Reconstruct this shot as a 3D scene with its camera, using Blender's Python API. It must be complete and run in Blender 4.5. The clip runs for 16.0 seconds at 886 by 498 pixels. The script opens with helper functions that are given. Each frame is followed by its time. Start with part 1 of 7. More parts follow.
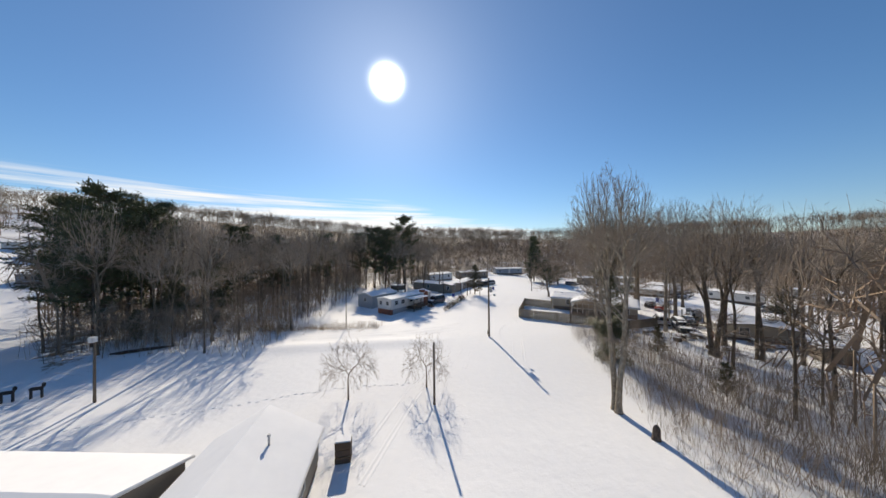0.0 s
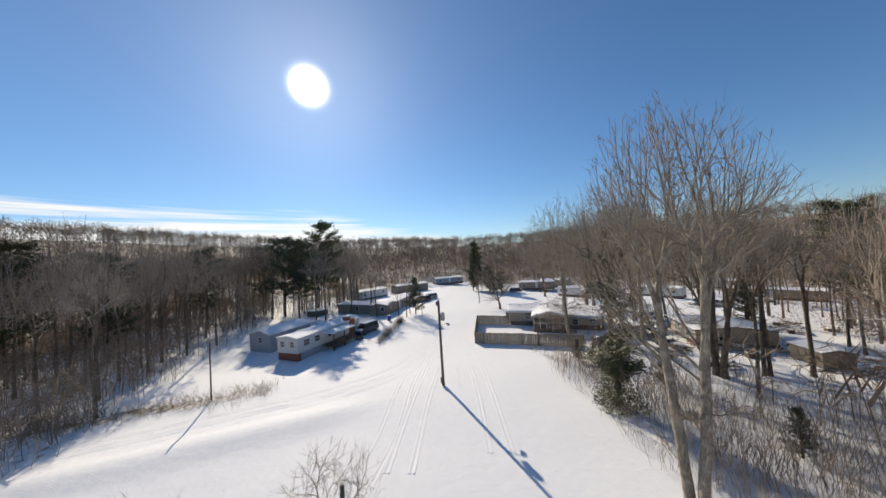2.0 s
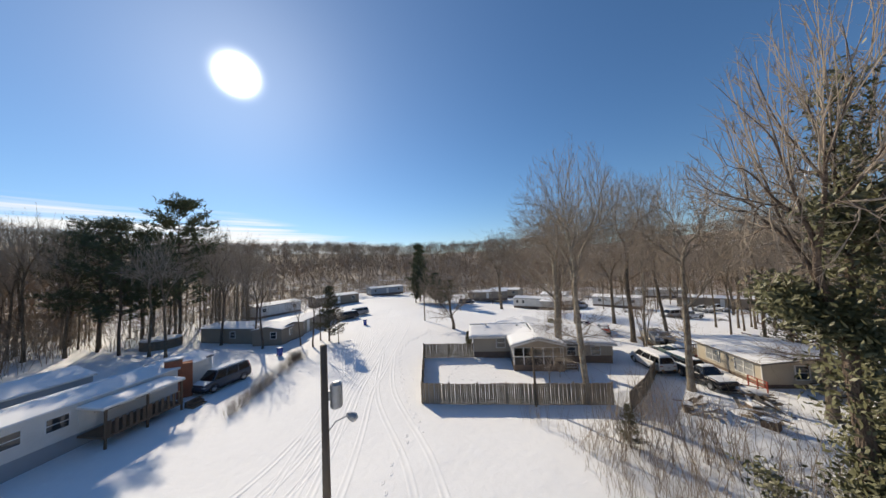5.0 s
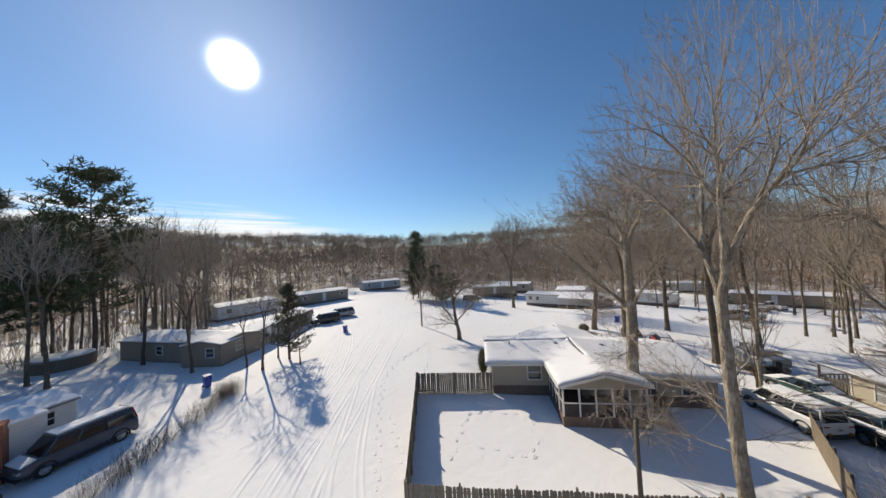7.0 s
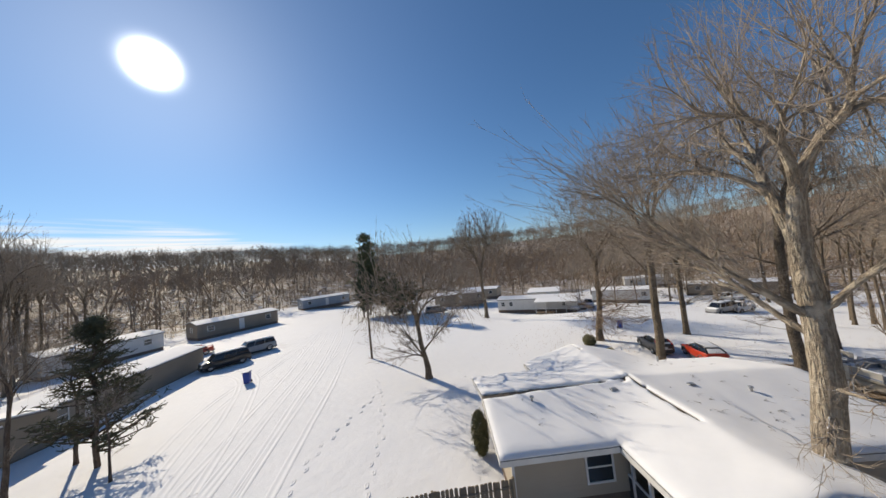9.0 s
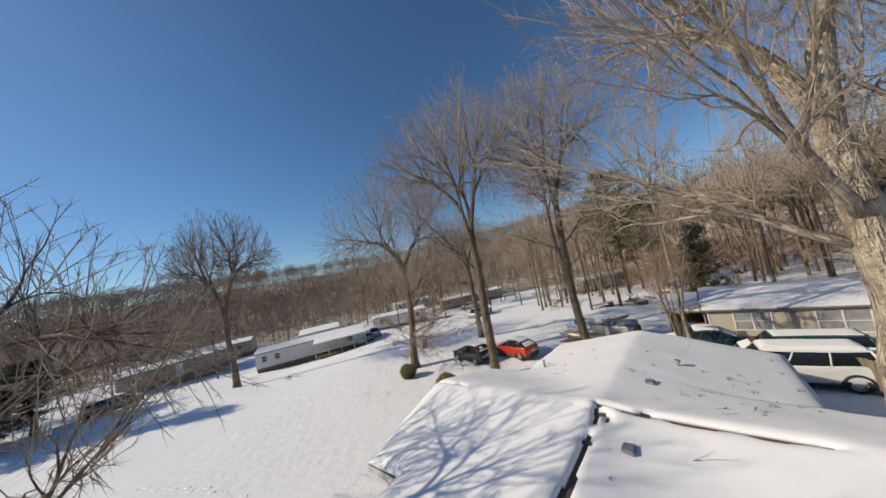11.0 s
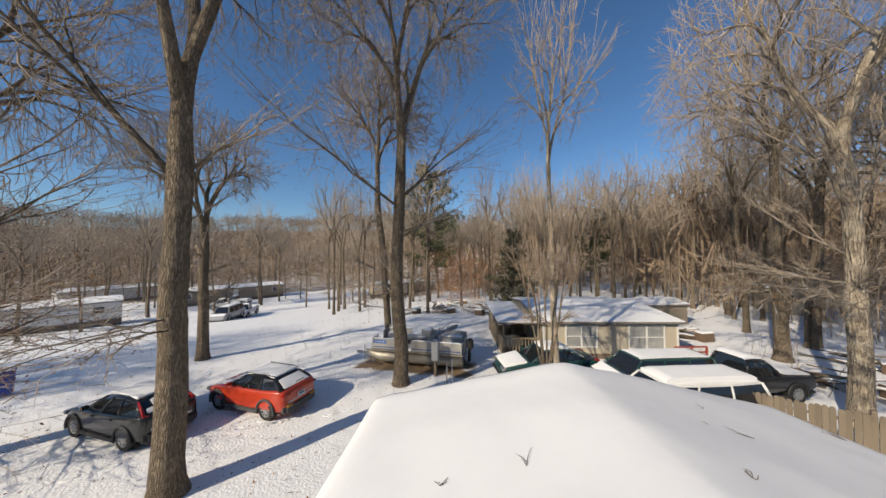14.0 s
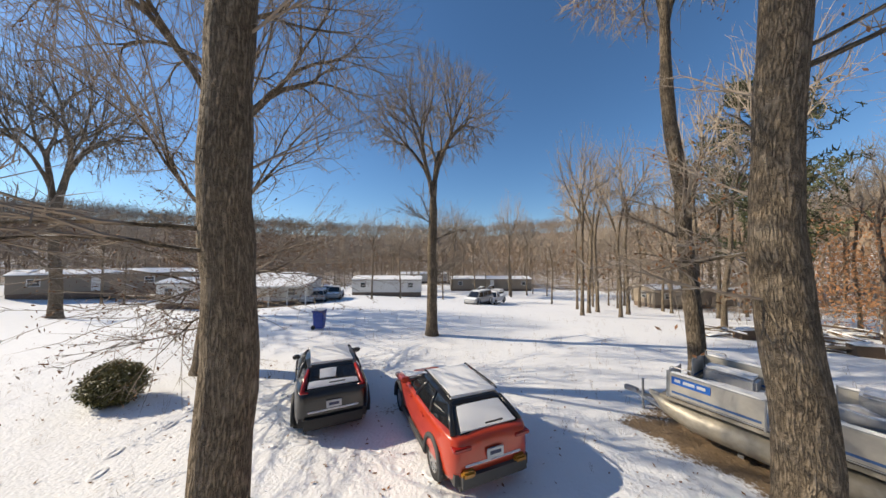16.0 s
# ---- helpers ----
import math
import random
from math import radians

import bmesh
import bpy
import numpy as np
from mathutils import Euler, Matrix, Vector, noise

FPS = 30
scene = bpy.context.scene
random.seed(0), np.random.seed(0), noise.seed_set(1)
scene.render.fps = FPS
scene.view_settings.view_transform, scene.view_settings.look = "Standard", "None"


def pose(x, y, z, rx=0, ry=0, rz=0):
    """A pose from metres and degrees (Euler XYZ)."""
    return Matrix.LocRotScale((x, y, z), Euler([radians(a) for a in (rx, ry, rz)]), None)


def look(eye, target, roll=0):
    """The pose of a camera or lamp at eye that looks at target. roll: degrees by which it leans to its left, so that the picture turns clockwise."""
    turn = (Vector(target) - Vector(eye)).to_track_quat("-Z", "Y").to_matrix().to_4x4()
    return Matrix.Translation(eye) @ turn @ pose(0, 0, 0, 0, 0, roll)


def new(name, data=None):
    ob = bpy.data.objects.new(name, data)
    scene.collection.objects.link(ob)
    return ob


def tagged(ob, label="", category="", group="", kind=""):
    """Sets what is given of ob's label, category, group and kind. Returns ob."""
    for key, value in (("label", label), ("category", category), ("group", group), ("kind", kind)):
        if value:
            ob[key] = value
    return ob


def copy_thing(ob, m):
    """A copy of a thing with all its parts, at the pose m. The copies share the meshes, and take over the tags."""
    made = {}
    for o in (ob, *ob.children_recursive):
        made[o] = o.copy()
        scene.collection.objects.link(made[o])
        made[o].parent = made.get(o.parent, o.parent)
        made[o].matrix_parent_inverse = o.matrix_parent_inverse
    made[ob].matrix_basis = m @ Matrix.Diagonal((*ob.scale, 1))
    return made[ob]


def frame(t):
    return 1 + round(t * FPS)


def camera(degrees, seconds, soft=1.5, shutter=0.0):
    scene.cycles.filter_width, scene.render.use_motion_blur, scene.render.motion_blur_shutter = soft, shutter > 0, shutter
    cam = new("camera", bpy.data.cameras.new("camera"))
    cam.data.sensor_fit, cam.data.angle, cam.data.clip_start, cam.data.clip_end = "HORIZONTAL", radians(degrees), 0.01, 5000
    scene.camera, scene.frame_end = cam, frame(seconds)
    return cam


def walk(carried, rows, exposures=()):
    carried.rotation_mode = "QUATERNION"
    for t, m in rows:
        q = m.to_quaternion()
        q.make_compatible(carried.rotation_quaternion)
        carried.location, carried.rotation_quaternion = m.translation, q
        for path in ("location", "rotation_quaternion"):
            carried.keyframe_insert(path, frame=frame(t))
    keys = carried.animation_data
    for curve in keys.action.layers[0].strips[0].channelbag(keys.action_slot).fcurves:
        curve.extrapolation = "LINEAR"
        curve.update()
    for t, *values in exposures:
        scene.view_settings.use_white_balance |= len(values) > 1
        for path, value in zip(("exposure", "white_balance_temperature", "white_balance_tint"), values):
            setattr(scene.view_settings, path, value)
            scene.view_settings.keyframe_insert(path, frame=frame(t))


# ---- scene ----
cam = camera(115.6, 16.0)
PATH = [
    (0, (-0.553, -1.904, 13.078), (-0.537, 0.096, 13.092), -0.5),
    (0.5, (-0.26, 1.372, 13.041), (-0.281, 3.372, 13.054), -0.6),
    (1, (-0.002, 4.639, 13.12), (0.054, 6.638, 13.147), -1.5),
    (1.5, (0.242, 8.132, 13.218), (0.481, 10.117, 13.272), -2.5),
    (2, (0.461, 11.633, 13.305), (0.936, 13.575, 13.37), -3.6),
    (2.5, (0.91, 15.101, 13.047), (1.58, 16.984, 13.125), -4.1),
    (3, (1.602, 18.371, 12.677), (2.396, 20.204, 12.766), -4.0),
    (3.5, (2.515, 21.521, 12.219), (3.374, 23.325, 12.323), -3.4),
    (4, (3.738, 24.368, 11.8), (4.602, 26.168, 11.927), -2.2),
    (4.2, (4.281, 25.361, 11.716), (5.149, 27.16, 11.825), -2.2),
    (6.3, (9.397, 37.57, 11.292), (10.258, 39.371, 11.423), -3.6),
    (6.5, (9.911, 38.5, 11.298), (10.776, 40.3, 11.405), -3.5),
    (7, (11.281, 40.72, 11.201), (12.143, 42.524, 11.261), -2.9),
    (7.5, (12.776, 43.319, 10.845), (13.623, 45.13, 10.902), -1.9),
    (8, (14.298, 45.949, 10.613), (15.142, 47.761, 10.687), -2.1),
    (8.2, (14.791, 47.071, 10.562), (15.659, 48.871, 10.646), -2.6),
    (10.3, (20.188, 58.333, 8.69), (21.944, 59.282, 8.81), -10.5),
    (10.5, (21.055, 59.129, 8.493), (22.89, 59.915, 8.619), -10.8),
    (11, (23.463, 60.678, 7.864), (25.439, 60.96, 8.005), -11.1),
    (11.5, (25.771, 61.732, 7.172), (27.743, 61.42, 7.299), -10.5),
    (12, (27.921, 61.952, 6.416), (29.753, 61.157, 6.513), -8.0),
    (12.5, (29.779, 61.603, 5.829), (31.473, 60.542, 5.914), -4.4),
    (13, (31.56, 60.965, 5.499), (33.189, 59.807, 5.576), -2.2),
    (13.5, (33.292, 60.236, 5.384), (34.906, 59.056, 5.439), -1.3),
    (14, (34.945, 59.299, 5.351), (36.662, 58.273, 5.392), -0.5),
    (14.5, (36.819, 58.374, 5.025), (38.711, 57.728, 5.078), 0.3),
    (15, (38.419, 57.788, 4.709), (40.411, 57.625, 4.775), 1.4),
    (15.5, (40.154, 57.582, 4.251), (42.131, 57.877, 4.317), 1.0),
    (16, (41.84, 57.885, 3.537), (43.746, 58.487, 3.603), 0.4),
]
walk(cam, [(t, look(eye, target, roll)) for t, eye, target, roll in PATH],
     exposures=((0, 0.0), (8, -0.05), (10.5, -0.18), (12.5, -0.14), (14, 0.0), (15, 0.17), (15.5, 0.25), (16, 0.25)))

# ---- world, sun, exposure ----
SUN = Vector((-0.158, 0.843, 0.514)).normalized()
world = bpy.data.worlds.new("sky")
scene.world = world
world.use_nodes = True
wn, wl = world.node_tree.nodes, world.node_tree.links
for n in list(wn):
    wn.remove(n)


def wnode(kind, **kw):
    n = wn.new(kind)
    for k, v in kw.items():
        n.inputs[k].default_value = v
    return n


def wmath(op, a, b=None, clamp=False):
    n = wn.new("ShaderNodeMath")
    n.operation, n.use_clamp = op, clamp
    for i, v in enumerate((a, b)):
        if v is None:
            continue
        if isinstance(v, (int, float)):
            n.inputs[i].default_value = v
        else:
            wl.new(v, n.inputs[i])
    return n.outputs[0]


sky = wn.new("ShaderNodeTexSky")
sky.sky_type, sky.sun_disc = "NISHITA", False
sky.sun_elevation = math.asin(SUN.z)
sky.sun_rotation = math.atan2(SUN.x, SUN.y)
sky.altitude, sky.air_density, sky.dust_density, sky.ozone_density = 200, 1.0, 0.05, 4.0
coord = wn.new("ShaderNodeTexCoord")
# the sun's own glare in the sky
vd = wn.new("ShaderNodeVectorMath")
vd.operation = "DOT_PRODUCT"
wl.new(coord.outputs["Generated"], vd.inputs[0])
vd.inputs[1].default_value = SUN
cosang = vd.outputs["Value"]
disc = wmath("MULTIPLY", wmath("POWER", wmath("MAXIMUM", cosang, 0.0), 2700.0), 22.0)
halo = wmath("MULTIPLY", wmath("POWER", wmath("MAXIMUM", cosang, 0.0), 34.0), 0.16)
veil = wmath("MULTIPLY", wmath("POWER", wmath("MAXIMUM", cosang, 0.0), 6.0), 0.085)
glare = wmath("ADD", wmath("ADD", disc, halo), veil)
# thin cloud streaks low over the horizon
sep = wn.new("ShaderNodeSeparateXYZ")
wl.new(coord.outputs["Generated"], sep.inputs[0])
mp = wn.new("ShaderNodeMapping")
mp.inputs["Scale"].default_value = (1.3, 1.3, 34.0)
mp.inputs["Rotation"].default_value = (0.0, 0.045, 0.0)
wl.new(coord.outputs["Generated"], mp.inputs["Vector"])
cn = wnode("ShaderNodeTexNoise", Scale=1.6, Detail=5.0, Roughness=0.55)
wl.new(mp.outputs[0], cn.inputs["Vector"])
# the bank's upper edge stands high in the south-east and sinks to the horizon towards the west
edge_z = wmath("MINIMUM", wmath("SUBTRACT", 0.135, wmath("MULTIPLY", sep.outputs["X"], 0.2)), 0.172)
rel = wmath("DIVIDE", sep.outputs["Z"], wmath("MAXIMUM", edge_z, 0.02))
streak = wmath("MULTIPLY", wmath("SUBTRACT", cn.outputs["Fac"], wmath("ADD", 0.06, wmath("MULTIPLY", wmath("POWER", wmath("MAXIMUM", rel, 0.0), 1.6), 0.43))), 4.6, True)
fade = wmath("MULTIPLY", wmath("SUBTRACT", 1.08, rel), 7.0, True)
open_sky = wmath("MULTIPLY", wmath("SUBTRACT", 0.5, sep.outputs["X"]), 4.0, True)
ahead = wmath("MULTIPLY", wmath("ADD", 0.25, sep.outputs["Y"]), 4.0, True)
cloud = wmath("MULTIPLY", wmath("MULTIPLY", wmath("MULTIPLY", streak, fade), wmath("MULTIPLY", open_sky, ahead)), 0.92, True)
bg_sky = wnode("ShaderNodeBackground", Strength=0.101)
tint = wn.new("ShaderNodeMix")
tint.data_type, tint.blend_type = "RGBA", "MULTIPLY"
tint.inputs["Factor"].default_value = 1.0
low = wmath("POWER", wmath("SUBTRACT", 1.0, wmath("MAXIMUM", sep.outputs["Z"], 0.0), True), 7.0)
shade = wn.new("ShaderNodeMix")
shade.data_type = "RGBA"
shade.inputs["A"].default_value, shade.inputs["B"].default_value = (0.76, 0.975, 1.09, 1), (1.02, 0.96, 0.95, 1)
wl.new(low, shade.inputs["Factor"])
wl.new(shade.outputs["Result"], tint.inputs["B"])
wl.new(sky.outputs[0], tint.inputs["A"])
wl.new(tint.outputs["Result"], bg_sky.inputs["Color"])
bg_cloud = wnode("ShaderNodeBackground", Color=(1.0, 0.98, 0.95, 1), Strength=1.0)
bg_glare = wnode("ShaderNodeBackground", Color=(1.0, 0.97, 0.92, 1))
wl.new(glare, bg_glare.inputs["Strength"])
mixw, addw, outw = wn.new("ShaderNodeMixShader"), wn.new("ShaderNodeAddShader"), wn.new("ShaderNodeOutputWorld")
wl.new(cloud, mixw.inputs[0])
wl.new(bg_sky.outputs[0], mixw.inputs[1])
wl.new(bg_cloud.outputs[0], mixw.inputs[2])
wl.new(mixw.outputs[0], addw.inputs[0])
wl.new(bg_glare.outputs[0], addw.inputs[1])
wl.new(addw.outputs[0], outw.inputs[0])

sun = bpy.data.lights.new("sun", "SUN")
sun.energy, sun.angle, sun.color = 4.9, radians(0.6), (1.0, 0.865, 0.665)
sun_ob = new("sun", sun)
sun_ob.matrix_world = look(SUN * 200, (0, 0, 0))

# ---- materials ----
def mat(name, c1, c2=None, scale=4.0, rough=0.7, bump=0.2, bscale=None, metal=0.0, stretch=(1, 1, 1), snow=0.0, lap=0.0, rand=0.0,
        spec=0.4, grain=0.35, trans=0.0, blotch=0.0):
    """Noise at two scales between two colours, fine bump; snow: lying on what faces up; lap: height of siding boards; rand: tone from piece to piece."""
    m = bpy.data.materials.new(name)
    m.use_nodes = True
    nt = m.node_tree
    nd, lk = nt.nodes, nt.links
    p = nd["Principled BSDF"]
    c2 = c2 or tuple(v * 0.75 for v in c1)
    tc, mpn = nd.new("ShaderNodeTexCoord"), nd.new("ShaderNodeMapping")
    mpn.inputs["Scale"].default_value = stretch
    lk.new(tc.outputs["Object"], mpn.inputs[0])
    n1, n2 = nd.new("ShaderNodeTexNoise"), nd.new("ShaderNodeTexNoise")
    n1.inputs["Scale"].default_value, n1.inputs["Detail"].default_value = scale, 4
    n2.inputs["Scale"].default_value, n2.inputs["Detail"].default_value = bscale or scale * 9, 3
    lk.new(mpn.outputs[0], n1.inputs["Vector"])
    lk.new(mpn.outputs[0], n2.inputs["Vector"])

    def mth(op, a, b, clamp=False):
        n = nd.new("ShaderNodeMath")
        n.operation, n.use_clamp = op, clamp
        for i, v in enumerate((a, b)):
            if isinstance(v, (int, float)):
                n.inputs[i].default_value = v
            else:
                lk.new(v, n.inputs[i])
        return n.outputs[0]
    f = mth("ADD", mth("MULTIPLY", mth("SUBTRACT", n1.outputs[0], 0.5), 1.6), mth("MULTIPLY", mth("SUBTRACT", n2.outputs[0], 0.5), grain * 2))
    f = mth("ADD", f, 0.5, True)
    if rand:
        oi = nd.new("ShaderNodeObjectInfo")
        f = mth("ADD", mth("MULTIPLY", f, 1 - rand), mth("MULTIPLY", oi.outputs["Random"], rand), True)
    mx = nd.new("ShaderNodeMix")
    mx.data_type = "RGBA"
    mx.inputs["A"].default_value, mx.inputs["B"].default_value = (*c1, 1), (*c2, 1)
    lk.new(f, mx.inputs["Factor"])
    col = mx.outputs["Result"]
    h = n2.outputs[0]
    if lap:
        sp = nd.new("ShaderNodeSeparateXYZ")
        lk.new(tc.outputs["Object"], sp.inputs[0])
        saw = mth("FRACT", mth("DIVIDE", sp.outputs["Z"], lap), 0)
        h = mth("ADD", mth("MULTIPLY", h, 0.12), mth("SUBTRACT", 1.0, saw))
    if blotch:
        n3 = nd.new("ShaderNodeTexNoise")
        n3.inputs["Scale"].default_value, n3.inputs["Detail"].default_value = scale * 0.4, 5
        lk.new(mpn.outputs[0], n3.inputs["Vector"])
        mb = nd.new("ShaderNodeMix")
        mb.data_type = "RGBA"
        mb.inputs["B"].default_value = (*[v * 0.4 for v in c1], 1)
        lk.new(col, mb.inputs["A"])
        lk.new(mth("MULTIPLY", mth("SUBTRACT", n3.outputs[0], 0.55), blotch * 5, True), mb.inputs["Factor"])
        col = mb.outputs["Result"]
    if snow:
        g = nd.new("ShaderNodeNewGeometry")
        sg = nd.new("ShaderNodeSeparateXYZ")
        lk.new(g.outputs["Normal"], sg.inputs[0])
        n4 = nd.new("ShaderNodeTexNoise")
        n4.inputs["Scale"].default_value = 1.4
        lk.new(tc.outputs["Object"], n4.inputs["Vector"])
        a = mth("ADD", mth("SUBTRACT", sg.outputs["Z"], 0.85), mth("MULTIPLY", mth("SUBTRACT", n4.outputs[0], 0.62 - 0.25 * snow), 1.5))
        a = mth("MULTIPLY", a, 6.0, True)
        ms = nd.new("ShaderNodeMix")
        ms.data_type = "RGBA"
        ms.inputs["B"].default_value = (0.8, 0.82, 0.85, 1)
        lk.new(col, ms.inputs["A"])
        lk.new(a, ms.inputs["Factor"])
        col = ms.outputs["Result"]
    lk.new(col, p.inputs["Base Color"])
    p.inputs["Roughness"].default_value, p.inputs["Metallic"].default_value = rough, metal
    p.inputs["Specular IOR Level"].default_value = spec
    if trans:
        p.inputs["Transmission Weight"].default_value = trans
    if bump:
        b = nd.new("ShaderNodeBump")
        b.inputs["Strength"].default_value, b.inputs["Distance"].default_value = bump, 0.03
        lk.new(h, b.inputs["Height"])
        lk.new(b.outputs[0], p.inputs["Normal"])
    return m


def ground_material():
    """Snow with soft drifts and crust; leaf litter and dead grass break through where the attribute says so."""
    m = bpy.data.materials.new("snow_ground")
    m.use_nodes = True
    nd, lk = m.node_tree.nodes, m.node_tree.links
    p = nd["Principled BSDF"]
    tc = nd.new("ShaderNodeTexCoord")
    ns = []
    for sc_, d in ((0.35, 4), (1.7, 6), (14.0, 3)):
        n = nd.new("ShaderNodeTexNoise")
        n.inputs["Scale"].default_value, n.inputs["Detail"].default_value = sc_, d
        lk.new(tc.outputs["Object"], n.inputs["Vector"])
        ns.append(n.outputs[0])

    def mth(op, a, b, clamp=False):
        n = nd.new("ShaderNodeMath")
        n.operation, n.use_clamp = op, clamp
        for i, v in enumerate((a, b)):
            if isinstance(v, (int, float)):
                n.inputs[i].default_value = v
            else:
                lk.new(v, n.inputs[i])
        return n.outputs[0]
    at = nd.new("ShaderNodeAttribute")
    at.attribute_name = "litter"
    lit = mth("ADD", mth("ADD", mth("MULTIPLY", ns[0], 0.5), mth("MULTIPLY", ns[1], 0.8)), mth("MULTIPLY", ns[2], 0.7))
    lit = mth("MULTIPLY", mth("SUBTRACT", lit, mth("SUBTRACT", 1.42, mth("MULTIPLY", at.outputs["Fac"], 0.5))), 6.0, True)
    mc = nd.new("ShaderNodeMix")
    mc.data_type = "RGBA"
    mc.inputs["A"].default_value, mc.inputs["B"].default_value = (0.86, 0.865, 0.875, 1), (0.8, 0.81, 0.83, 1)
    lk.new(ns[1], mc.inputs["Factor"])
    ml = nd.new("ShaderNodeMix")
    ml.data_type = "RGBA"
    ml.inputs["A"].default_value, ml.inputs["B"].default_value = (0.16, 0.105, 0.06, 1), (0.3, 0.22, 0.14, 1)
    lk.new(ns[2], ml.inputs["Factor"])
    mm = nd.new("ShaderNodeMix")
    mm.data_type = "RGBA"
    lk.new(lit, mm.inputs["Factor"])
    lk.new(mc.outputs["Result"], mm.inputs["A"])
    lk.new(ml.outputs["Result"], mm.inputs["B"])
    lk.new(mm.outputs["Result"], p.inputs["Base Color"])
    p.inputs["Roughness"].default_value = 0.75
    p.inputs["Specular IOR Level"].default_value = 0.25
    h = mth("ADD", mth("MULTIPLY", ns[1], 0.6), mth("MULTIPLY", ns[2], mth("ADD", 0.14, mth("MULTIPLY", at.outputs["Fac"], 0.6))))
    b = nd.new("ShaderNodeBump")
    b.inputs["Strength"].default_value, b.inputs["Distance"].default_value = 0.42, 0.15
    lk.new(h, b.inputs["Height"])
    lk.new(b.outputs[0], p.inputs["Normal"])
    return m


def glass(name, tint=(0.03, 0.035, 0.04), rough=0.05):
    m = bpy.data.materials.new(name)
    m.use_nodes = True
    p = m.node_tree.nodes["Principled BSDF"]
    p.inputs["Base Color"].default_value = (*tint, 1)
    p.inputs["Roughness"].default_value, p.inputs["Specular IOR Level"].default_value = rough, 0.8
    return m


M_SNOW = mat("snow", (0.86, 0.865, 0.875), (0.8, 0.81, 0.83), 1.2, 0.75, 0.1, 5, spec=0.25, grain=0.2)
M_GROUND = ground_material()
def bark_material(name, ridge, furrow, size=9.0, depth=0.05, lichen=0.15, along=True):
    """Long furrows between plates, cross cracks, lichen in patches, a little snow on what faces up."""
    m = bpy.data.materials.new(name)
    m.use_nodes = True
    nd, lk = m.node_tree.nodes, m.node_tree.links
    p = nd["Principled BSDF"]
    tc, mpn = nd.new("ShaderNodeTexCoord"), nd.new("ShaderNodeMapping")
    mpn.inputs["Scale"].default_value = (1, 1, 0.2)
    grain_at = tc.outputs["Object"]
    if along:
        at = nd.new("ShaderNodeAttribute")
        at.attribute_name = "bark_run"
        grain_at = at.outputs["Vector"]
    lk.new(grain_at, mpn.inputs[0])

    def mth(op, a, b=0.0, clamp=False):
        n = nd.new("ShaderNodeMath")
        n.operation, n.use_clamp = op, clamp
        for i, v in enumerate((a, b)):
            if isinstance(v, (int, float)):
                n.inputs[i].default_value = v
            else:
                lk.new(v, n.inputs[i])
        return n.outputs[0]

    def tex(scale, detail, src):
        n = nd.new("ShaderNodeTexNoise")
        n.inputs["Scale"].default_value, n.inputs["Detail"].default_value = scale, detail
        lk.new(src, n.inputs["Vector"])
        return n.outputs[0]

    def mix(fac, a, b):
        n = nd.new("ShaderNodeMix")
        n.data_type = "RGBA"
        lk.new(fac, n.inputs["Factor"])
        for k, v in (("A", a), ("B", b)):
            if isinstance(v, tuple):
                n.inputs[k].default_value = (*v, 1)
            else:
                lk.new(v, n.inputs[k])
        return n.outputs["Result"]
    rid = mth("MULTIPLY", mth("ABSOLUTE", mth("SUBTRACT", tex(size, 3, mpn.outputs[0]), 0.5)), 7.0, True)
    crack = mth("MULTIPLY", mth("ABSOLUTE", mth("SUBTRACT", tex(size * 0.9, 2, grain_at), 0.5)), 9.0, True)
    hgt = mth("ADD", mth("MULTIPLY", rid, 0.75), mth("MULTIPLY", crack, 0.25))
    tone = mth("ADD", mth("MULTIPLY", hgt, 0.8), mth("MULTIPLY", mth("SUBTRACT", tex(1.3, 4, tc.outputs["Object"]), 0.4), 0.8), True)
    col = mix(tone, furrow, ridge)
    col = mix(mth("MULTIPLY", mth("SUBTRACT", tex(2.1, 5, tc.outputs["Object"]), 0.62 - lichen * 0.4), 4.0, True), col, tuple(v * 1.15 + 0.03 for v in ridge))
    g, sg = nd.new("ShaderNodeNewGeometry"), nd.new("ShaderNodeSeparateXYZ")
    lk.new(g.outputs["Normal"], sg.inputs[0])
    sn = mth("MULTIPLY", mth("ADD", mth("SUBTRACT", sg.outputs["Z"], 0.8), mth("MULTIPLY", mth("SUBTRACT", tex(1.4, 3, tc.outputs["Object"]), 0.6), 1.6)), 6.0, True)
    col = mix(sn, col, (0.8, 0.82, 0.85))
    lk.new(col, p.inputs["Base Color"])
    p.inputs["Roughness"].default_value, p.inputs["Specular IOR Level"].default_value = 0.92, 0.15
    b = nd.new("ShaderNodeBump")
    b.inputs["Strength"].default_value, b.inputs["Distance"].default_value = 1.0, depth
    lk.new(hgt, b.inputs["Height"])
    lk.new(b.outputs[0], p.inputs["Normal"])
    return m


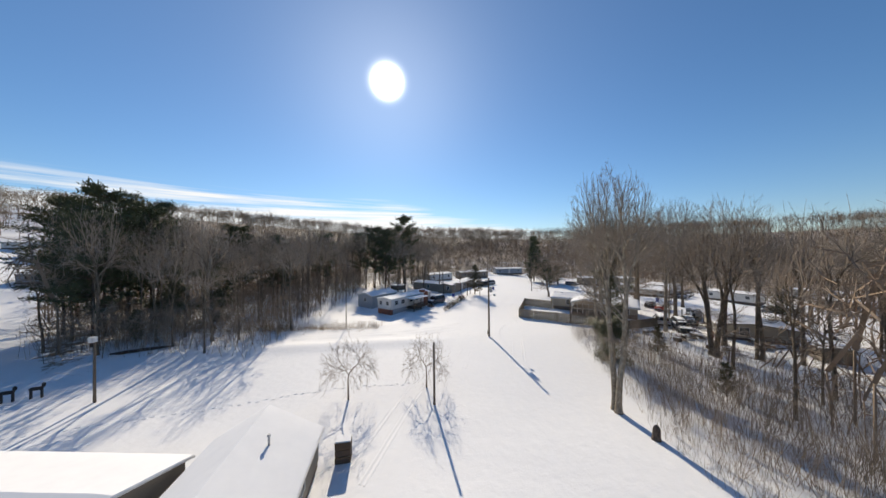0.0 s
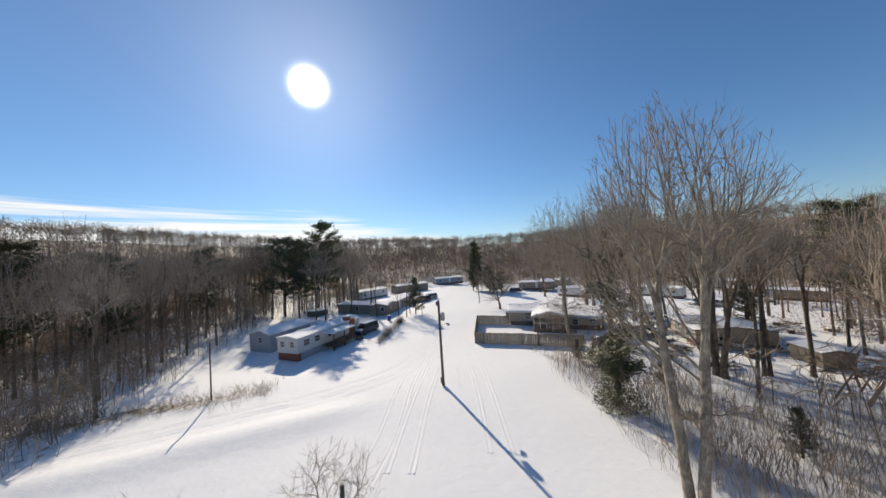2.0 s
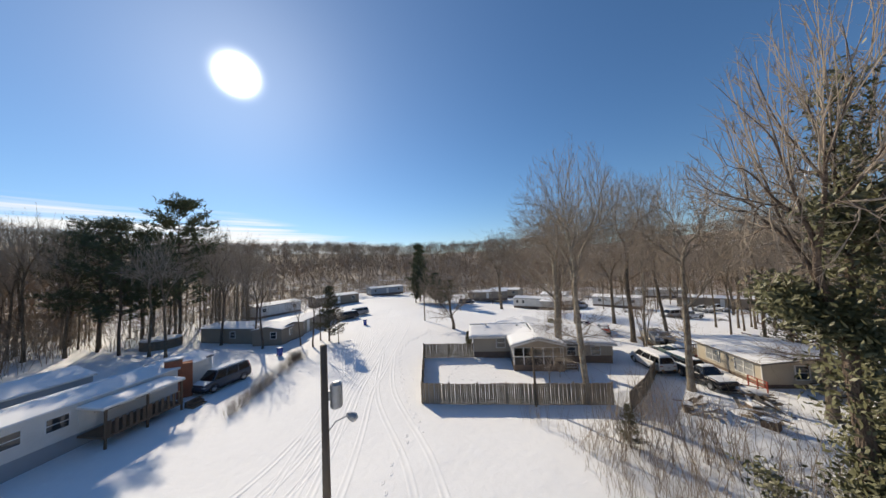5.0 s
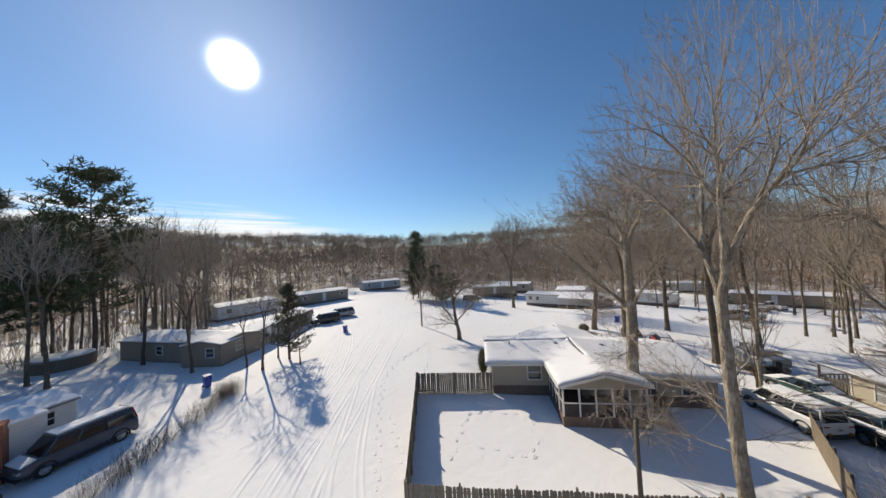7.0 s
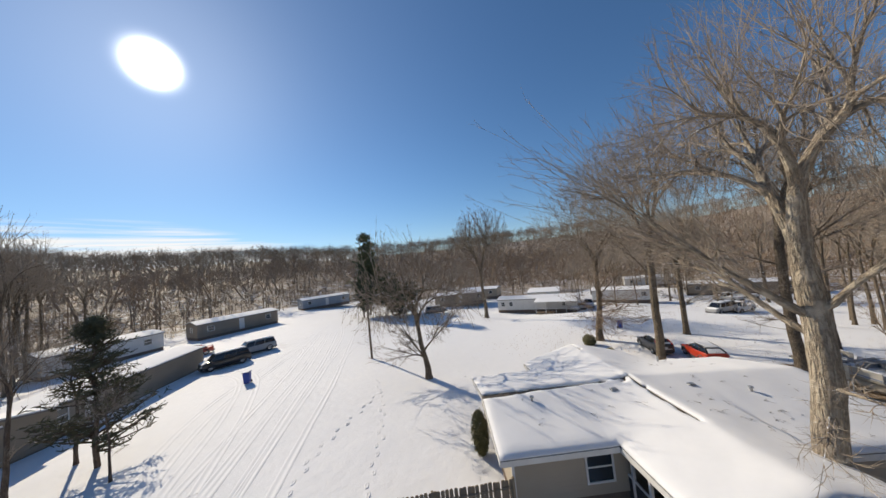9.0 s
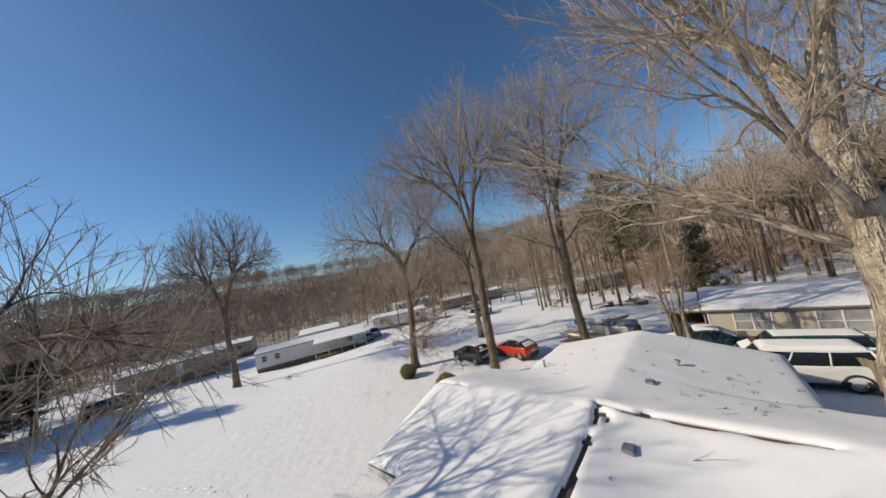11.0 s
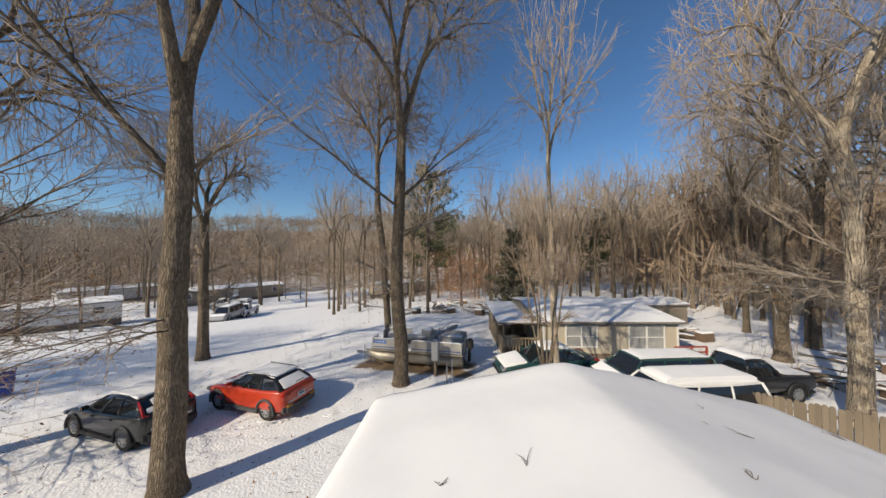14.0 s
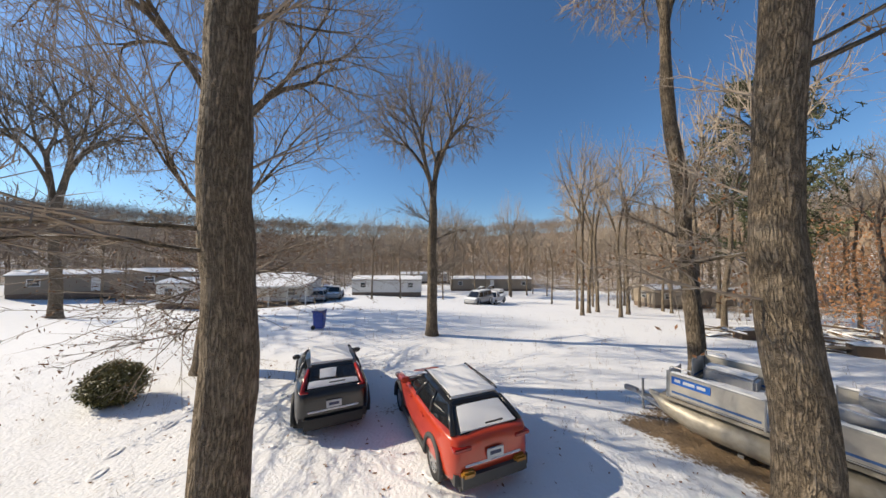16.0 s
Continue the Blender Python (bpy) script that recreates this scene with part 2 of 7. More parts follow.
M_BARK = bark_material("bark_grey_brown", (0.36, 0.29, 0.21), (0.08, 0.063, 0.046), 21.0, 0.05)
M_BARK_PALE = bark_material("bark_pale_furrowed", (0.5, 0.43, 0.33), (0.2, 0.16, 0.12), 9.5, 0.06, 0.3)
M_BARK_DARK = bark_material("bark_dark", (0.2, 0.155, 0.12), (0.08, 0.06, 0.047), 9.0, 0.04, along=False)
M_TWIG = mat("twigs", (0.43, 0.36, 0.285), (0.25, 0.205, 0.16), 0.8, 0.9, 0.0, snow=0.1, spec=0.1)
M_TWIG_FAR = mat("twigs_far", (0.36, 0.275, 0.2), (0.22, 0.168, 0.122), 0.05, 0.95, 0.0, spec=0.1)
M_NEEDLE = mat("pine_needles", (0.12, 0.13, 0.068), (0.07, 0.082, 0.042), 0.9, 0.7, 0.0, spec=0.2)
M_CEDAR = mat("cedar_foliage", (0.16, 0.15, 0.085), (0.095, 0.09, 0.052), 0.9, 0.8, 0.0, spec=0.2)
M_IVY = mat("ivy_leaves", (0.15, 0.145, 0.065), (0.085, 0.085, 0.04), 1.2, 0.5, 0.0, spec=0.4)
M_BUSH = mat("evergreen_leaves", (0.22, 0.205, 0.08), (0.115, 0.105, 0.045), 3, 0.45, 0.0, snow=0.25, spec=0.4)
M_DEADLEAF = mat("dead_oak_leaves", (0.3, 0.15, 0.07), (0.17, 0.085, 0.045), 2, 0.8, 0.0, spec=0.2)
M_RUST = mat("beech_leaves", (0.42, 0.22, 0.11), (0.28, 0.14, 0.07), 2, 0.8, 0.0, spec=0.2)
M_WEED = mat("dry_weeds", (0.3, 0.21, 0.12), (0.17, 0.12, 0.075), 2, 0.9, 0.0, spec=0.1)
M_POLE = mat("weathered_pole_wood", (0.2, 0.16, 0.12), (0.1, 0.08, 0.065), 3, 0.9, 0.6, 25, stretch=(1, 1, 0.1), spec=0.15)
M_FENCE = mat("weathered_fence_wood", (0.34, 0.28, 0.2), (0.2, 0.165, 0.125), 2.2, 0.85, 0.5, 30, stretch=(1, 1, 0.12), rand=0.45, spec=0.15)
M_REDWOOD = mat("red_painted_wood", (0.36, 0.06, 0.035), (0.25, 0.05, 0.03), 3, 0.7, 0.3, 20, snow=0.0)
M_FENCE_TAN = mat("tan_fence_wood", (0.25, 0.205, 0.15), (0.14, 0.115, 0.087), 1.5, 0.85, 0.5, 26, stretch=(1, 1, 0.12), rand=0.4, spec=0.15)
M_BEIGE = mat("beige_vinyl_siding", (0.42, 0.36, 0.28), (0.37, 0.32, 0.25), 0.8, 0.55, 0.7, 30, lap=0.2, spec=0.3, grain=0.15)
M_WHITE = mat("white_painted_siding", (0.72, 0.71, 0.68), (0.6, 0.59, 0.56), 0.8, 0.55, 0.7, 30, lap=0.22, spec=0.3, grain=0.15)
M_GREY = mat("grey_metal_siding", (0.34, 0.37, 0.4), (0.29, 0.32, 0.35), 0.8, 0.5, 0.6, 30, lap=0.24, spec=0.3, grain=0.15)
M_YELLOW = mat("cream_vinyl_siding", (0.5, 0.44, 0.34), (0.43, 0.38, 0.3), 0.8, 0.55, 0.7, 30, lap=0.2, spec=0.3, grain=0.15)
M_TAN = mat("tan_siding", (0.3, 0.25, 0.19), (0.25, 0.21, 0.165), 0.8, 0.6, 0.6, 30, lap=0.22, spec=0.3, grain=0.15)
M_SKIRT = mat("block_skirting", (0.2, 0.15, 0.115), (0.14, 0.105, 0.08), 3, 0.9, 0.6, 12)
M_BRICKRED = mat("red_brick", (0.33, 0.13, 0.075), (0.22, 0.085, 0.05), 6, 0.9, 0.5, 30, rand=0.4)
M_TRIM = mat("white_trim", (0.75, 0.74, 0.71), (0.62, 0.61, 0.58), 2, 0.5, 0.1, spec=0.4)
M_FASCIA = mat("grey_fascia", (0.22, 0.2, 0.185), (0.14, 0.13, 0.12), 3, 0.6, 0.2)
M_SHINGLE = mat("dark_shingles", (0.12, 0.1, 0.085), (0.07, 0.06, 0.052), 5, 0.95, 0.6, 40)
M_DARKWOOD = mat("dark_deck_wood", (0.16, 0.11, 0.075), (0.09, 0.065, 0.045), 3, 0.85, 0.5, 20, rand=0.3)
M_GLASS = glass("window_glass")
# pale tone puts the panes' reflection, and curtains behind, into the colour
M_PALE_PANE = mat("glass_pale_by_sheen_and_curtains", (0.42, 0.42, 0.4), (0.2, 0.21, 0.22), 1.6, 0.12, 0.0, lap=0.05, spec=0.6)
M_SCREEN = mat("insect_screen", (0.07, 0.06, 0.055), (0.045, 0.04, 0.036), 3, 0.8, 0.1)
M_BLACK = mat("black_plastic", (0.03, 0.03, 0.032), (0.02, 0.02, 0.021), 4, 0.6, 0.1)
M_RUBBER = mat("tyre_rubber", (0.025, 0.025, 0.026), (0.015, 0.015, 0.015), 6, 0.85, 0.3)
M_ALLOY = mat("alloy_rim", (0.5, 0.51, 0.52), (0.35, 0.36, 0.37), 6, 0.35, 0.0, metal=0.8)
M_STEEL = mat("galvanised_steel", (0.45, 0.46, 0.47), (0.32, 0.33, 0.34), 5, 0.45, 0.1, metal=0.7)
M_BLUE = mat("blue_plastic", (0.03, 0.07, 0.36), (0.02, 0.05, 0.25), 3, 0.5, 0.1)
M_MULCH = mat("brown_earth", (0.12, 0.06, 0.035), (0.07, 0.04, 0.025), 4, 0.95, 0.8, 20)


# ---- helpers for meshes ----
def part(name, bm, material, parent=None, label=""):
    me = bpy.data.meshes.new(name)
    bm.to_mesh(me)
    bm.free()
    return meshpart(name, me, material, parent, label)


def meshpart(name, me, material, parent=None, label=""):
    for mm in material if isinstance(material, (list, tuple)) else [material]:
        me.materials.append(mm)
    ob = new(name, me)
    if parent is not None:
        ob.parent = parent
    if label:
        tagged(ob, label)
    return ob


def raw(name, verts, faces, material, parent=None, label="", smooth=False):
    me = bpy.data.meshes.new(name)
    me.from_pydata(verts, [], faces)
    if smooth:
        me.polygons.foreach_set("use_smooth", [True] * len(me.polygons))
    return meshpart(name, me, material, parent, label)


def thing(name, m, label, category, group="", kind=""):
    ob = new(name)
    ob.empty_display_size = 0.3
    ob.matrix_world = m
    return tagged(ob, label, category, group, kind)


def bbox(bm, x0, y0, z0, x1, y1, z1, bevel=0.0):
    """Adds a box between two corners."""
    r = bmesh.ops.create_cube(bm, size=1.0)
    vs = r["verts"]
    for v in vs:
        v.co = Vector((x0 + (v.co.x + 0.5) * (x1 - x0), y0 + (v.co.y + 0.5) * (y1 - y0), z0 + (v.co.z + 0.5) * (z1 - z0)))
    if bevel:
        es = list({e for v in vs for e in v.link_edges})
        bmesh.ops.bevel(bm, geom=es, offset=bevel, segments=2, affect="EDGES")
    return bm


def box(x0, y0, z0, x1, y1, z1, bevel=0.0):
    return bbox(bmesh.new(), x0, y0, z0, x1, y1, z1, bevel)


def prism(pts, axis, lo, hi):
    """A bmesh: the outline pts (2D) pushed along an axis from lo to hi. axis 'x': pts are (y, z); 'y': (x, z); 'z': (x, y)."""
    bm = bmesh.new()
    def at(p, t):
        return {"x": (t, p[0], p[1]), "y": (p[0], t, p[1]), "z": (p[0], p[1], t)}[axis]
    a = [bm.verts.new(at(p, lo)) for p in pts]
    b = [bm.verts.new(at(p, hi)) for p in pts]
    n = len(pts)
    bm.faces.new(a)
    bm.faces.new(list(reversed(b)))
    for i in range(n):
        bm.faces.new((a[i], b[i], b[(i + 1) % n], a[(i + 1) % n]))
    bmesh.ops.recalc_face_normals(bm, faces=bm.faces)
    return bm


def tube(verts, faces, pts, radii, sides):
    """Adds a tapered tube along pts to two lists."""
    base = len(verts)
    n = len(pts)
    px, py = None, None
    for i in range(n):
        a, b = pts[max(i - 1, 0)], pts[min(i + 1, n - 1)]
        d = (b - a)
        if d.length < 1e-6:
            d = Vector((0, 0, 1))
        d.normalize()
        if px is None:
            ref = Vector((1, 0, 0)) if abs(d.x) < 0.8 else Vector((0, 1, 0))
            px = d.cross(ref).normalized()
        else:
            px = (px - d * px.dot(d)).normalized()
        py = d.cross(px)
        for k in range(sides):
            t = 2 * math.pi * k / sides
            verts.append(pts[i] + px * (math.cos(t) * radii[i]) + py * (math.sin(t) * radii[i]))
    for i in range(n - 1):
        r0, r1 = base + i * sides, base + (i + 1) * sides
        for k in range(sides):
            k2 = (k + 1) % sides
            faces.append((r0 + k, r0 + k2, r1 + k2, r1 + k))
    faces.append(tuple(base + k for k in reversed(range(sides))))
    if radii[-1] > 0.01:
        faces.append(tuple(base + (n - 1) * sides + k for k in range(sides)))


# ---- ground ----
def ss(a, b, v):
    t = min(1.0, max(0.0, (v - a) / (b - a)))
    return t * t * (3 - 2 * t)


def gz(x, y):
    """Height of the land: gentle near, falling to the east, low wooded hills all round."""
    z = -0.9 + 0.9 * ss(18, 42, y) + 0.9 * ss(52, 80, y)
    e = ss(24, 46, x)
    z = z * (1 - e) - 0.5 * e
    z -= 3.6 * ss(54, 100, x) * ss(-10, 40, y)
    z -= 1.6 * ss(47, 60, x) * (1 - ss(68, 78, x)) * ss(74, 94, y) * (1 - ss(112, 130, y))
    z += 9 * ss(150, 230, y) + 6 * ss(-70, -160, x)
    r = math.hypot(x - 20, y - 60)
    z += 25 * ss(120, 400, r) + 10 * ss(-90, -330, x)
    z += 13 * ss(45, 190, (x - 45) * 0.62 - (y - 45) * 0.78)
    # snow bank along the lane and drifts
    z += 0.35 * math.exp(-((y - 37.0 - 0.12 * (x + 20)) / 1.6) ** 2) * ss(2, -6, x) * ss(-46, -30, x)
    near = 1 - ss(70, 130, r)
    if near > 0:
        z += near * (0.10 * noise.noise((x * 0.13, y * 0.13, 0)) + 0.035 * noise.noise((x * 0.6, y * 0.6, 3)))
    return z


def clearing(x, y):
    """The open strip through the western woods, with trailers beyond."""
    return x < -26 and 0.585 < (y + 1.9) / (-x - 0.5) < 0.70


def wooded(x, y):
    """Whether trees stand thick at a place: not on the lane, yards or the field."""
    r = math.hypot(x - 20, y - 60)
    if x > -200 and clearing(x, y):
        return False
    if x < -24 - 0.02 * (y - 60) and y > 30 + 0.35 * max(0, -x - 30) * 0 and x + 0.35 * (y - 60) < -14:
        return not (-185 < x < -120 and 60 < y < 135)
    if -24 <= x < 10 and 92 < y and x < -22 + 0.42 * (y - 60):
        return True
    if x > 18 and y < 40 - 0.02 * x and not (38 < x < 62 and 22 < y < 60):
        return True
    if y > 150 or (x > 115) or x < -60 and y < 22:
        return True
    if y > 104 and x > 44 + 0.1 * (y - 104) and not (52 < x < 90 and y < 130):
        return True
    if y < -40:
        return True
    return r > 190


def litter(x, y):
    """How far brown replaces the snow: leaves and dead grass under the woods and in the yard, and a rectangle at the
    boat.
    """
    v = 0.0
    v = max(v, ss(13.5, 20, x - 0.18 * max(0, y - 20)) * ss(47, 40, y) * 0.55)
    v = max(v, ss(-24, -30, x + 0.25 * (y - 60)) * ss(30, 40, y) * 0.75)
    v = max(v, math.exp(-((y - 46.5 - 0.06 * (x + 15)) / 2.2) ** 2) * ss(-8, -12, x) * ss(-50, -40, x))
    v = max(v, ss(46, 38, y - 0.2 * (x - 40)) * ss(36, 44, x) * 0.6)
    bx, by = (x - 48.9) * 0.645 + (y - 52.5) * 0.764, (x - 48.9) * -0.764 + (y - 52.5) * 0.645
    v = max(v, 0.46 * ss(38, 44, x) * ss(46, 52, y) * ss(84, 74, y))
    # full brown over a rectangle beneath and around the pontoon boat
    v = max(v, 1.7 * ss(3.4, 2.6, abs(bx)) * ss(1.7, 1.1, abs(by - 0.2)))
    r = math.hypot(x - 20, y - 60)
    if x < -30 and clearing(x, y):
        return 0.0
    if wooded(x, y):
        v = max(v, 1.15 * ss(58, 80, r))
    return max(v, ss(85, 150, r) * 1.25)


def axis_lines(lo, hi, step, far):
    out, d = list(np.arange(lo, hi + 1e-6, step)), step
    while out[-1] < far:
        d *= 1.22
        out.append(out[-1] + d)
    d = step
    while out[0] > -far:
        d *= 1.22
        out.insert(0, out[0] - d)
    return out


xs, ys = axis_lines(-50, 100, 0.9, 1600), axis_lines(-6, 118, 0.9, 1600)
gv = [(x, y, gz(x, y)) for y in ys for x in xs]
nx = len(xs)
gf = [(j * nx + i, j * nx + i + 1, (j + 1) * nx + i + 1, (j + 1) * nx + i) for j in range(len(ys) - 1) for i in range(nx - 1)]
ground = raw("ground", gv, gf, M_GROUND, smooth=True)
tagged(ground, "snow covered ground with leaf litter showing under the woods", "ground", kind="structure")
la = ground.data.attributes.new("litter", "FLOAT", "POINT")
la.data.foreach_set("value", [litter(x, y) for x, y, _ in gv])


# ---- houses ----
def window(parent, wall, along, z, w, h, lites=1, pane=None):
    """A window set 3 cm proud on a wall. wall: (axis, place, sign): the wall's plane in the house's own frame."""
    ax, pl, sg = wall
    def put(name, a0, z0, a1, z1, d0, d1, material, par, bevel=0.0):
        lo, hi = sorted((pl + sg * d0, pl + sg * d1))
        bm = box(a0, lo, z0, a1, hi, z1, bevel) if ax == "y" else box(lo, a0, z0, hi, a1, z1, bevel)
        return part(name, bm, material, par)
    a0, a1, z0, z1 = along - w / 2, along + w / 2, z, z + h
    win = put("window", a0, z0, a1, z1, -0.02, 0.012, pane or M_GLASS, parent)
    t = 0.07
    for q in ((a0 - t, z0 - t, a1 + t, z0), (a0 - t, z1, a1 + t, z1 + t), (a0 - t, z0, a0, z1), (a1, z0, a1 + t, z1)):
        put("window_frame", *q, -0.01, 0.05, M_TRIM, win)
    put("window_rail", a0, (z0 + z1) / 2 - 0.025, a1, (z0 + z1) / 2 + 0.025, 0.0, 0.035, M_TRIM, win)
    for i in range(1, lites):
        a = a0 + w * i / lites
        put("mullion", a - 0.04, z0, a + 0.04, z1, 0.0, 0.04, M_TRIM, win)
    return win


def door(parent, wall, along, z, w=0.9, h=2.05, material=None):
    ax, pl, sg = wall
    lo, hi = sorted((pl - sg * 0.02, pl + sg * 0.04))
    a0, a1 = along - w / 2, along + w / 2
    d = part("door", box(a0, lo, z, a1, hi, z + h, 0.008) if ax == "y" else box(lo, a0, z, hi, a1, z + h, 0.008), material or M_TRIM, parent)
    lo, hi = sorted((pl + sg * 0.04, pl + sg * 0.09))
    b = along + w * 0.36
    part("door_handle", box(b - 0.03, lo, z + 1.0, b + 0.03, hi, z + 1.06, 0.008) if ax == "y" else box(lo, b - 0.03, z + 1.0, hi, b + 0.03, z + 1.06, 0.008), M_STEEL, d)
    return d


def roof_slab(name, pts, thick, material, parent, sag=0.0, res=0.6, open_edges="lrb"):
    """A sloping slab over a quad pts (four corners in order) with a softly uneven top, of snow."""
    a, b, c, d = [Vector(p) for p in pts]
    nu = max(2, int((b - a).length / res))
    nv = max(2, int((c - b).length / res))
    verts, faces = [], []
    up = (b - a).cross(d - a).normalized()
    flip = up.z < 0
    if flip:
        up = -up
    for j in range(nv + 1):
        for i in range(nu + 1):
            s, t = i / nu, j / nv
            p = (a * (1 - s) + b * s) * (1 - t) + (d * (1 - s) + c * s) * t
            edge = 1.0
            for key, dist in (("l", s * nu), ("r", (1 - s) * nu), ("b", t * nv)):
                if key in open_edges:
                    edge = min(edge, dist + 0.25)
            k = thick * (0.45 + 0.55 * edge) + sag * noise.noise((p.x * 0.8, p.y * 0.8, 7))
            verts.append(p + Vector((0, 0, k)))
    n = len(verts)
    for j in range(nv + 1):
        for i in range(nu + 1):
            s, t = i / nu, j / nv
            verts.append((a * (1 - s) + b * s) * (1 - t) + (d * (1 - s) + c * s) * t)
    w = nu + 1
    for j in range(nv):
        for i in range(nu):
            q = (j * w + i, j * w + i + 1, (j + 1) * w + i + 1, (j + 1) * w + i)
            if flip:
                q = q[::-1]
            faces.append(q)
            faces.append(tuple(n + k for k in reversed(q)))
    top_n = n
    rim = [i for i in range(nu)] + [j * w + nu for j in range(nv)] + [nv * w + i for i in range(nu, 0, -1)] + [j * w for j in range(nv, 0, -1)]
    for k in range(len(rim)):
        p, q = rim[k], rim[(k + 1) % len(rim)]
        i0 = len(verts)
        verts += [verts[p], verts[q], verts[top_n + q], verts[top_n + p]]
        faces.append((i0, i0 + 1, i0 + 2, i0 + 3) if flip else (i0 + 3, i0 + 2, i0 + 1, i0))
    ob = raw(name, verts, faces, material, parent, smooth=True)
    return ob


def gable_roof(parent, x0, x1, ys_, yr, yn, ze_s, zr, ze_n, over=0.3, snow=0.16, fascia=M_FASCIA):
    """A gabled roof along local x: ridge at yr, eaves at ys_ and yn, a board under a slab of snow on each slope."""
    for (ye, ze) in ((ys_, ze_s), (yn, ze_n)):
        sg = -1 if ye < yr else 1
        k = (zr - ze) / abs(yr - ye)
        yo, zo = ye + sg * over, ze - k * over
        q = [(x0 - over, yo, zo), (x1 + over, yo, zo), (x1 + over, yr, zr), (x0 - over, yr, zr)]
        bm = bmesh.new()
        lo = [bm.verts.new((p[0], p[1], p[2] - 0.10)) for p in q]
        hi = [bm.verts.new(p) for p in q]
        bm.faces.new(lo)
        bm.faces.new(hi)
        for i in range(4):
            bm.faces.new((lo[i], lo[(i + 1) % 4], hi[(i + 1) % 4], hi[i]))
        bmesh.ops.recalc_face_normals(bm, faces=bm.faces)
        roof = part("roof", bm, fascia, parent)
        e = 0.04
        q2 = [(x0 - over + e, yo - sg * e, zo + 0.004), (x1 + over - e, yo - sg * e, zo + 0.004), (x1 + over - e, yr, zr + 0.004), (x0 - over + e, yr, zr + 0.004)]
        roof_slab("roof_snow", q2, snow, M_SNOW, roof, 0.03)


def gable_walls(parent, x0, x1, ys_, yr, yn, z0, ze_s, zr, ze_n, material, skirt=0.7, skirt_mat=None):
    d = 0.12
    out = [(ys_, z0 + skirt), (yn, z0 + skirt), (yn, ze_n - 0.11), (yr, zr - 0.12), (ys_, ze_s - 0.11)]
    part("wall", prism(out, "x", x0, x1), material, parent)
    if skirt:
        part("skirting", box(x0 + 0.05, ys_ + 0.05, z0 - 0.4, x1 - 0.05, yn - 0.05, z0 + skirt), skirt_mat or M_SKIRT, parent)


def mobile_home(label, x, y, ang, length, width, wall, ground_z=None, eave=2.75, rise=0.55, skirt=0.6, wins=(), doors=(), porch=None, over=0.15, group="mobile homes", skirt_mat=None, name="mobile_home", category="house"):
    """A long low gabled trailer house; local x runs along it from its corner post."""
    z = gz(x, y) if ground_z is None else ground_z
    t = thing(name, pose(x, y, z, 0, 0, ang), label, category, group)
    gable_walls(t, 0, length, 0, width / 2, width, 0, eave, eave + rise, eave, wall, skirt, skirt_mat)
    gable_roof(t, 0, length, 0, width / 2, width, eave, eave + rise, eave, over)
    for wside, along, zz, w, h in wins:
        window(t, {"s": ("y", 0, -1), "n": ("y", width, 1), "w": ("x", 0, -1), "e": ("x", length, 1)}[wside], along, zz, w, h)
    for wside, along in doors:
        door(t, {"s": ("y", 0, -1), "n": ("y", width, 1), "w": ("x", 0, -1), "e": ("x", length, 1)}[wside], along, skirt)
    if porch:
        a0, a1, depth = porch
        roof_slab("porch_snow", [(a0, -depth, eave - 0.28), (a1, -depth, eave - 0.28), (a1, 0, eave - 0.02), (a0, 0, eave - 0.02)], 0.14, M_SNOW, part("porch_roof", box(a0, -depth, eave - 0.37, a1, 0, eave - 0.29), M_TRIM, t))
        part("porch_floor", box(a0 + 0.1, -depth + 0.1, 0.3, a1 - 0.1, -0.02, 0.42), M_DARKWOOD, t)
        n = max(2, int((a1 - a0) / 2) + 1)
        for i in range(n):
            px = a0 + 0.15 + (a1 - a0 - 0.3) * i / (n - 1)
            part("porch_post", box(px - 0.06, -depth + 0.1, -0.3, px + 0.06, -depth + 0.22, eave - 0.37), M_TRIM, t)
        part("porch_rail", box(a0 + 0.2, -depth + 0.12, 1.2, a1 - 0.2, -depth + 0.2, 1.28), M_TRIM, t)
    return t


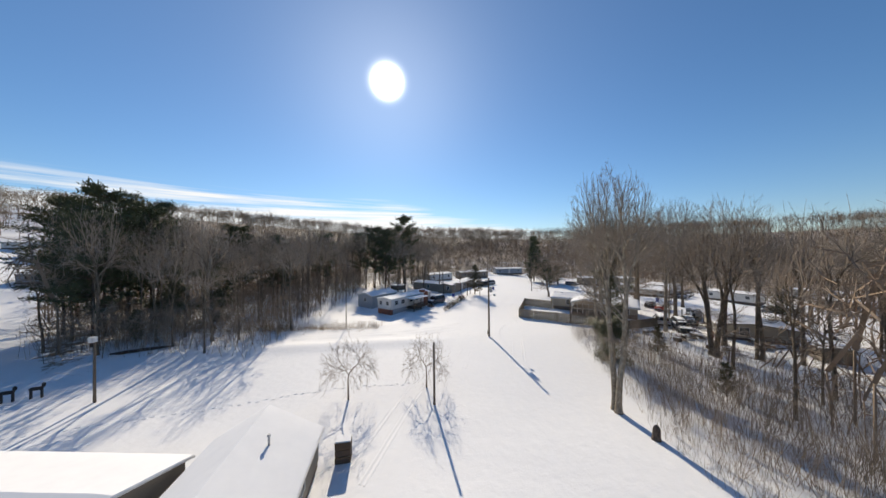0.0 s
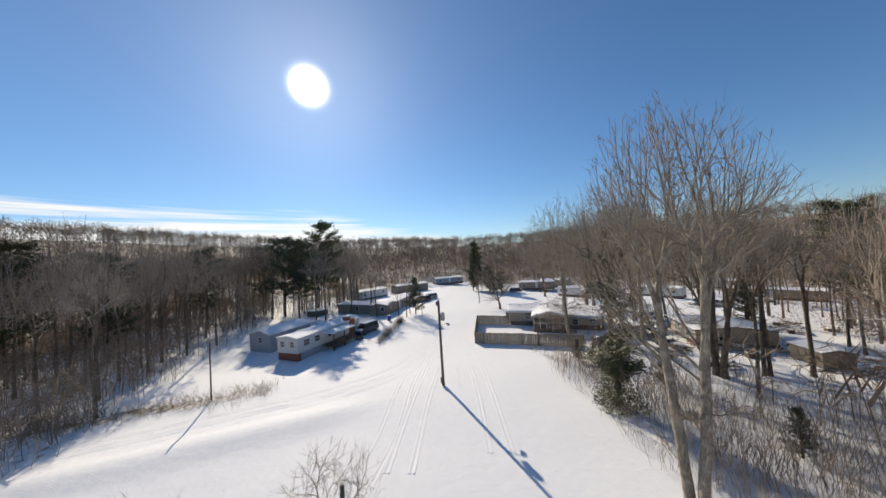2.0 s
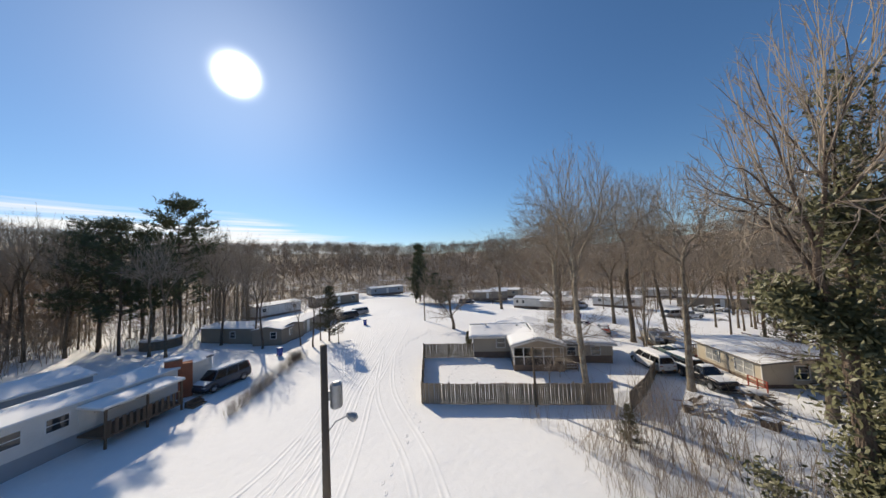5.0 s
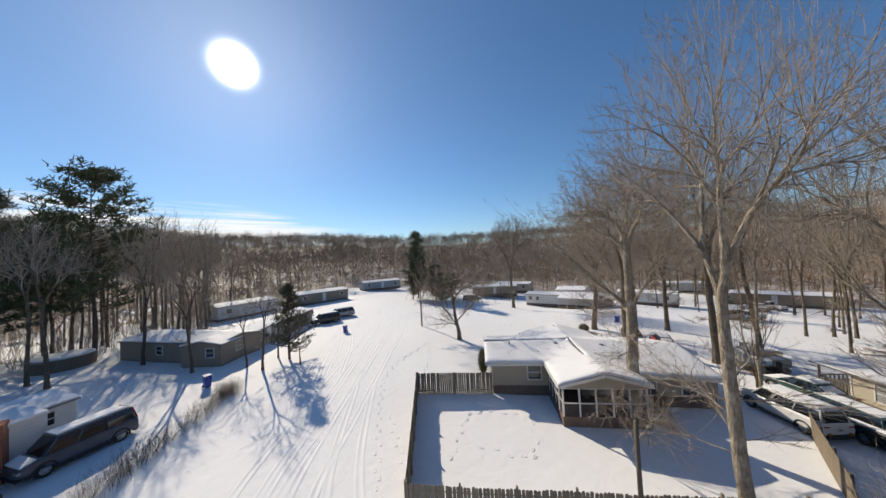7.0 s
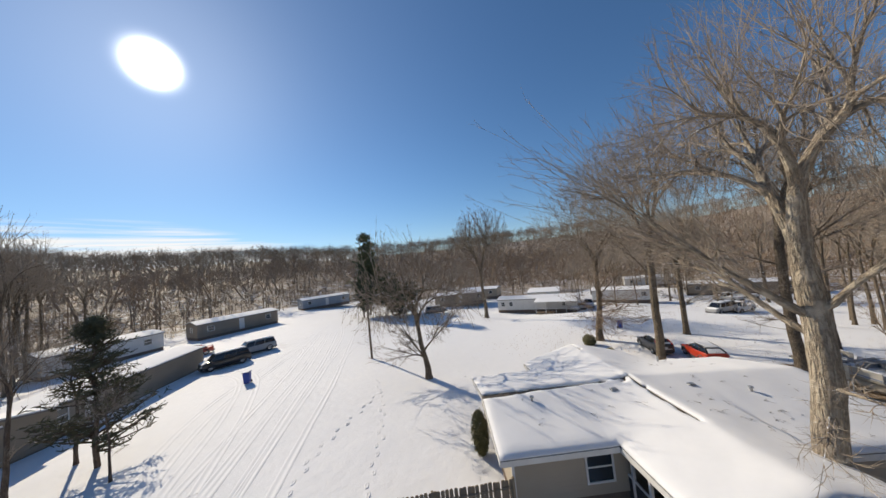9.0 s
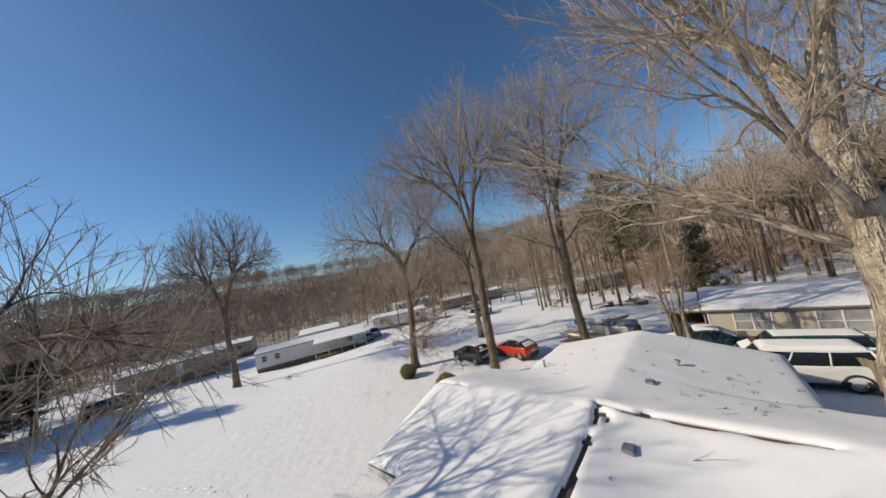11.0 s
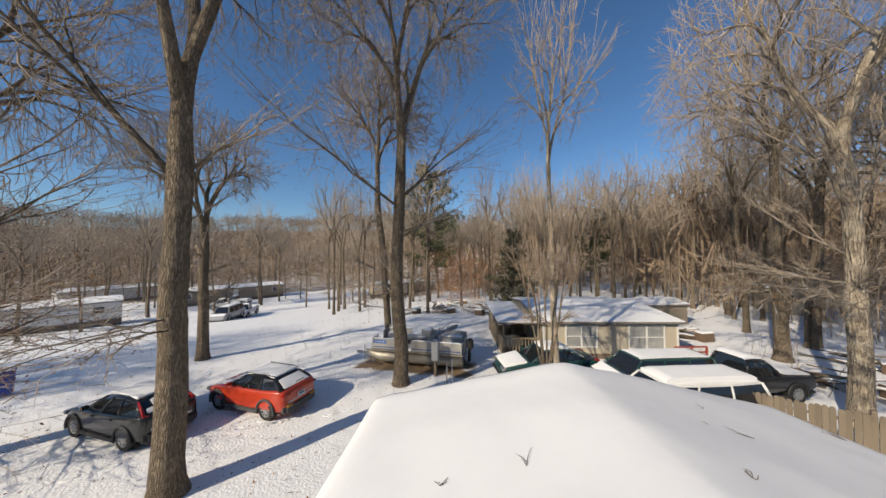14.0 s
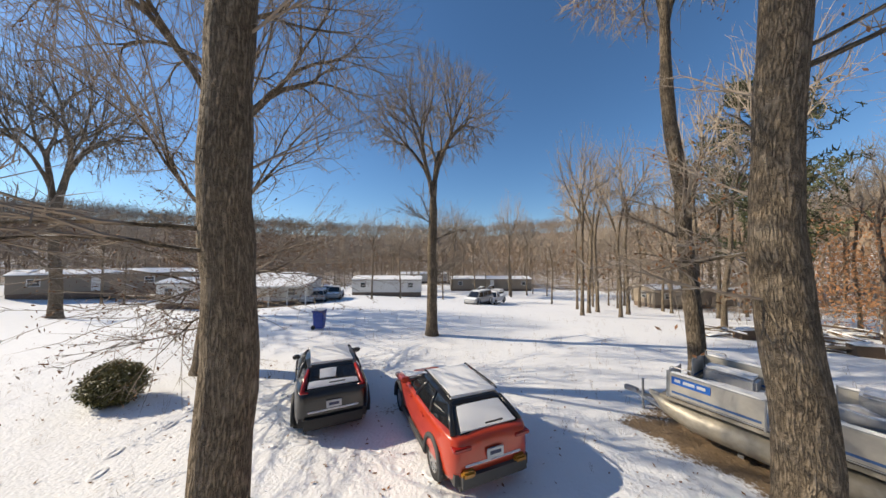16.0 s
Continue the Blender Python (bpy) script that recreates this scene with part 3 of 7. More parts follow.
# the double-wide house under the flight
def main_house():
    z = 0.1
    t = thing("mobile_home", pose(26.1, 62.8, z, 0, 0, -32.7), "beige double-wide mobile home with screened porch under thick snow", "house")
    # three gables crossing: the west part, a cross gable from the north wing to the porch, and the long east part
    def gable(d, z0, k):
        return z0 - k * (math.sqrt(d * d + 0.05) - 0.2236)

    def snow_top(a, b):
        zs = []
        if a < 7.2:
            zs.append(gable(b + 0.55, 3.42, 0.215))
        if 3.39 <= a <= 10.61 and b > -0.6 or 4.04 <= a <= 9.71 and b <= -0.6:
            zs.append(gable(a - 6.95, 3.42, 0.27))
        if a > 6.7:
            zs.append(gable(b + 0.54, 3.42 - 0.062 * (a - 6.95), 0.205 if b > -0.54 else 0.22))
        m = max(zs)
        return m + 0.12 * math.log(sum(math.exp((q - m) / 0.12) for q in zs)) if len(zs) > 1 and b > -4 else m

    def covered(a, b):
        return -0.45 < a < 6.95 and -4.05 < b < 3.8 or 3.4 < a < 10.6 and -0.55 < b < 5.3 or 4.05 < a < 9.7 and -7.8 < b < 0 or 6.95 < a < 15.75 and -5.1 < b < 3.6

    def bare(a, b):
        w = noise.noise((a * 2.3, b * 2.3, 5))
        if a < 6.75 and abs(b + 0.66) < 0.03 + 0.15 * (1 - a / 7.0) + 0.07 * w:
            return True
        if -4.4 < b < -0.55 and abs(a - 6.88) < 0.085 + 0.05 * w:
            return True
        return 4.0 < b < 5.3 and abs(a - 6.95) < 0.035 + 0.02 * w or -0.95 < b < -0.55 and abs(a - 6.62 - 0.4 * (b + 0.7)) < 0.12 + 0.1 * w

    def lines(marks, step):
        out = []
        for p, q in zip(marks, marks[1:]):
            n = max(1, math.ceil((q - p) / step))
            out += [p + (q - p) * i / n for i in range(n)]
        return out + [marks[-1]]
    la_ = lines([-0.45, 3.4, 4.05, 6.5, 6.6, 6.7, 6.77, 6.83, 6.89, 6.95, 7.02, 7.2, 9.7, 10.6, 15.75], 0.2)
    lb_ = lines([-7.8, -5.1, -4.05, -0.95, -0.85, -0.78, -0.72, -0.66, -0.6, -0.55, -0.48, -0.3, 3.6, 3.8, 5.3], 0.2)
    na, nb_ = len(la_) - 1, len(lb_) - 1
    inside = [[covered((la_[i] + la_[i + 1]) / 2, (lb_[j] + lb_[j + 1]) / 2) for j in range(nb_)] for i in range(na)]
    laid = [[inside[i][j] and not bare((la_[i] + la_[i + 1]) / 2, (lb_[j] + lb_[j + 1]) / 2) for j in range(nb_)] for i in range(na)]

    def cell(grid, i, j):
        return 0 <= i < na and 0 <= j < nb_ and grid[i][j]

    def sheet(name, grid, top, bottom, material, parent):
        """A closed sheet over the cells of a grid, between two heights."""
        v, f, ids = [], [], {}

        def vert(i, j, up):
            if (i, j, up) not in ids:
                ids[i, j, up] = len(v)
                v.append(Vector((la_[i], lb_[j], (top if up else bottom)(i, j))))
            return ids[i, j, up]
        for i in range(na):
            for j in range(nb_):
                if not grid[i][j]:
                    continue
                q = ((i, j), (i + 1, j), (i + 1, j + 1), (i, j + 1))
                f.append(tuple(vert(*p, True) for p in q))
                f.append(tuple(vert(*p, False) for p in reversed(q)))
                for k, (di, dj) in enumerate(((0, -1), (1, 0), (0, 1), (-1, 0))):
                    if not cell(grid, i + di, j + dj):
                        p, r = q[k], q[(k + 1) % 4]
                        f.append((vert(*p, False), vert(*r, False), vert(*r, True), vert(*p, True)))
        return raw(name, v, f, material, parent, smooth=True)

    def depth(i, j):
        full = 0
        for di in (-2, -1, 0, 1):
            for dj in (-2, -1, 0, 1):
                full += cell(laid, i + di, j + dj)
        near_ = sum(cell(laid, i + di, j + dj) for di in (-1, 0) for dj in (-1, 0))
        a, b = la_[i], lb_[j]
        k = 0.15 * (0.45 + 0.55 * full / 16) * (0.62 if near_ < 4 else 1.0)
        return k + 0.03 * noise.noise((a * 0.7, b * 0.7, 7)) + 0.012 * noise.noise((a * 2.4, b * 2.4, 3))
    base_z = [[snow_top(la_[i], lb_[j]) - 0.15 for j in range(nb_ + 1)] for i in range(na + 1)]
    deck = sheet("roof", inside, lambda i, j: base_z[i][j], lambda i, j: base_z[i][j] - 0.11, M_SHINGLE, t)
    sheet("roof_snow", laid, lambda i, j: base_z[i][j] + depth(i, j), lambda i, j: base_z[i][j] + 0.004, M_SNOW, deck)

    def roof_z(a, b):
        return snow_top(a, b) + 0.03 * noise.noise((a * 0.7, b * 0.7, 7))
    # walls under the gables
    part("wall", prism([(-3.8, 0.75), (3.55, 0.75), (3.55, 2.2), (-0.55, 3.08), (-3.8, 2.36)], "x", 0, 6.5), M_BEIGE, t)
    part("wall", prism([(3.75, 0.3), (10.3, 0.3), (10.3, 2.16), (6.95, 3.06), (3.75, 2.2)], "y", 0.5, 5.0), M_BEIGE, t)
    part("skirting", box(0.05, -3.75, -0.6, 6.5, 3.5, 0.75), M_SKIRT, t)
    part("skirting", box(3.8, 3.5, -0.6, 10.25, 4.95, 0.3), M_SKIRT, t)
    part("wall", prism([(-4.8, 0.5), (3.3, 0.5), (3.3, 1.78), (-0.54, 2.55), (-4.8, 1.6)], "x", 6.5, 15.4), M_BEIGE, t)
    part("skirting", box(6.5, -4.75, -0.9, 15.35, 3.25, 0.5), M_SKIRT, t)
    # fascia boards at the gables and along the eaves
    def fascia(p, q, name="fascia"):
        p, q = Vector(p), Vector(q)
        d = (q - p).normalized()
        s_ = d.cross(Vector((0, 0, 1))).normalized() * 0.014
        bm = bmesh.new()
        vs = [[bm.verts.new(e + o + Vector((0, 0, h))) for o, h in ((s_, -0.2), (-s_, -0.2), (-s_, 0.0), (s_, 0.0))] for e in (p, q)]
        for k in range(4):
            bm.faces.new((vs[0][k], vs[0][(k + 1) % 4], vs[1][(k + 1) % 4], vs[1][k]))
        bm.faces.new(vs[0])
        bm.faces.new(list(reversed(vs[1])))
        bmesh.ops.recalc_face_normals(bm, faces=bm.faces)
        part(name, bm, M_TRIM, t)
    zt = lambda a, b: snow_top(a, b) - 0.16
    fascia((-0.47, -4.05, zt(-0.45, -4.05)), (-0.47, -0.6, zt(-0.45, -0.6)))
    fascia((-0.47, 3.8, zt(-0.45, 3.8)), (-0.47, -0.5, zt(-0.45, -0.5)))
    fascia((-0.45, -4.07, zt(-0.4, -4.05)), (4.0, -4.07, zt(4.0, -4.05)))
    fascia((4.05, -7.82, zt(4.05, -7.8)), (6.93, -7.82, zt(6.93, -7.8)))
    fascia((9.7, -7.82, zt(9.7, -7.8)), (6.97, -7.82, zt(6.97, -7.8)))
    fascia((4.03, -7.8, zt(4.05, -7.8)), (4.03, -4.1, zt(4.05, -7.8)))
    fascia((3.38, 5.3, zt(3.4, 5.3)), (3.38, 3.85, zt(3.4, 5.3)))
    fascia((3.4, 5.32, zt(3.4, 5.3)), (6.93, 5.32, zt(6.93, 5.3)))
    fascia((10.6, 5.32, zt(10.6, 5.3)), (6.97, 5.32, zt(6.97, 5.3)))
    fascia((9.72, -5.12, zt(9.75, -5.1)), (15.75, -5.12, zt(15.75, -5.1)))
    fascia((15.77, -5.1, zt(15.75, -5.1)), (15.77, -0.58, zt(15.75, -0.58)))
    fascia((15.77, 3.6, zt(15.75, 3.6)), (15.77, -0.5, zt(15.75, -0.5)))
    fascia((10.62, 3.62, zt(10.7, 3.6)), (15.75, 3.62, zt(15.75, 3.6)))
    # screened porch, gabled to the south-west
    pa0, pa1, pb0, pb1 = 4.3, 9.45, -7.6, -3.6
    pm = 6.95
    part("porch_gable", prism([(pa0, 2.3), (pa1, 2.3), (pa1, 2.42), (pm, 3.07), (pa0, 2.42)], "y", pb0 - 0.02, pb0 + 0.06), M_BEIGE, t)
    part("porch_floor", box(pa0, pb0, -0.4, pa1, pb1, 0.5), M_SKIRT, t)
    for x in np.linspace(pa0 + 0.06, pa1 - 0.06, 6):
        part("porch_post", box(x - 0.05, pb0, 0.5, x + 0.05, pb0 + 0.1, 2.3), M_TRIM, t)
    for y in np.linspace(pb0 + 0.9, pb1 - 0.5, 4):
        for x in (pa0 + 0.06, pa1 - 0.06):
            part("porch_post", box(x - 0.05, y - 0.05, 0.5, x + 0.05, y + 0.05, 2.42), M_TRIM, t)
    for zz in (1.3, 2.24):
        part("porch_rail", box(pa0 + 0.1, pb0 + 0.02, zz, pa1 - 0.1, pb0 + 0.08, zz + 0.07), M_TRIM, t)
        part("porch_rail", box(pa0 + 0.03, pb0 + 0.1, zz, pa0 + 0.09, pb1, zz + 0.07), M_TRIM, t)
    part("porch_screen", box(pa0 + 0.12, pb0 + 0.03, 0.5, pa1 - 0.12, pb0 + 0.05, 1.3), M_SCREEN, t)
    part("porch_screen", box(pa0 + 0.05, pb0 + 0.12, 0.5, pa0 + 0.07, pb1, 1.3), M_SCREEN, t)
    part("porch_back_wall", box(pa0 + 0.1, pb1 - 0.2, 0.5, pa1, pb1 - 0.12, 2.35), M_TAN, t)
    window(t, ("y", -3.8, -1), 3.3, 1.25, 0.95, 1.05)
    for along in (11.0, 13.6):
        window(t, ("y", -4.8, -1), along, 0.6, 0.9, 0.9)
    window(t, ("y", 3.3, 1), 12.8, 0.75, 1.2, 0.9)
    window(t, ("y", 5.0, 1), 7.0, 0.9, 1.0, 0.9)
    window(t, ("x", 15.4, 1), -2.2, 0.65, 1.0, 0.9)
    door(t, ("x", 15.4, 1), 1.2, 0.1, 0.9, 1.9)
    # corner boards
    for x, y in ((0, -3.8), (0, 3.55)):
        part("corner_board", box(x - 0.03, y - 0.05, 0.75, x + 0.07, y + 0.05, 2.2), M_TRIM, t)
    # steps from the porch down to the yard
    for i in range(5):
        part("step", box(9.62, -6.3 - i * 0.28, 0.42 - i * 0.19, 10.8, -6.0 - i * 0.28, 0.47 - i * 0.19, 0.01), M_DARKWOOD, t)
    for x in (9.6, 10.8):
        v, f = [], []
        tube(v, f, [Vector((x, -5.6, 1.42)), Vector((x, -6.1, 1.4)), Vector((x, -7.6, 0.42))], [0.04, 0.04, 0.04], 5)
        raw("handrail", v, f, M_DARKWOOD, t)
        for i in range(9):
            y = -5.7 - i * 0.22
            z1 = 1.4 if y > -6.1 else 1.4 - (-6.1 - y) * 0.65
            part("baluster", box(x - 0.02, y - 0.02, z1 - 0.95, x + 0.02, y + 0.02, z1), M_DARKWOOD, t)
    # plumbing vents and flat box vents on the snowy roof
    for a, b, h in ((11.45, -2.1, 0.14), (10.95, 2.6, 0.32), (1.71, -1.5, 0.16)):
        zr = roof_z(a, b)
        v, f = [], []
        tube(v, f, [Vector((a, b, zr - 0.15)), Vector((a, b, zr + h))], [0.055, 0.05], 10)
        if b < 0:
            tube(v, f, [Vector((a, b, zr + h)), Vector((a, b, zr + h + 0.06))], [0.1, 0.085], 10)
        raw("roof_vent", v, f, M_STEEL, t)
    for a, b in ((9.25, -1.5), (5.6, -1.45)):
        zr = roof_z(a, b)
        bm = bmesh.new()
        bbox(bm, a - 0.16, b - 0.13, zr - 0.1, a + 0.16, b + 0.13, zr + 0.06, 0.03)
        part("box_vent", bm, M_STEEL, t)
    # twigs and leaves that fell on the snow
    rng = random.Random(58)
    v, f = [], []
    for k in range(58):
        a, b = (rng.uniform(7.6, 14.5), rng.uniform(-4.8, -0.9)) if k < 42 else (rng.uniform(0.5, 6.3), rng.uniform(-3.7, -0.6)) if k < 49 else (rng.uniform(9, 14), rng.uniform(0.4, 3))
        if k < 42 and rng.random() < 0.55:
            a, b = rng.uniform(7.8, 11.5), rng.uniform(-4.8, -2.6)
        ang, ln = rng.uniform(-0.9, 0.6), rng.uniform(0.06, 0.42) * (1.7 if rng.random() < 0.12 else 1)
        p = Vector((a, b, roof_z(a, b) + 0.01))
        for q in range(rng.randrange(1, 5)):
            an = ang + rng.gauss(0, 0.5)
            e = Vector((a + math.cos(an) * ln, b + math.sin(an) * ln, 0))
            e.z = roof_z(e.x, e.y) + rng.uniform(0.0, 0.025)
            m = p.lerp(e, 0.5) + Vector((rng.gauss(0, 0.04), rng.gauss(0, 0.04), 0.02))
            tube(v, f, [p, m, e], [0.0045, 0.004, 0.002], 3)
            ln *= 0.7
    ob = raw("fallen_twigs", v, f, M_BARK_DARK)
    ob.matrix_world = t.matrix_world.copy()
    tagged(ob, "broken twigs and leaves lying on the snowy roof", "twigs", kind="stuff")
    return t


main_house()


def near_house():
    """The house under the start of the flight: a gable running south and a wing to the west."""
    z = gz(-11, 13)
    t = thing("house", pose(-11.67, 16.26, z, 0, 0, -79.9), "low house with a broad snow covered gable roof", "house")
    gable_walls(t, 0.3, 16, -2.9, 0, 3.0, 0, 2.45, 4.1, 2.45, M_TAN, 0.4)
    gable_roof(t, 0.3, 16, -2.9, 0, 3.0, 2.45, 4.1, 2.45, 0.3, 0.14, M_TRIM)
    window(t, ("y", 3.0, 1), 4.0, 1.1, 1.2, 1.0)
    window(t, ("y", 3.0, 1), 8.5, 1.1, 1.2, 1.0)
    door(t, ("y", 3.0, 1), 6.2, 0.4)
    v, f = [], []
    tube(v, f, [Vector((3.2, 1.2, 3.3)), Vector((3.2, 1.2, 4.05))], [0.06, 0.06], 10)
    tube(v, f, [Vector((3.2, 1.2, 4.05)), Vector((3.2, 1.2, 4.15))], [0.1, 0.07], 10)
    raw("roof_vent", v, f, M_STEEL, t)
    w = thing("house", pose(-14.5, 13.2, z, 0, 0, -182.5), "snow covered side wing of the low house", "house")
    gable_walls(w, 0.8, 13, -1.0, 2.6, 6.4, 0, 2.3, 3.2, 2.3, M_TAN, 0.4)
    gable_roof(w, 0.8, 13, -1.0, 2.6, 6.4, 2.3, 3.2, 2.3, 0.3, 0.14, M_TRIM)
    # a stack of crates and a bin by the eave
    c = thing("wood_crate", pose(-7.2, 17.0, gz(-7.2, 17.0), 0, 0, 10), "weathered wooden crates stacked by the house wall, snow on top", "crate")
    for i in range(3):
        part("crate_side", box(-0.5, -0.4 + 0.02 * i, 0.45 * i, 0.5, -0.36 + 0.02 * i, 0.45 * i + 0.4), M_DARKWOOD, c)
        part("crate_side", box(-0.5, 0.36, 0.45 * i, 0.5, 0.4, 0.45 * i + 0.4), M_DARKWOOD, c)
        part("crate_end", box(-0.5, -0.36, 0.45 * i, -0.46, 0.36, 0.45 * i + 0.4), M_DARKWOOD, c)
        part("crate_end", box(0.46, -0.36, 0.45 * i, 0.5, 0.36, 0.45 * i + 0.4), M_DARKWOOD, c)
    part("crate_lid", box(-0.52, -0.42, 1.31, 0.52, 0.42, 1.35), M_DARKWOOD, c)
    part("snow", box(-0.5, -0.4, 1.352, 0.5, 0.4, 1.44, 0.04), M_SNOW, c)


near_house()


def west_home():
    """The white trailer with brick skirting and a broad brick chimney."""
    t = thing("mobile_home", pose(-14.05, 57.5, 0.4, 0, 0, -34.5), "white mobile home with brick skirting and snowy roof", "house")
    # end wall faces the lane; the body runs north-east: local y
    L = 13.5
    part("wall", prism([(0, 0.7), (3.9, 0.7), (3.9, 2.75), (1.95, 3.0), (0, 2.75)], "y", 0, L), M_WHITE, t)
    part("skirting", box(0.05, 0.05, -0.4, 3.85, 0.6, 0.7), M_BRICKRED, t, "red brick skirting")
    part("skirting", box(0.06, 0.605, -0.4, 3.84, L - 0.05, 0.7), M_GREY, t, "pale grey skirting panel")
    for x0, x1 in ((-0.12, 1.95), (4.02, 1.95)):
        q = [(x0, -0.15, 2.8), (x0, L, 2.8), (x1, L, 3.1), (x1, -0.15, 3.1)]
        r = part("roof", prism([(x0, 2.70), (x1, 3.0), (x1, 3.09), (x0, 2.79)], "y", -0.15, L), M_TRIM, t)
        roof_slab("roof_snow", q, 0.14, M_SNOW, r, 0.02)
    for a in (1.0, 2.9):
        window(t, ("y", 0, -1), a, 1.55, 0.75, 0.75)
    for b in (1.6, 3.6, 6.3, 8.2):
        window(t, ("x", 3.9, 1), b, 1.5, 1.0, 0.8)
    door(t, ("x", 3.9, 1), 5.0, 0.7)
    # side porch roof and steps
    r = part("porch_roof", box(3.9, 4.4, 2.35, 6.3, 9.6, 2.45), M_TRIM, t)
    roof_slab("roof_snow", [(3.92, 4.42, 2.455), (6.28, 4.42, 2.455), (6.28, 9.58, 2.455), (3.92, 9.58, 2.455)], 0.13, M_SNOW, r, 0.02)
    for b in (4.6, 7.0, 9.4):
        part("porch_post", box(6.1, b - 0.06, -0.4, 6.22, b + 0.06, 2.35), M_DARKWOOD, t)
    part("porch_floor", box(3.9, 4.5, 0.4, 6.2, 9.5, 0.55), M_DARKWOOD, t)
    for i in range(12):
        part("porch_slat", box(6.14, 4.7 + i * 0.4, 0.55, 6.18, 4.9 + i * 0.4, 1.5), M_DARKWOOD, t)
    for i in range(3):
        part("step", box(6.2 + 0.3 * i, 9.6, -0.3, 6.5 + 0.3 * i, 10.8, 0.4 - 0.2 * i), M_DARKWOOD, t)
    # wall of brick with stepped shoulders
    ch = thing("brick_chimney", pose(-5.0, 64.6, 0.6, 0, 0, 18), "broad red brick chimney wall with stepped shoulders and snow", "chimney")
    part("chimney_body", prism([(-1.6, -0.6), (1.2, -0.6), (1.2, 2.9), (0.5, 2.9), (0.5, 3.3), (-0.7, 3.3), (-0.7, 2.7), (-1.6, 2.3)], "y", -0.45, 0.45), M_BRICKRED, ch)
    part("cap", box(-0.75, -0.5, 3.3, 0.55, 0.5, 3.38), M_FASCIA, ch)
    part("snow", box(-0.72, -0.47, 3.384, 0.52, 0.47, 3.46, 0.03), M_SNOW, ch)
    # rear wing past the chimney
    g = thing("mobile_home", pose(-5.6, 66.6, 0.7, 0, 0, 55), "white trailer wing with snowy roof beside a brick chimney", "house")
    gable_walls(g, 0, 3.4, -0.2, 1.7, 3.6, 0, 2.2, 2.6, 2.2, M_WHITE, 0.4)
    gable_roof(g, 0, 3.4, -0.2, 1.7, 3.6, 2.2, 2.6, 2.2, 0.15)
    window(g, ("y", -0.2, -1), 2.0, 1.0, 0.8, 0.8)
    s = thing("garage", pose(-19.9, 63.4, 0.5, 0, 0, -33.5), "grey metal garage with snowy gable roof", "garage")
    part("wall", prism([(0, -0.3), (4.6, -0.3), (4.6, 2.5), (2.3, 3.1), (0, 2.5)], "y", 0, 8), M_GREY, s)
    for x0, x1 in ((-0.2, 2.3), (4.8, 2.3)):
        r = part("roof", prism([(x0, 2.44), (x1, 3.1), (x1, 3.2), (x0, 2.54)], "y", -0.2, 8.2), M_TRIM, s)
        roof_slab("roof_snow", [(x0, -0.18, 2.545), (x0, 8.18, 2.545), (x1, 8.18, 3.205), (x1, -0.18, 3.205)], 0.12, M_SNOW, r, 0.02)
    window(s, ("y", 0, -1), 2.4, 1.2, 0.8, 0.8)


west_home()

# the second trailer on the lane, and others far off
mobile_home("tan mobile home with long snowy roof and dark shutters", 2.5, 77.9, 64, 20, 4.3, M_TAN, 0.5, 2.7, 0.4, 0.5, (("w", 1.2, 1.4, 0.8, 0.9), ("s", 2.5, 1.4, 0.9, 0.9), ("s", 6, 1.4, 0.9, 0.9), ("s", 10, 1.4, 0.9, 0.9)), (("s", 8),))
mobile_home("tan trailer wing with snow covered roof", -9.4, 87.6, -38, 14.8, 5.0, M_TAN, 0.5, 2.7, 0.45, 0.5, (("s", 6.2, 1.3, 0.9, 0.9), ("s", 11, 1.3, 0.9, 0.9)), ())
mobile_home("white mobile home with a covered porch and snowy roof", 62.2, 98.2, -60.5, 16.5, 4.4, M_WHITE, None, 2.9, 0.4, 0.6, (("s", 1.2, 1.5, 0.7, 0.8), ("s", 3, 1.5, 0.7, 0.8), ("w", 2, 1.5, 0.8, 0.8), ("s", 14, 1.3, 0.8, 0.8)), (("s", 6.2),), (8.5, 16.5, 3.0))
for x, y, a, ln, wl_, m, lab in ((74.2, 99.4, -58, 7.5, 9, M_WHITE, "white mobile home beyond the snowy field"), (85.2, 88.8, -69, 12.5, 4.5, M_WHITE, "long white trailer beyond the snowy field"),
                                 (104.7, 75.5, -69, 19, 4.5, M_TAN, "tan trailer at the edge of the woods"), (71.5, 124, -60, 12, 5, M_BEIGE, "beige trailer behind bare trees"),
                                 (-5, 108, 40, 12, 5, M_WHITE, "white trailer with snowy roof near the pine woods"), (8, 118, 25, 14, 5, M_TAN, "tan trailer at the end of the lane"),
                                 (28, 142, 8, 14, 5, M_GREY, "grey trailer among bare trunks"),                                  (92, 40, -70, 13, 4.5, M_TAN, "tan trailer in the wood"),
                                 (58, 118, -30, 14, 5, M_TAN, "tan trailer at the far side of the field"), (118, 95, -60, 14, 5, M_WHITE, "white trailer far across the field"),
                                 (-150, 98, 30, 16, 6, M_WHITE, "white trailer far beyond the trees"), (-158, 103, 25, 16, 6, M_WHITE, "white trailer far beyond the trees"),
                                 (-118, 76, 35, 14, 6, M_GREY, "grey trailer far beyond the trees"), (-178, 112, 20, 18, 6, M_WHITE, "white trailer far beyond the trees")):
    mobile_home(lab, x, y, a, ln, wl_, m, None, 2.8, 0.45, 0.5, (("s", 2, 1.4, 0.9, 0.8), ("s", ln - 2, 1.4, 0.9, 0.8), ("w", wl_ / 2, 1.4, 0.9, 0.8)), (("s", ln / 2),))


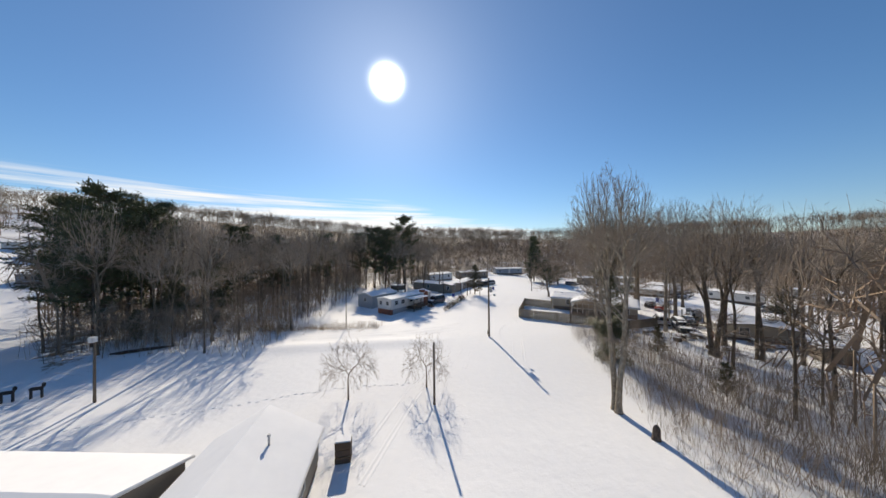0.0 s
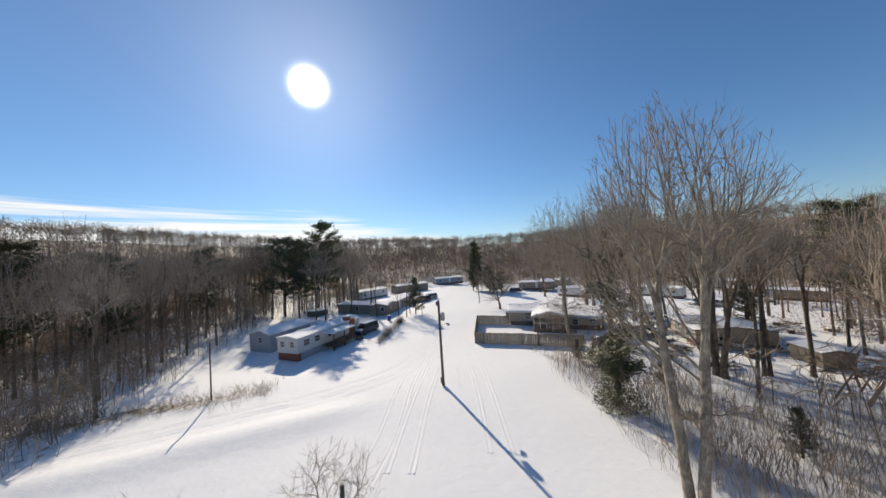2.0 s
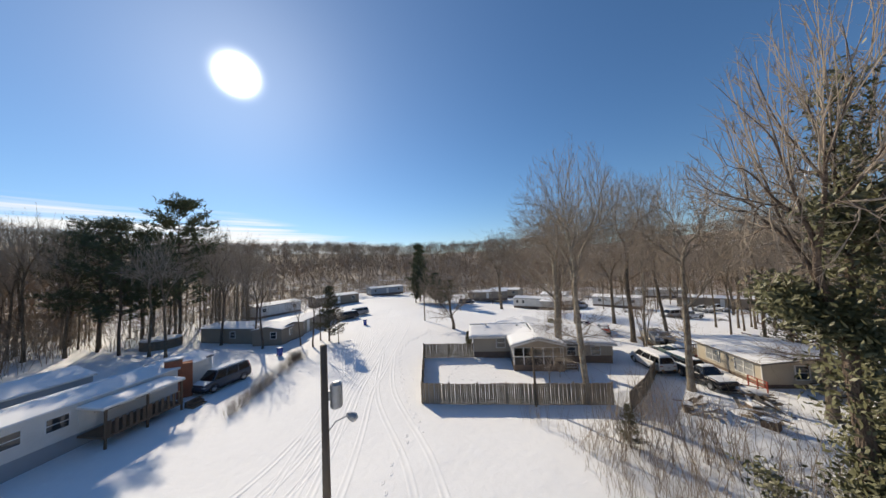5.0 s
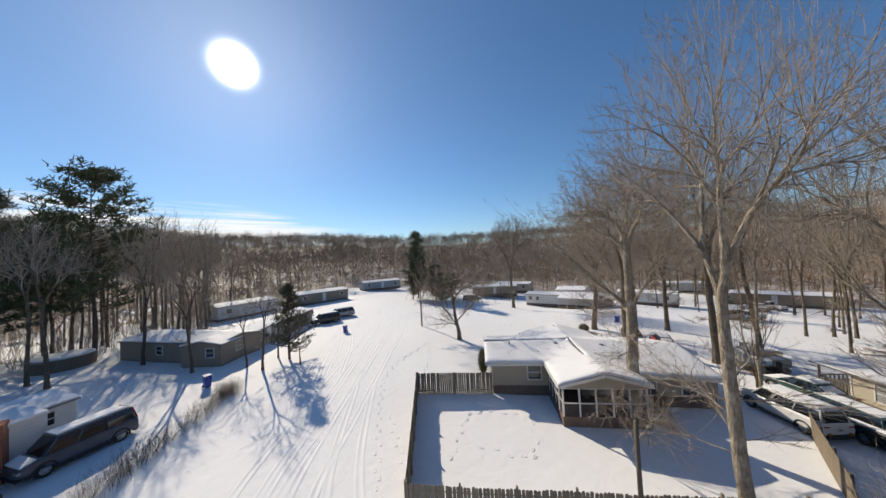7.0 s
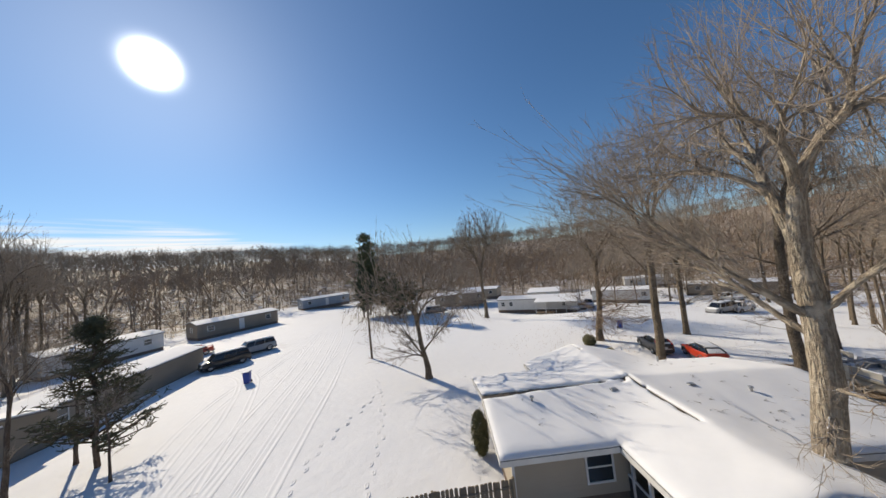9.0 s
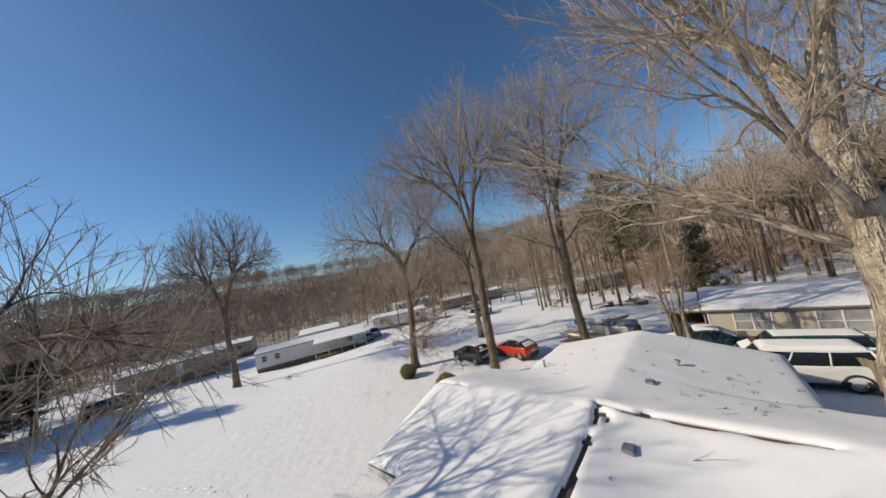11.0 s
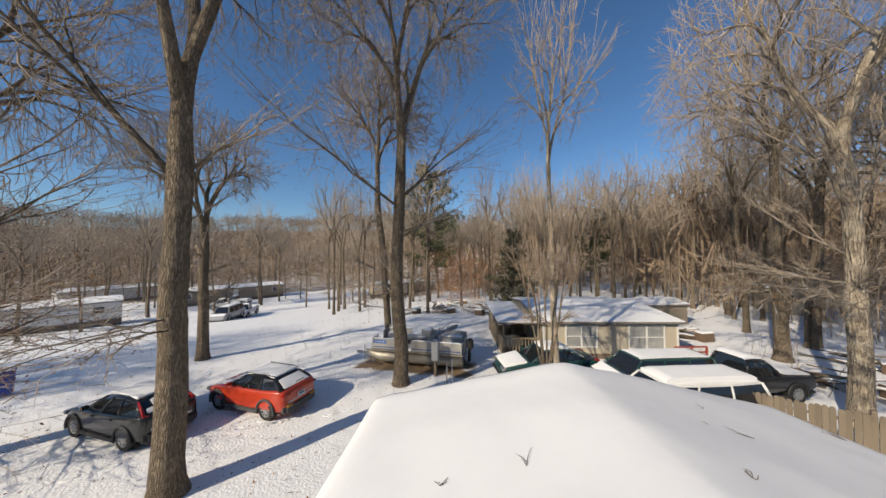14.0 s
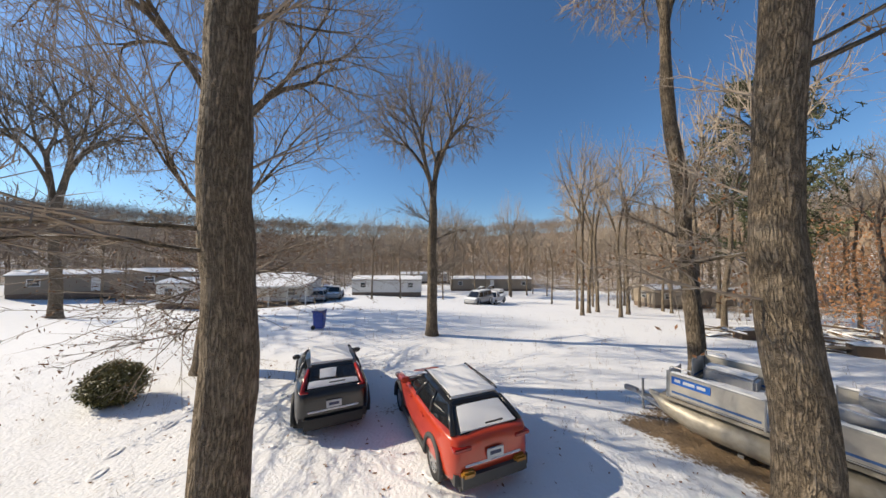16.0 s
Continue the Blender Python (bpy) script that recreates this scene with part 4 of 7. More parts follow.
def yellow_house():
    t = thing("house", pose(41.5, 40.5, -0.55, 0, 0, 57), "cream sided house with white windows and thin snow on the roof", "house")
    gable_walls(t, 0, 7.3, -8.4, -4.2, 0, 0, 2.2, 2.65, 2.2, M_YELLOW, 0.4)
    gable_roof(t, 0, 7.3, -8.4, -4.2, 0, 2.2, 2.65, 2.2, 0.25, 0.06, M_FASCIA)
    window(t, ("y", 0, 1), 1.7, 0.7, 1.8, 1.2, 2, M_PALE_PANE)
    window(t, ("y", 0, 1), 5.2, 0.8, 1.6, 1.1, 2, M_PALE_PANE)
    for x in (0.05, 7.25):
        part("corner_board", box(x - 0.05, -0.04, 0.4, x + 0.05, 0.03, 2.08), M_TRIM, t)
    window(t, ("x", 0, -1), -3.0, 0.85, 1.0, 1.1)
    # deck with lattice at the north end
    part("deck", box(7.35, -6.5, 0.2, 9.4, -0.3, 0.35), M_DARKWOOD, t)
    for i in range(11):
        part("lattice_slat", box(7.45 + i * 0.175, -0.3, -0.1, 7.51 + i * 0.175, -0.25, 1.1), M_FENCE, t)
    for i in range(22):
        part("lattice_slat", box(9.42, -6.4 + i * 0.28, -0.1, 9.47, -6.32 + i * 0.28, 1.1), M_FENCE, t)
    part("deck_rail", box(7.4, -0.32, 1.1, 9.45, -0.22, 1.17), M_FENCE, t)
    part("deck_rail", box(9.4, -6.5, 1.1, 9.5, -0.36, 1.17), M_FENCE, t)
    for a, b in ((7.4, -0.34), (9.35, -0.34), (9.35, -2.4), (9.35, -4.5), (9.35, -6.5)):
        part("deck_post", box(a, b, -0.2, a + 0.1, b + 0.1, 2.02), M_FENCE, t)
    for i in range(5):
        part("shutter_board", box(9.44, -6.3 + i * 0.34, 1.2, 9.47, -6.02 + i * 0.34, 2.0), M_FENCE, t)
    part("screen_panel", box(9.38, -4.38, 1.18, 9.4, -2.5, 2.0), M_SCREEN, t)
    r = part("deck_roof", box(7.62, -6.8, 2.02, 9.75, 0.05, 2.1), M_FASCIA, t)
    roof_slab("roof_snow", [(7.64, -6.78, 2.104), (9.73, -6.78, 2.104), (9.73, 0.03, 2.104), (7.64, 0.03, 2.104)], 0.09, M_SNOW, r, 0.03)
    # things stored on the deck
    part("cupboard", box(7.7, -3.6, 0.352, 8.3, -2.6, 1.5, 0.02), M_DARKWOOD, t)
    part("storage_box", box(8.2, -1.7, 0.352, 9.1, -1.0, 0.95, 0.03), M_STEEL, t)


yellow_house()
mobile_home("small tan shed with a snowy roof behind the cream house", 46.6, 29.5, 62, 3.6, 2.6, M_TAN, None, 1.7, 0.25, 0.1, (), (), group="sheds", name="shed", category="shed")
mobile_home("pale box shed with a flat snowy roof among the trees", 40.2, 15.0, 20, 3.4, 2.6, M_YELLOW, None, 2.5, 0.12, 0.1, (("n", 1.6, 1.2, 0.8, 0.7),), (), group="sheds", name="shed", category="shed")


def junk_heap(label, x, y, ang, size, seed):
    """Old boards, a crate and a barrel thrown together, with snow lying on them."""
    rng = random.Random(seed)
    t = thing("junk_heap", pose(x, y, gz(x, y), 0, 0, ang), label, "junk heap", "junk heaps")
    for k in range(9):
        ln, w = size * rng.uniform(0.5, 1.0), rng.uniform(0.12, 0.3)
        b = part("board", box(-ln / 2, -w / 2, 0, ln / 2, w / 2, 0.04, 0.006), rng.choice((M_DARKWOOD, M_FENCE, M_FENCE_TAN)), t)
        b.matrix_local = pose(rng.gauss(0, size * 0.16), rng.gauss(0, size * 0.22), 0.05 + 0.06 * k, rng.uniform(-14, 14), rng.uniform(-9, 9), rng.gauss(0, 25))
        if k % 2:
            roof_slab("board_snow", [(-ln * 0.45, -w * 0.42, 0.044), (ln * 0.4, -w * 0.42, 0.044), (ln * 0.4, w * 0.42, 0.044), (-ln * 0.45, w * 0.42, 0.044)], 0.07, M_SNOW, b, 0.02, 0.2)
    cr = part("crate", box(-0.4, -0.3, 0, 0.4, 0.3, 0.55, 0.02), M_DARKWOOD, t)
    cr.matrix_local = pose(-size * 0.42, size * 0.2, 0.0, 0, 4, 20)
    roof_slab("crate_snow", [(-0.38, -0.28, 0.554), (0.38, -0.28, 0.554), (0.38, 0.28, 0.554), (-0.38, 0.28, 0.554)], 0.12, M_SNOW, cr, 0.03, 0.15)
    return t


junk_heap("heap of weathered boards under snow behind the fence", 36.4, 39.2, 25, 2.6, 5)
junk_heap("heap of broken boards and a crate under snow", 34.0, 38.6, 70, 2.2, 6)
junk_heap("snowy heap of old timber at the edge of the wood", 36.4, 34.2, -15, 3.0, 7)
junk_heap("pile of dark timber and scrap beside the cream house", 43.4, 35.6, 40, 3.2, 8)
junk_heap("low heap of boards beside the tan fence", 32.4, 41.2, 10, 2.4, 9)
for x, y, a, sz, k in ((59.2, 39.2, 20, 3.0, 11), (60.2, 44.6, 60, 2.6, 12), (63.8, 42.3, -10, 3.2, 13), (65.8, 38.8, 35, 3.0, 14), (57.4, 42.0, 5, 2.2, 15), (62.0, 47.6, 80, 2.2, 16)):
    junk_heap("low heap of old boards and scrap half buried in snow", x, y, a, sz, k)
# red railing of the steps
rl = thing("step_railing", pose(40.5, 40.0, gz(40.5, 40.0), 0, 0, 60), "small red painted wooden railing beside the steps", "railing")
for a in (0.0, 0.8, 1.6):
    part("post", box(a - 0.04, -0.04, -0.2, a + 0.04, 0.04, 0.9, 0.008), M_REDWOOD, rl)
for z in (0.35, 0.6, 0.88):
    part("rail", box(-0.06, -0.065, z - 0.04, 1.66, -0.042, z + 0.04, 0.006), M_REDWOOD, rl)


# ---- fences ----
def board_mesh(w, h, thick, dog=True):
    bm = prism([(-w / 2, 0), (w / 2, 0), (w / 2, h - 0.05), (w / 2 - 0.03, h), (-w / 2 + 0.03, h), (-w / 2, h - 0.05)], "y", -thick / 2, thick / 2)
    me = bpy.data.meshes.new("board")
    bm.to_mesh(me)
    bm.free()
    return me


def fence(label, pts, h, w, gap, material, step=2.4, seed=1, snow_cap=False, side=1):
    """Boards on rails and posts along a line of points; every board is a piece of its own."""
    rng = random.Random(seed)
    t = thing("wooden_fence", pose(pts[0][0], pts[0][1], 0), label, "fence")
    o = Vector((pts[0][0], pts[0][1]))
    me = board_mesh(w, h, 0.02)
    me.materials.append(material)
    for (x0, y0), (x1, y1) in zip(pts, pts[1:]):
        L = math.hypot(x1 - x0, y1 - y0)
        ang = math.degrees(math.atan2(y1 - y0, x1 - x0))
        ux, uy = (x1 - x0) / L, (y1 - y0) / L
        n = int(L / (w + gap))
        for i in range(n):
            s = (i + 0.5) * L / n
            x, y = x0 + ux * s, y0 + uy * s
            b = new("board", me)
            b.parent = t
            b.matrix_local = pose(x - o.x, y - o.y, gz(x, y) - 0.06 + rng.uniform(-0.03, 0.02), 0, rng.uniform(-0.8, 0.8), ang)
        np_ = max(1, round(L / step))
        for i in range(np_ + 1):
            s = L * i / np_
            x, y = x0 + ux * s - uy * 0.06 * side, y0 + uy * s + ux * 0.06 * side
            z = gz(x, y)
            p = part("post", box(-0.045, -0.045, -0.3, 0.045, 0.045, h + 0.02, 0.008), material, t)
            p.matrix_local = pose(x - o.x, y - o.y, z, 0, 0, ang)
        for zz in (0.35, h - 0.35):
            nseg = max(1, round(L / step))
            for i in range(nseg):
                sa, sb = L * i / nseg, L * (i + 1) / nseg
                xa, ya = x0 + ux * sa - uy * 0.045 * side, y0 + uy * sa + ux * 0.045 * side
                xb, yb = x0 + ux * sb - uy * 0.045 * side, y0 + uy * sb + ux * 0.045 * side
                v, f = [], []
                tube(v, f, [Vector((xa - o.x, ya - o.y, gz(xa, ya) + zz)), Vector((xb - o.x, yb - o.y, gz(xb, yb) + zz))], [0.035, 0.035], 4)
                raw("rail", v, f, material, t)
    return t


# ---- poles ----
def pole(name, label, x, y, h, r, lean=(0, 0), category="pole"):
    t = thing(name, pose(x, y, gz(x, y), lean[0], lean[1], 0), label, category)
    v, f = [], []
    tube(v, f, [Vector((0, 0, -0.5)), Vector((0, 0, h * 0.5)), Vector((0, 0, h))], [r, r * 0.88, r * 0.75], 14)
    raw("pole", v, f, M_POLE, t, smooth=True)
    return t


p1 = pole("utility_pole", "weathered wooden utility pole with transformer and street light", 6.7, 40.7, 8.9, 0.15)
v, f = [], []
tube(v, f, [Vector((0.38, 0.05, 6.7)), Vector((0.38, 0.05, 6.75)), Vector((0.38, 0.05, 7.5)), Vector((0.38, 0.05, 7.58))], [0.17, 0.21, 0.21, 0.12], 18)
raw("transformer", v, f, M_STEEL, p1, "grey pole transformer")
part("bracket", box(0.1, 0.0, 7.0, 0.22, 0.1, 7.3), M_STEEL, p1)
v, f = [], []
tube(v, f, [Vector((0.1, 0, 6.0)), Vector((0.35, 0, 6.25)), Vector((0.75, 0, 6.35))], [0.025, 0.025, 0.025], 8)
raw("lamp_arm", v, f, M_STEEL, p1)
v, f = [], []
tube(v, f, [Vector((0.7, 0, 6.4)), Vector((0.8, 0, 6.33)), Vector((0.95, 0, 6.22)), Vector((1.0, 0, 6.15))], [0.05, 0.12, 0.16, 0.1], 14)
raw("lamp_head", v, f, M_STEEL, p1)
part("meter_box", box(-0.25, -0.12, 0.3, -0.08, 0.12, 0.85, 0.02), M_POLE, p1)
p2 = pole("utility_pole", "bare wooden post standing in the snow", -1.25, 23.4, 5.6, 0.11)
p3 = pole("utility_pole", "wooden pole with a white light box on top", -33.0, 24.5, 5.9, 0.12)
part("light_box", box(-0.35, -0.25, 5.6, 0.1, 0.2, 6.1, 0.03), M_TRIM, p3, "white light box")
p4 = pole("utility_pole", "wooden power pole beside the lane", 26.4, 81.2, 7.6, 0.12)
p5 = pole("utility_pole", "short weathered pole in the fenced yard", 22.3, 47.5, 4.6, 0.1)
p6 = pole("utility_pole", "thin wooden pole at the edge of the weeds", -17.0, 46.5, 6.0, 0.08)


# ---- trees ----
def forks(rng, start, heading, goals, r_tip, power, wiggle=0.05, stride=0.3, flat=0.5):
    """Divides a cloud of twig ends again and again, and draws a branch to each share of it: lists of points, radii and how many ends each carries."""
    lines_, leaves_ = [], []
    stack = [(np.array(start), np.array(heading), goals, None)]
    while stack:
        p, d, g, line = stack.pop()
        while True:
            n = len(g)
            if line is None:
                line = [[p], [r_tip * n ** power]]
                lines_.append(line)
            if n <= 1:
                e = g[0]
                line[0].append(p + (e - p) * 0.55 + d * np.linalg.norm(e - p) * 0.06)
                line[1].append(r_tip * 0.9)
                line[0].append(e)
                line[1].append(r_tip * 0.55)
                leaves_.append((e, (e - p) / max(1e-6, np.linalg.norm(e - p))))
                break
            c = g.mean(0)
            to = c - p
            dist = np.linalg.norm(to)
            to = to / max(1e-6, dist)
            near_ = np.min(np.linalg.norm(g - p, axis=1))
            s_ = max(0.06, min(dist * stride * rng.uniform(0.7, 1.3), 0.8 * near_ + 0.1 * dist))
            mid_d = d * 0.62 + to * 0.38
            mid_d /= np.linalg.norm(mid_d)
            w = np.array([rng.gauss(0, wiggle) for _ in range(3)])
            end_d = to * 0.75 + d * 0.25 + w
            end_d /= np.linalg.norm(end_d)
            m = p + mid_d * s_ * 0.5
            q = m + end_d * s_ * 0.5
            r = r_tip * n ** power
            if n > 5:
                line[0].append(m)
                line[1].append(r * 0.97)
            line[0].append(q)
            line[1].append(r * 0.9)
            v = g - q
            v = v / np.maximum(1e-6, np.linalg.norm(v, axis=1))[:, None]
            v = (v - v.mean(0)) * np.array([1.0, 1.0, flat])
            ax = np.array([rng.gauss(0, 1) for _ in range(3)])
            if n > 2:
                cov = v.T @ v
                for _ in range(6):
                    ax = cov @ ax
                    ax /= max(1e-9, np.linalg.norm(ax))
            pr = v @ ax
            order = np.argsort(pr)
            k = min(n - 1, max(1, int(n * rng.uniform(0.28, 0.72))))
            one, two = g[order[:k]], g[order[k:]]
            if len(one) < len(two):
                one, two = two, one
            line[1][-1] = r_tip * len(one) ** power
            stack.append((q, end_d, two, None))
            p, d, g = q, end_d, one
    return lines_, leaves_


def grow(seed, h, r0, fork, R, n=1500, low=0, lean=(0, 0), twins=1, boughs=(), rmin=0.0045, sides0=14, zc=0.15, fine=True, low_el=28, flare=0.08, spray=4, knots=0):
    """A bare tree: a trunk that forks again and again towards the ends of a domed crown of radius R, with sprays of twigs there.
    boughs: limbs given by height, azimuth, reach, rise and number of ends. Returns wood, crown, twig ends and how the bark runs."""
    rng = random.Random(seed)
    W, C, run = ([], []), ([], []), []
    ends = []
    cz = fork + (h - fork) * zc

    def cone(p, e, r):
        d = (e - p).normalized()
        a = d.orthogonal().normalized() * r
        b = d.cross(a)
        i = len(C[0])
        C[0].extend((p + a, p - a * 0.5 + b * 0.87, p - a * 0.5 - b * 0.87, e))
        C[1].extend(((i, i + 1, i + 3), (i + 1, i + 2, i + 3), (i + 2, i, i + 3)) if fine else ((i, i + 1, i + 3),))

    def bark_tube(pts, rad, sides):
        i0 = len(W[0])
        tube(W[0], W[1], pts, rad, sides)
        ln = 0.0
        for i in range(len(pts)):
            ln += (pts[i] - pts[i - 1]).length if i else 0.0
            for k in range(sides):
                t = 2 * math.pi * k / sides
                run.append((math.cos(t) * rad[i], math.sin(t) * rad[i], ln + seed))
                if knots and rad[i] > 0.1:
                    v = W[0][i0 + i * sides + k]
                    out = (v - pts[i]).normalized()
                    v += out * rad[i] * (0.16 * noise.noise(v * 1.1) + 0.3 * max(0.0, noise.noise(v * 2.2 + Vector((9, 3, 1))) - 0.18) * knots)

    def draw(lines_, leaves_):
        for pts, rad in lines_:
            pts = [Vector(p) for p in pts]
            if rad[0] > 0.028 and fine or rad[0] > 0.07:
                bark_tube(pts, rad, 9 if rad[0] > 0.1 else 6 if fine else 4)
            elif fine or len(pts) > 3:
                tube(C[0], C[1], pts, rad, 4 if rad[0] > 0.014 and fine else 3)
            else:
                cone(pts[0], pts[-1], rad[0])
        for e, d in leaves_:
            e, d = Vector(e), Vector(d)
            ends.append(e)
            for _ in range(spray):
                o = e - d * rng.uniform(0.0, 0.5)
                dd = (d + Vector((rng.gauss(0, 0.45), rng.gauss(0, 0.45), rng.gauss(0.1, 0.4)))).normalized()
                q = o + dd * rng.uniform(0.25, 0.75)
                cone(o, q, rmin)
                ends.append(q)

    goals = []
    while len(goals) < n:
        az, u = rng.uniform(0, 6.283), rng.random()
        phi = math.asin(math.sin(radians(low_el)) + (1 - math.sin(radians(low_el))) * u)
        k = rng.uniform(0.16, 1.0) ** 0.42
        lump = 1 + 0.2 * noise.noise((math.cos(az) * 1.3 + seed, math.sin(az) * 1.3, phi * 1.6))
        goals.append((math.cos(az) * math.cos(phi) * R * k * lump, math.sin(az) * math.cos(phi) * R * k * lump, cz + (h - cz) * math.sin(phi) * k * lump))
    goals = np.array(goals)
    shift = np.array([math.tan(radians(lean[0])), math.tan(radians(lean[1])), 0.0])
    goals += shift * goals[:, 2:3] * 0.6
    share = np.argsort(np.arctan2(goals[:, 1], goals[:, 0])) if twins > 1 else np.arange(n)
    r_tip = rmin * 1.25
    for tw in range(twins):
        mine = goals[share[tw * n // twins:(tw + 1) * n // twins]]
        out = Vector((*mine.mean(0)[:2], 0)).normalized() if twins > 1 else Vector((0, 0, 0))
        p = out * r0 * 1.0 + Vector((0, 0, -0.25))
        d0 = (Vector((shift[0], shift[1], 1)) + out * flare * rng.uniform(0.6, 1.4)).normalized()
        pts, rad = [p.copy(), p + Vector((0, 0, 0.27)), p + Vector((0, 0, 0.55)), p + Vector((0, 0, 1.1))], [r0 * 1.75, r0 * 1.38, r0 * 1.15, r0 * 1.02]
        cur, p = d0.copy(), pts[-1]
        m = max(3, int((fork - 1.1) / (0.45 if fine else 1.2)))
        top_r = r0 * 0.8
        for i in range(m):
            cur = (cur + Vector((rng.gauss(0, 0.03), rng.gauss(0, 0.03), 0)) + d0 * 0.2).normalized()
            p = p + cur * ((fork - 1.1) / m)
            pts.append(p.copy())
            rad.append((r0 + (top_r - r0) * (i + 1) / m) * (1 + rng.gauss(0, 0.02)))
        power = math.log(top_r / r_tip) / math.log(max(2, len(mine)))
        lines_, leaves_ = forks(rng, tuple(p), tuple(cur), mine, r_tip, power)
        # the trunk runs on into its first limb
        first = lines_.pop(0)
        pts += [Vector(q) for q in first[0][1:]]
        rad += first[1][1:]
        bark_tube(pts, rad, sides0)
        draw(lines_, leaves_)

        def on_trunk(z):
            i = 0
            while i < len(pts) - 2 and pts[i + 1].z < z:
                i += 1
            fq = max(0, min(1, (z - pts[i].z) / max(1e-3, pts[i + 1].z - pts[i].z)))
            return pts[i].lerp(pts[i + 1], fq), rad[i] * (1 - fq) + rad[i + 1] * fq
        extra = list(boughs)
        for k in range(low):
            extra.append((rng.uniform(fork * 0.4, fork * 0.95), rng.uniform(0, 360), R * rng.uniform(0.3, 0.6), R * rng.uniform(0.0, 0.3), int(rng.uniform(8, 26))))
        for z, az, reach, rise, cnt in extra:
            b, r = on_trunk(z)
            way = Vector((math.cos(radians(az)), math.sin(radians(az)), rise / reach))
            g = []
            for _ in range(cnt):
                t = rng.uniform(0.22, 1.05)
                sp = 0.4 * reach * (0.2 + 0.6 * t) * (1.0 if cnt > 40 else 0.6)
                g.append(b + way * reach * t + Vector((rng.gauss(0, sp * 0.6), rng.gauss(0, sp * 0.6), rng.gauss(0.1, sp * 0.55) + 0.12 * t * t * reach * (rise > 1))))
            pw = min(power, math.log(max(2.0, min(r * 0.62, 0.013 * reach * (1 + cnt / 90)) / r_tip)) / math.log(max(2, cnt)))
            draw(*forks(rng, tuple(b), tuple(way.normalized()), np.array([tuple(q) for q in g]), r_tip, pw, 0.1, 0.35, 1.0))
    return W, C, ends, run


def leaf_quads(points, rng, per, size, spread):
    v, f = [], []
    for p in points:
        for _ in range(per):
            c = p + Vector((rng.gauss(0, spread), rng.gauss(0, spread), rng.gauss(0, spread)))
            a = Vector((rng.gauss(0, 1), rng.gauss(0, 1), rng.gauss(0, 1))).normalized()
            b = a.orthogonal().normalized()
            s = size * rng.uniform(0.6, 1.3)
            n = len(v)
            v += [c - a * s, c + b * s * 0.45, c + a * s, c - b * s * 0.4]
            f.append((n, n + 1, n + 2, n + 3))
    return v, f


def bare_tree(label, x, y, bark=None, twig=None, group="", name="bare_tree", leaves=0, rz=0, z=None, **kw):
    t = thing(name, pose(x, y, gz(x, y) if z is None else z, 0, 0, rz), label, "tree", group)
    W, C, ends, run = grow(**kw)
    tr = raw("trunk", W[0], W[1], bark or M_BARK, t, smooth=True)
    at = tr.data.attributes.new("bark_run", "FLOAT_VECTOR", "POINT")
    at.data.foreach_set("vector", [c for q in run for c in q])
    raw("crown", C[0], C[1], twig or M_TWIG, t)
    if leaves:
        rng = random.Random(kw["seed"] + 5)
        low = sorted(ends, key=lambda e: e.z)[: max(10, len(ends) // 4)]
        rng.shuffle(low)
        v, f = leaf_quads(low[:leaves], rng, 4, 0.042, 0.12)
        tagged(raw("dead_leaves", v, f, M_DEADLEAF, t, "withered brown leaves"), kind="stuff")
    return t


# the oaks round the parked cars, and the great tree at the porch
bare_tree("tall bare oak with furrowed bark beside parked cars", 44.4, 61.57, seed=11, n=2600, knots=0.25, h=22, rmin=0.007, r0=0.325, fork=6.9, R=8.0, low=3, low_el=32, group="oaks by the drive",
                  boughs=((7.7, 85, 6.0, 7.0, 220), (7.9, 262, 2.8, 2.2, 40), (6.6, 290, 1.6, 1.2, 14)))
bare_tree("spreading bare oak with brown leaves on low boughs", 48.9, 68.9, seed=23, n=2200, h=19.5, rmin=0.0065, r0=0.35, fork=3.9, R=8.2, low=13, leaves=1400, low_el=20, group="oaks by the drive", lean=(2, -4),
                  boughs=((2.6, 250, 4.6, 0.2, 70), (3.2, 285, 5.0, 0.7, 80), (3.0, 205, 5.0, 0.1, 70), (2.2, 225, 4.0, -0.4, 60), (3.8, 240, 4.5, 1.4, 80), (3.6, 310, 4.5, 1.2, 70), (5.0, 205, 5.5, 4.0, 130), (5.6, 238, 5.5, 5.5, 130), (5.2, 275, 5.0, 4.0, 100)))
bare_tree("tall bare oak beside a pontoon boat", 46.95, 54.4, seed=37, n=2000, knots=0.3, h=24, rmin=0.007, r0=0.315, fork=7.6, R=6.8, low=5, leaves=500, low_el=30, group="oaks by the drive",
                  boughs=((6.6, 285, 4.2, 1.6, 40), (8.4, 280, 6.0, 4.5, 140), (8.0, 110, 6.0, 2.5, 90), (4.2, 60, 2.4, -0.6, 25), (3.6, 330, 2.0, -0.4, 20)))
bare_tree("bare oak leaning behind the boat", 52.5, 53.0, seed=41, n=1100, h=19, rmin=0.010, r0=0.23, fork=8.5, R=4.6, low=4, leaves=200, group="oaks by the drive", lean=(-3, 4))
bare_tree("bare oak standing in the snowy yard", 55.85, 62.9, seed=53, n=900, h=14.5, rmin=0.009, r0=0.28, fork=6.2, R=5.0, low=9, low_el=30, group="oaks by the drive")
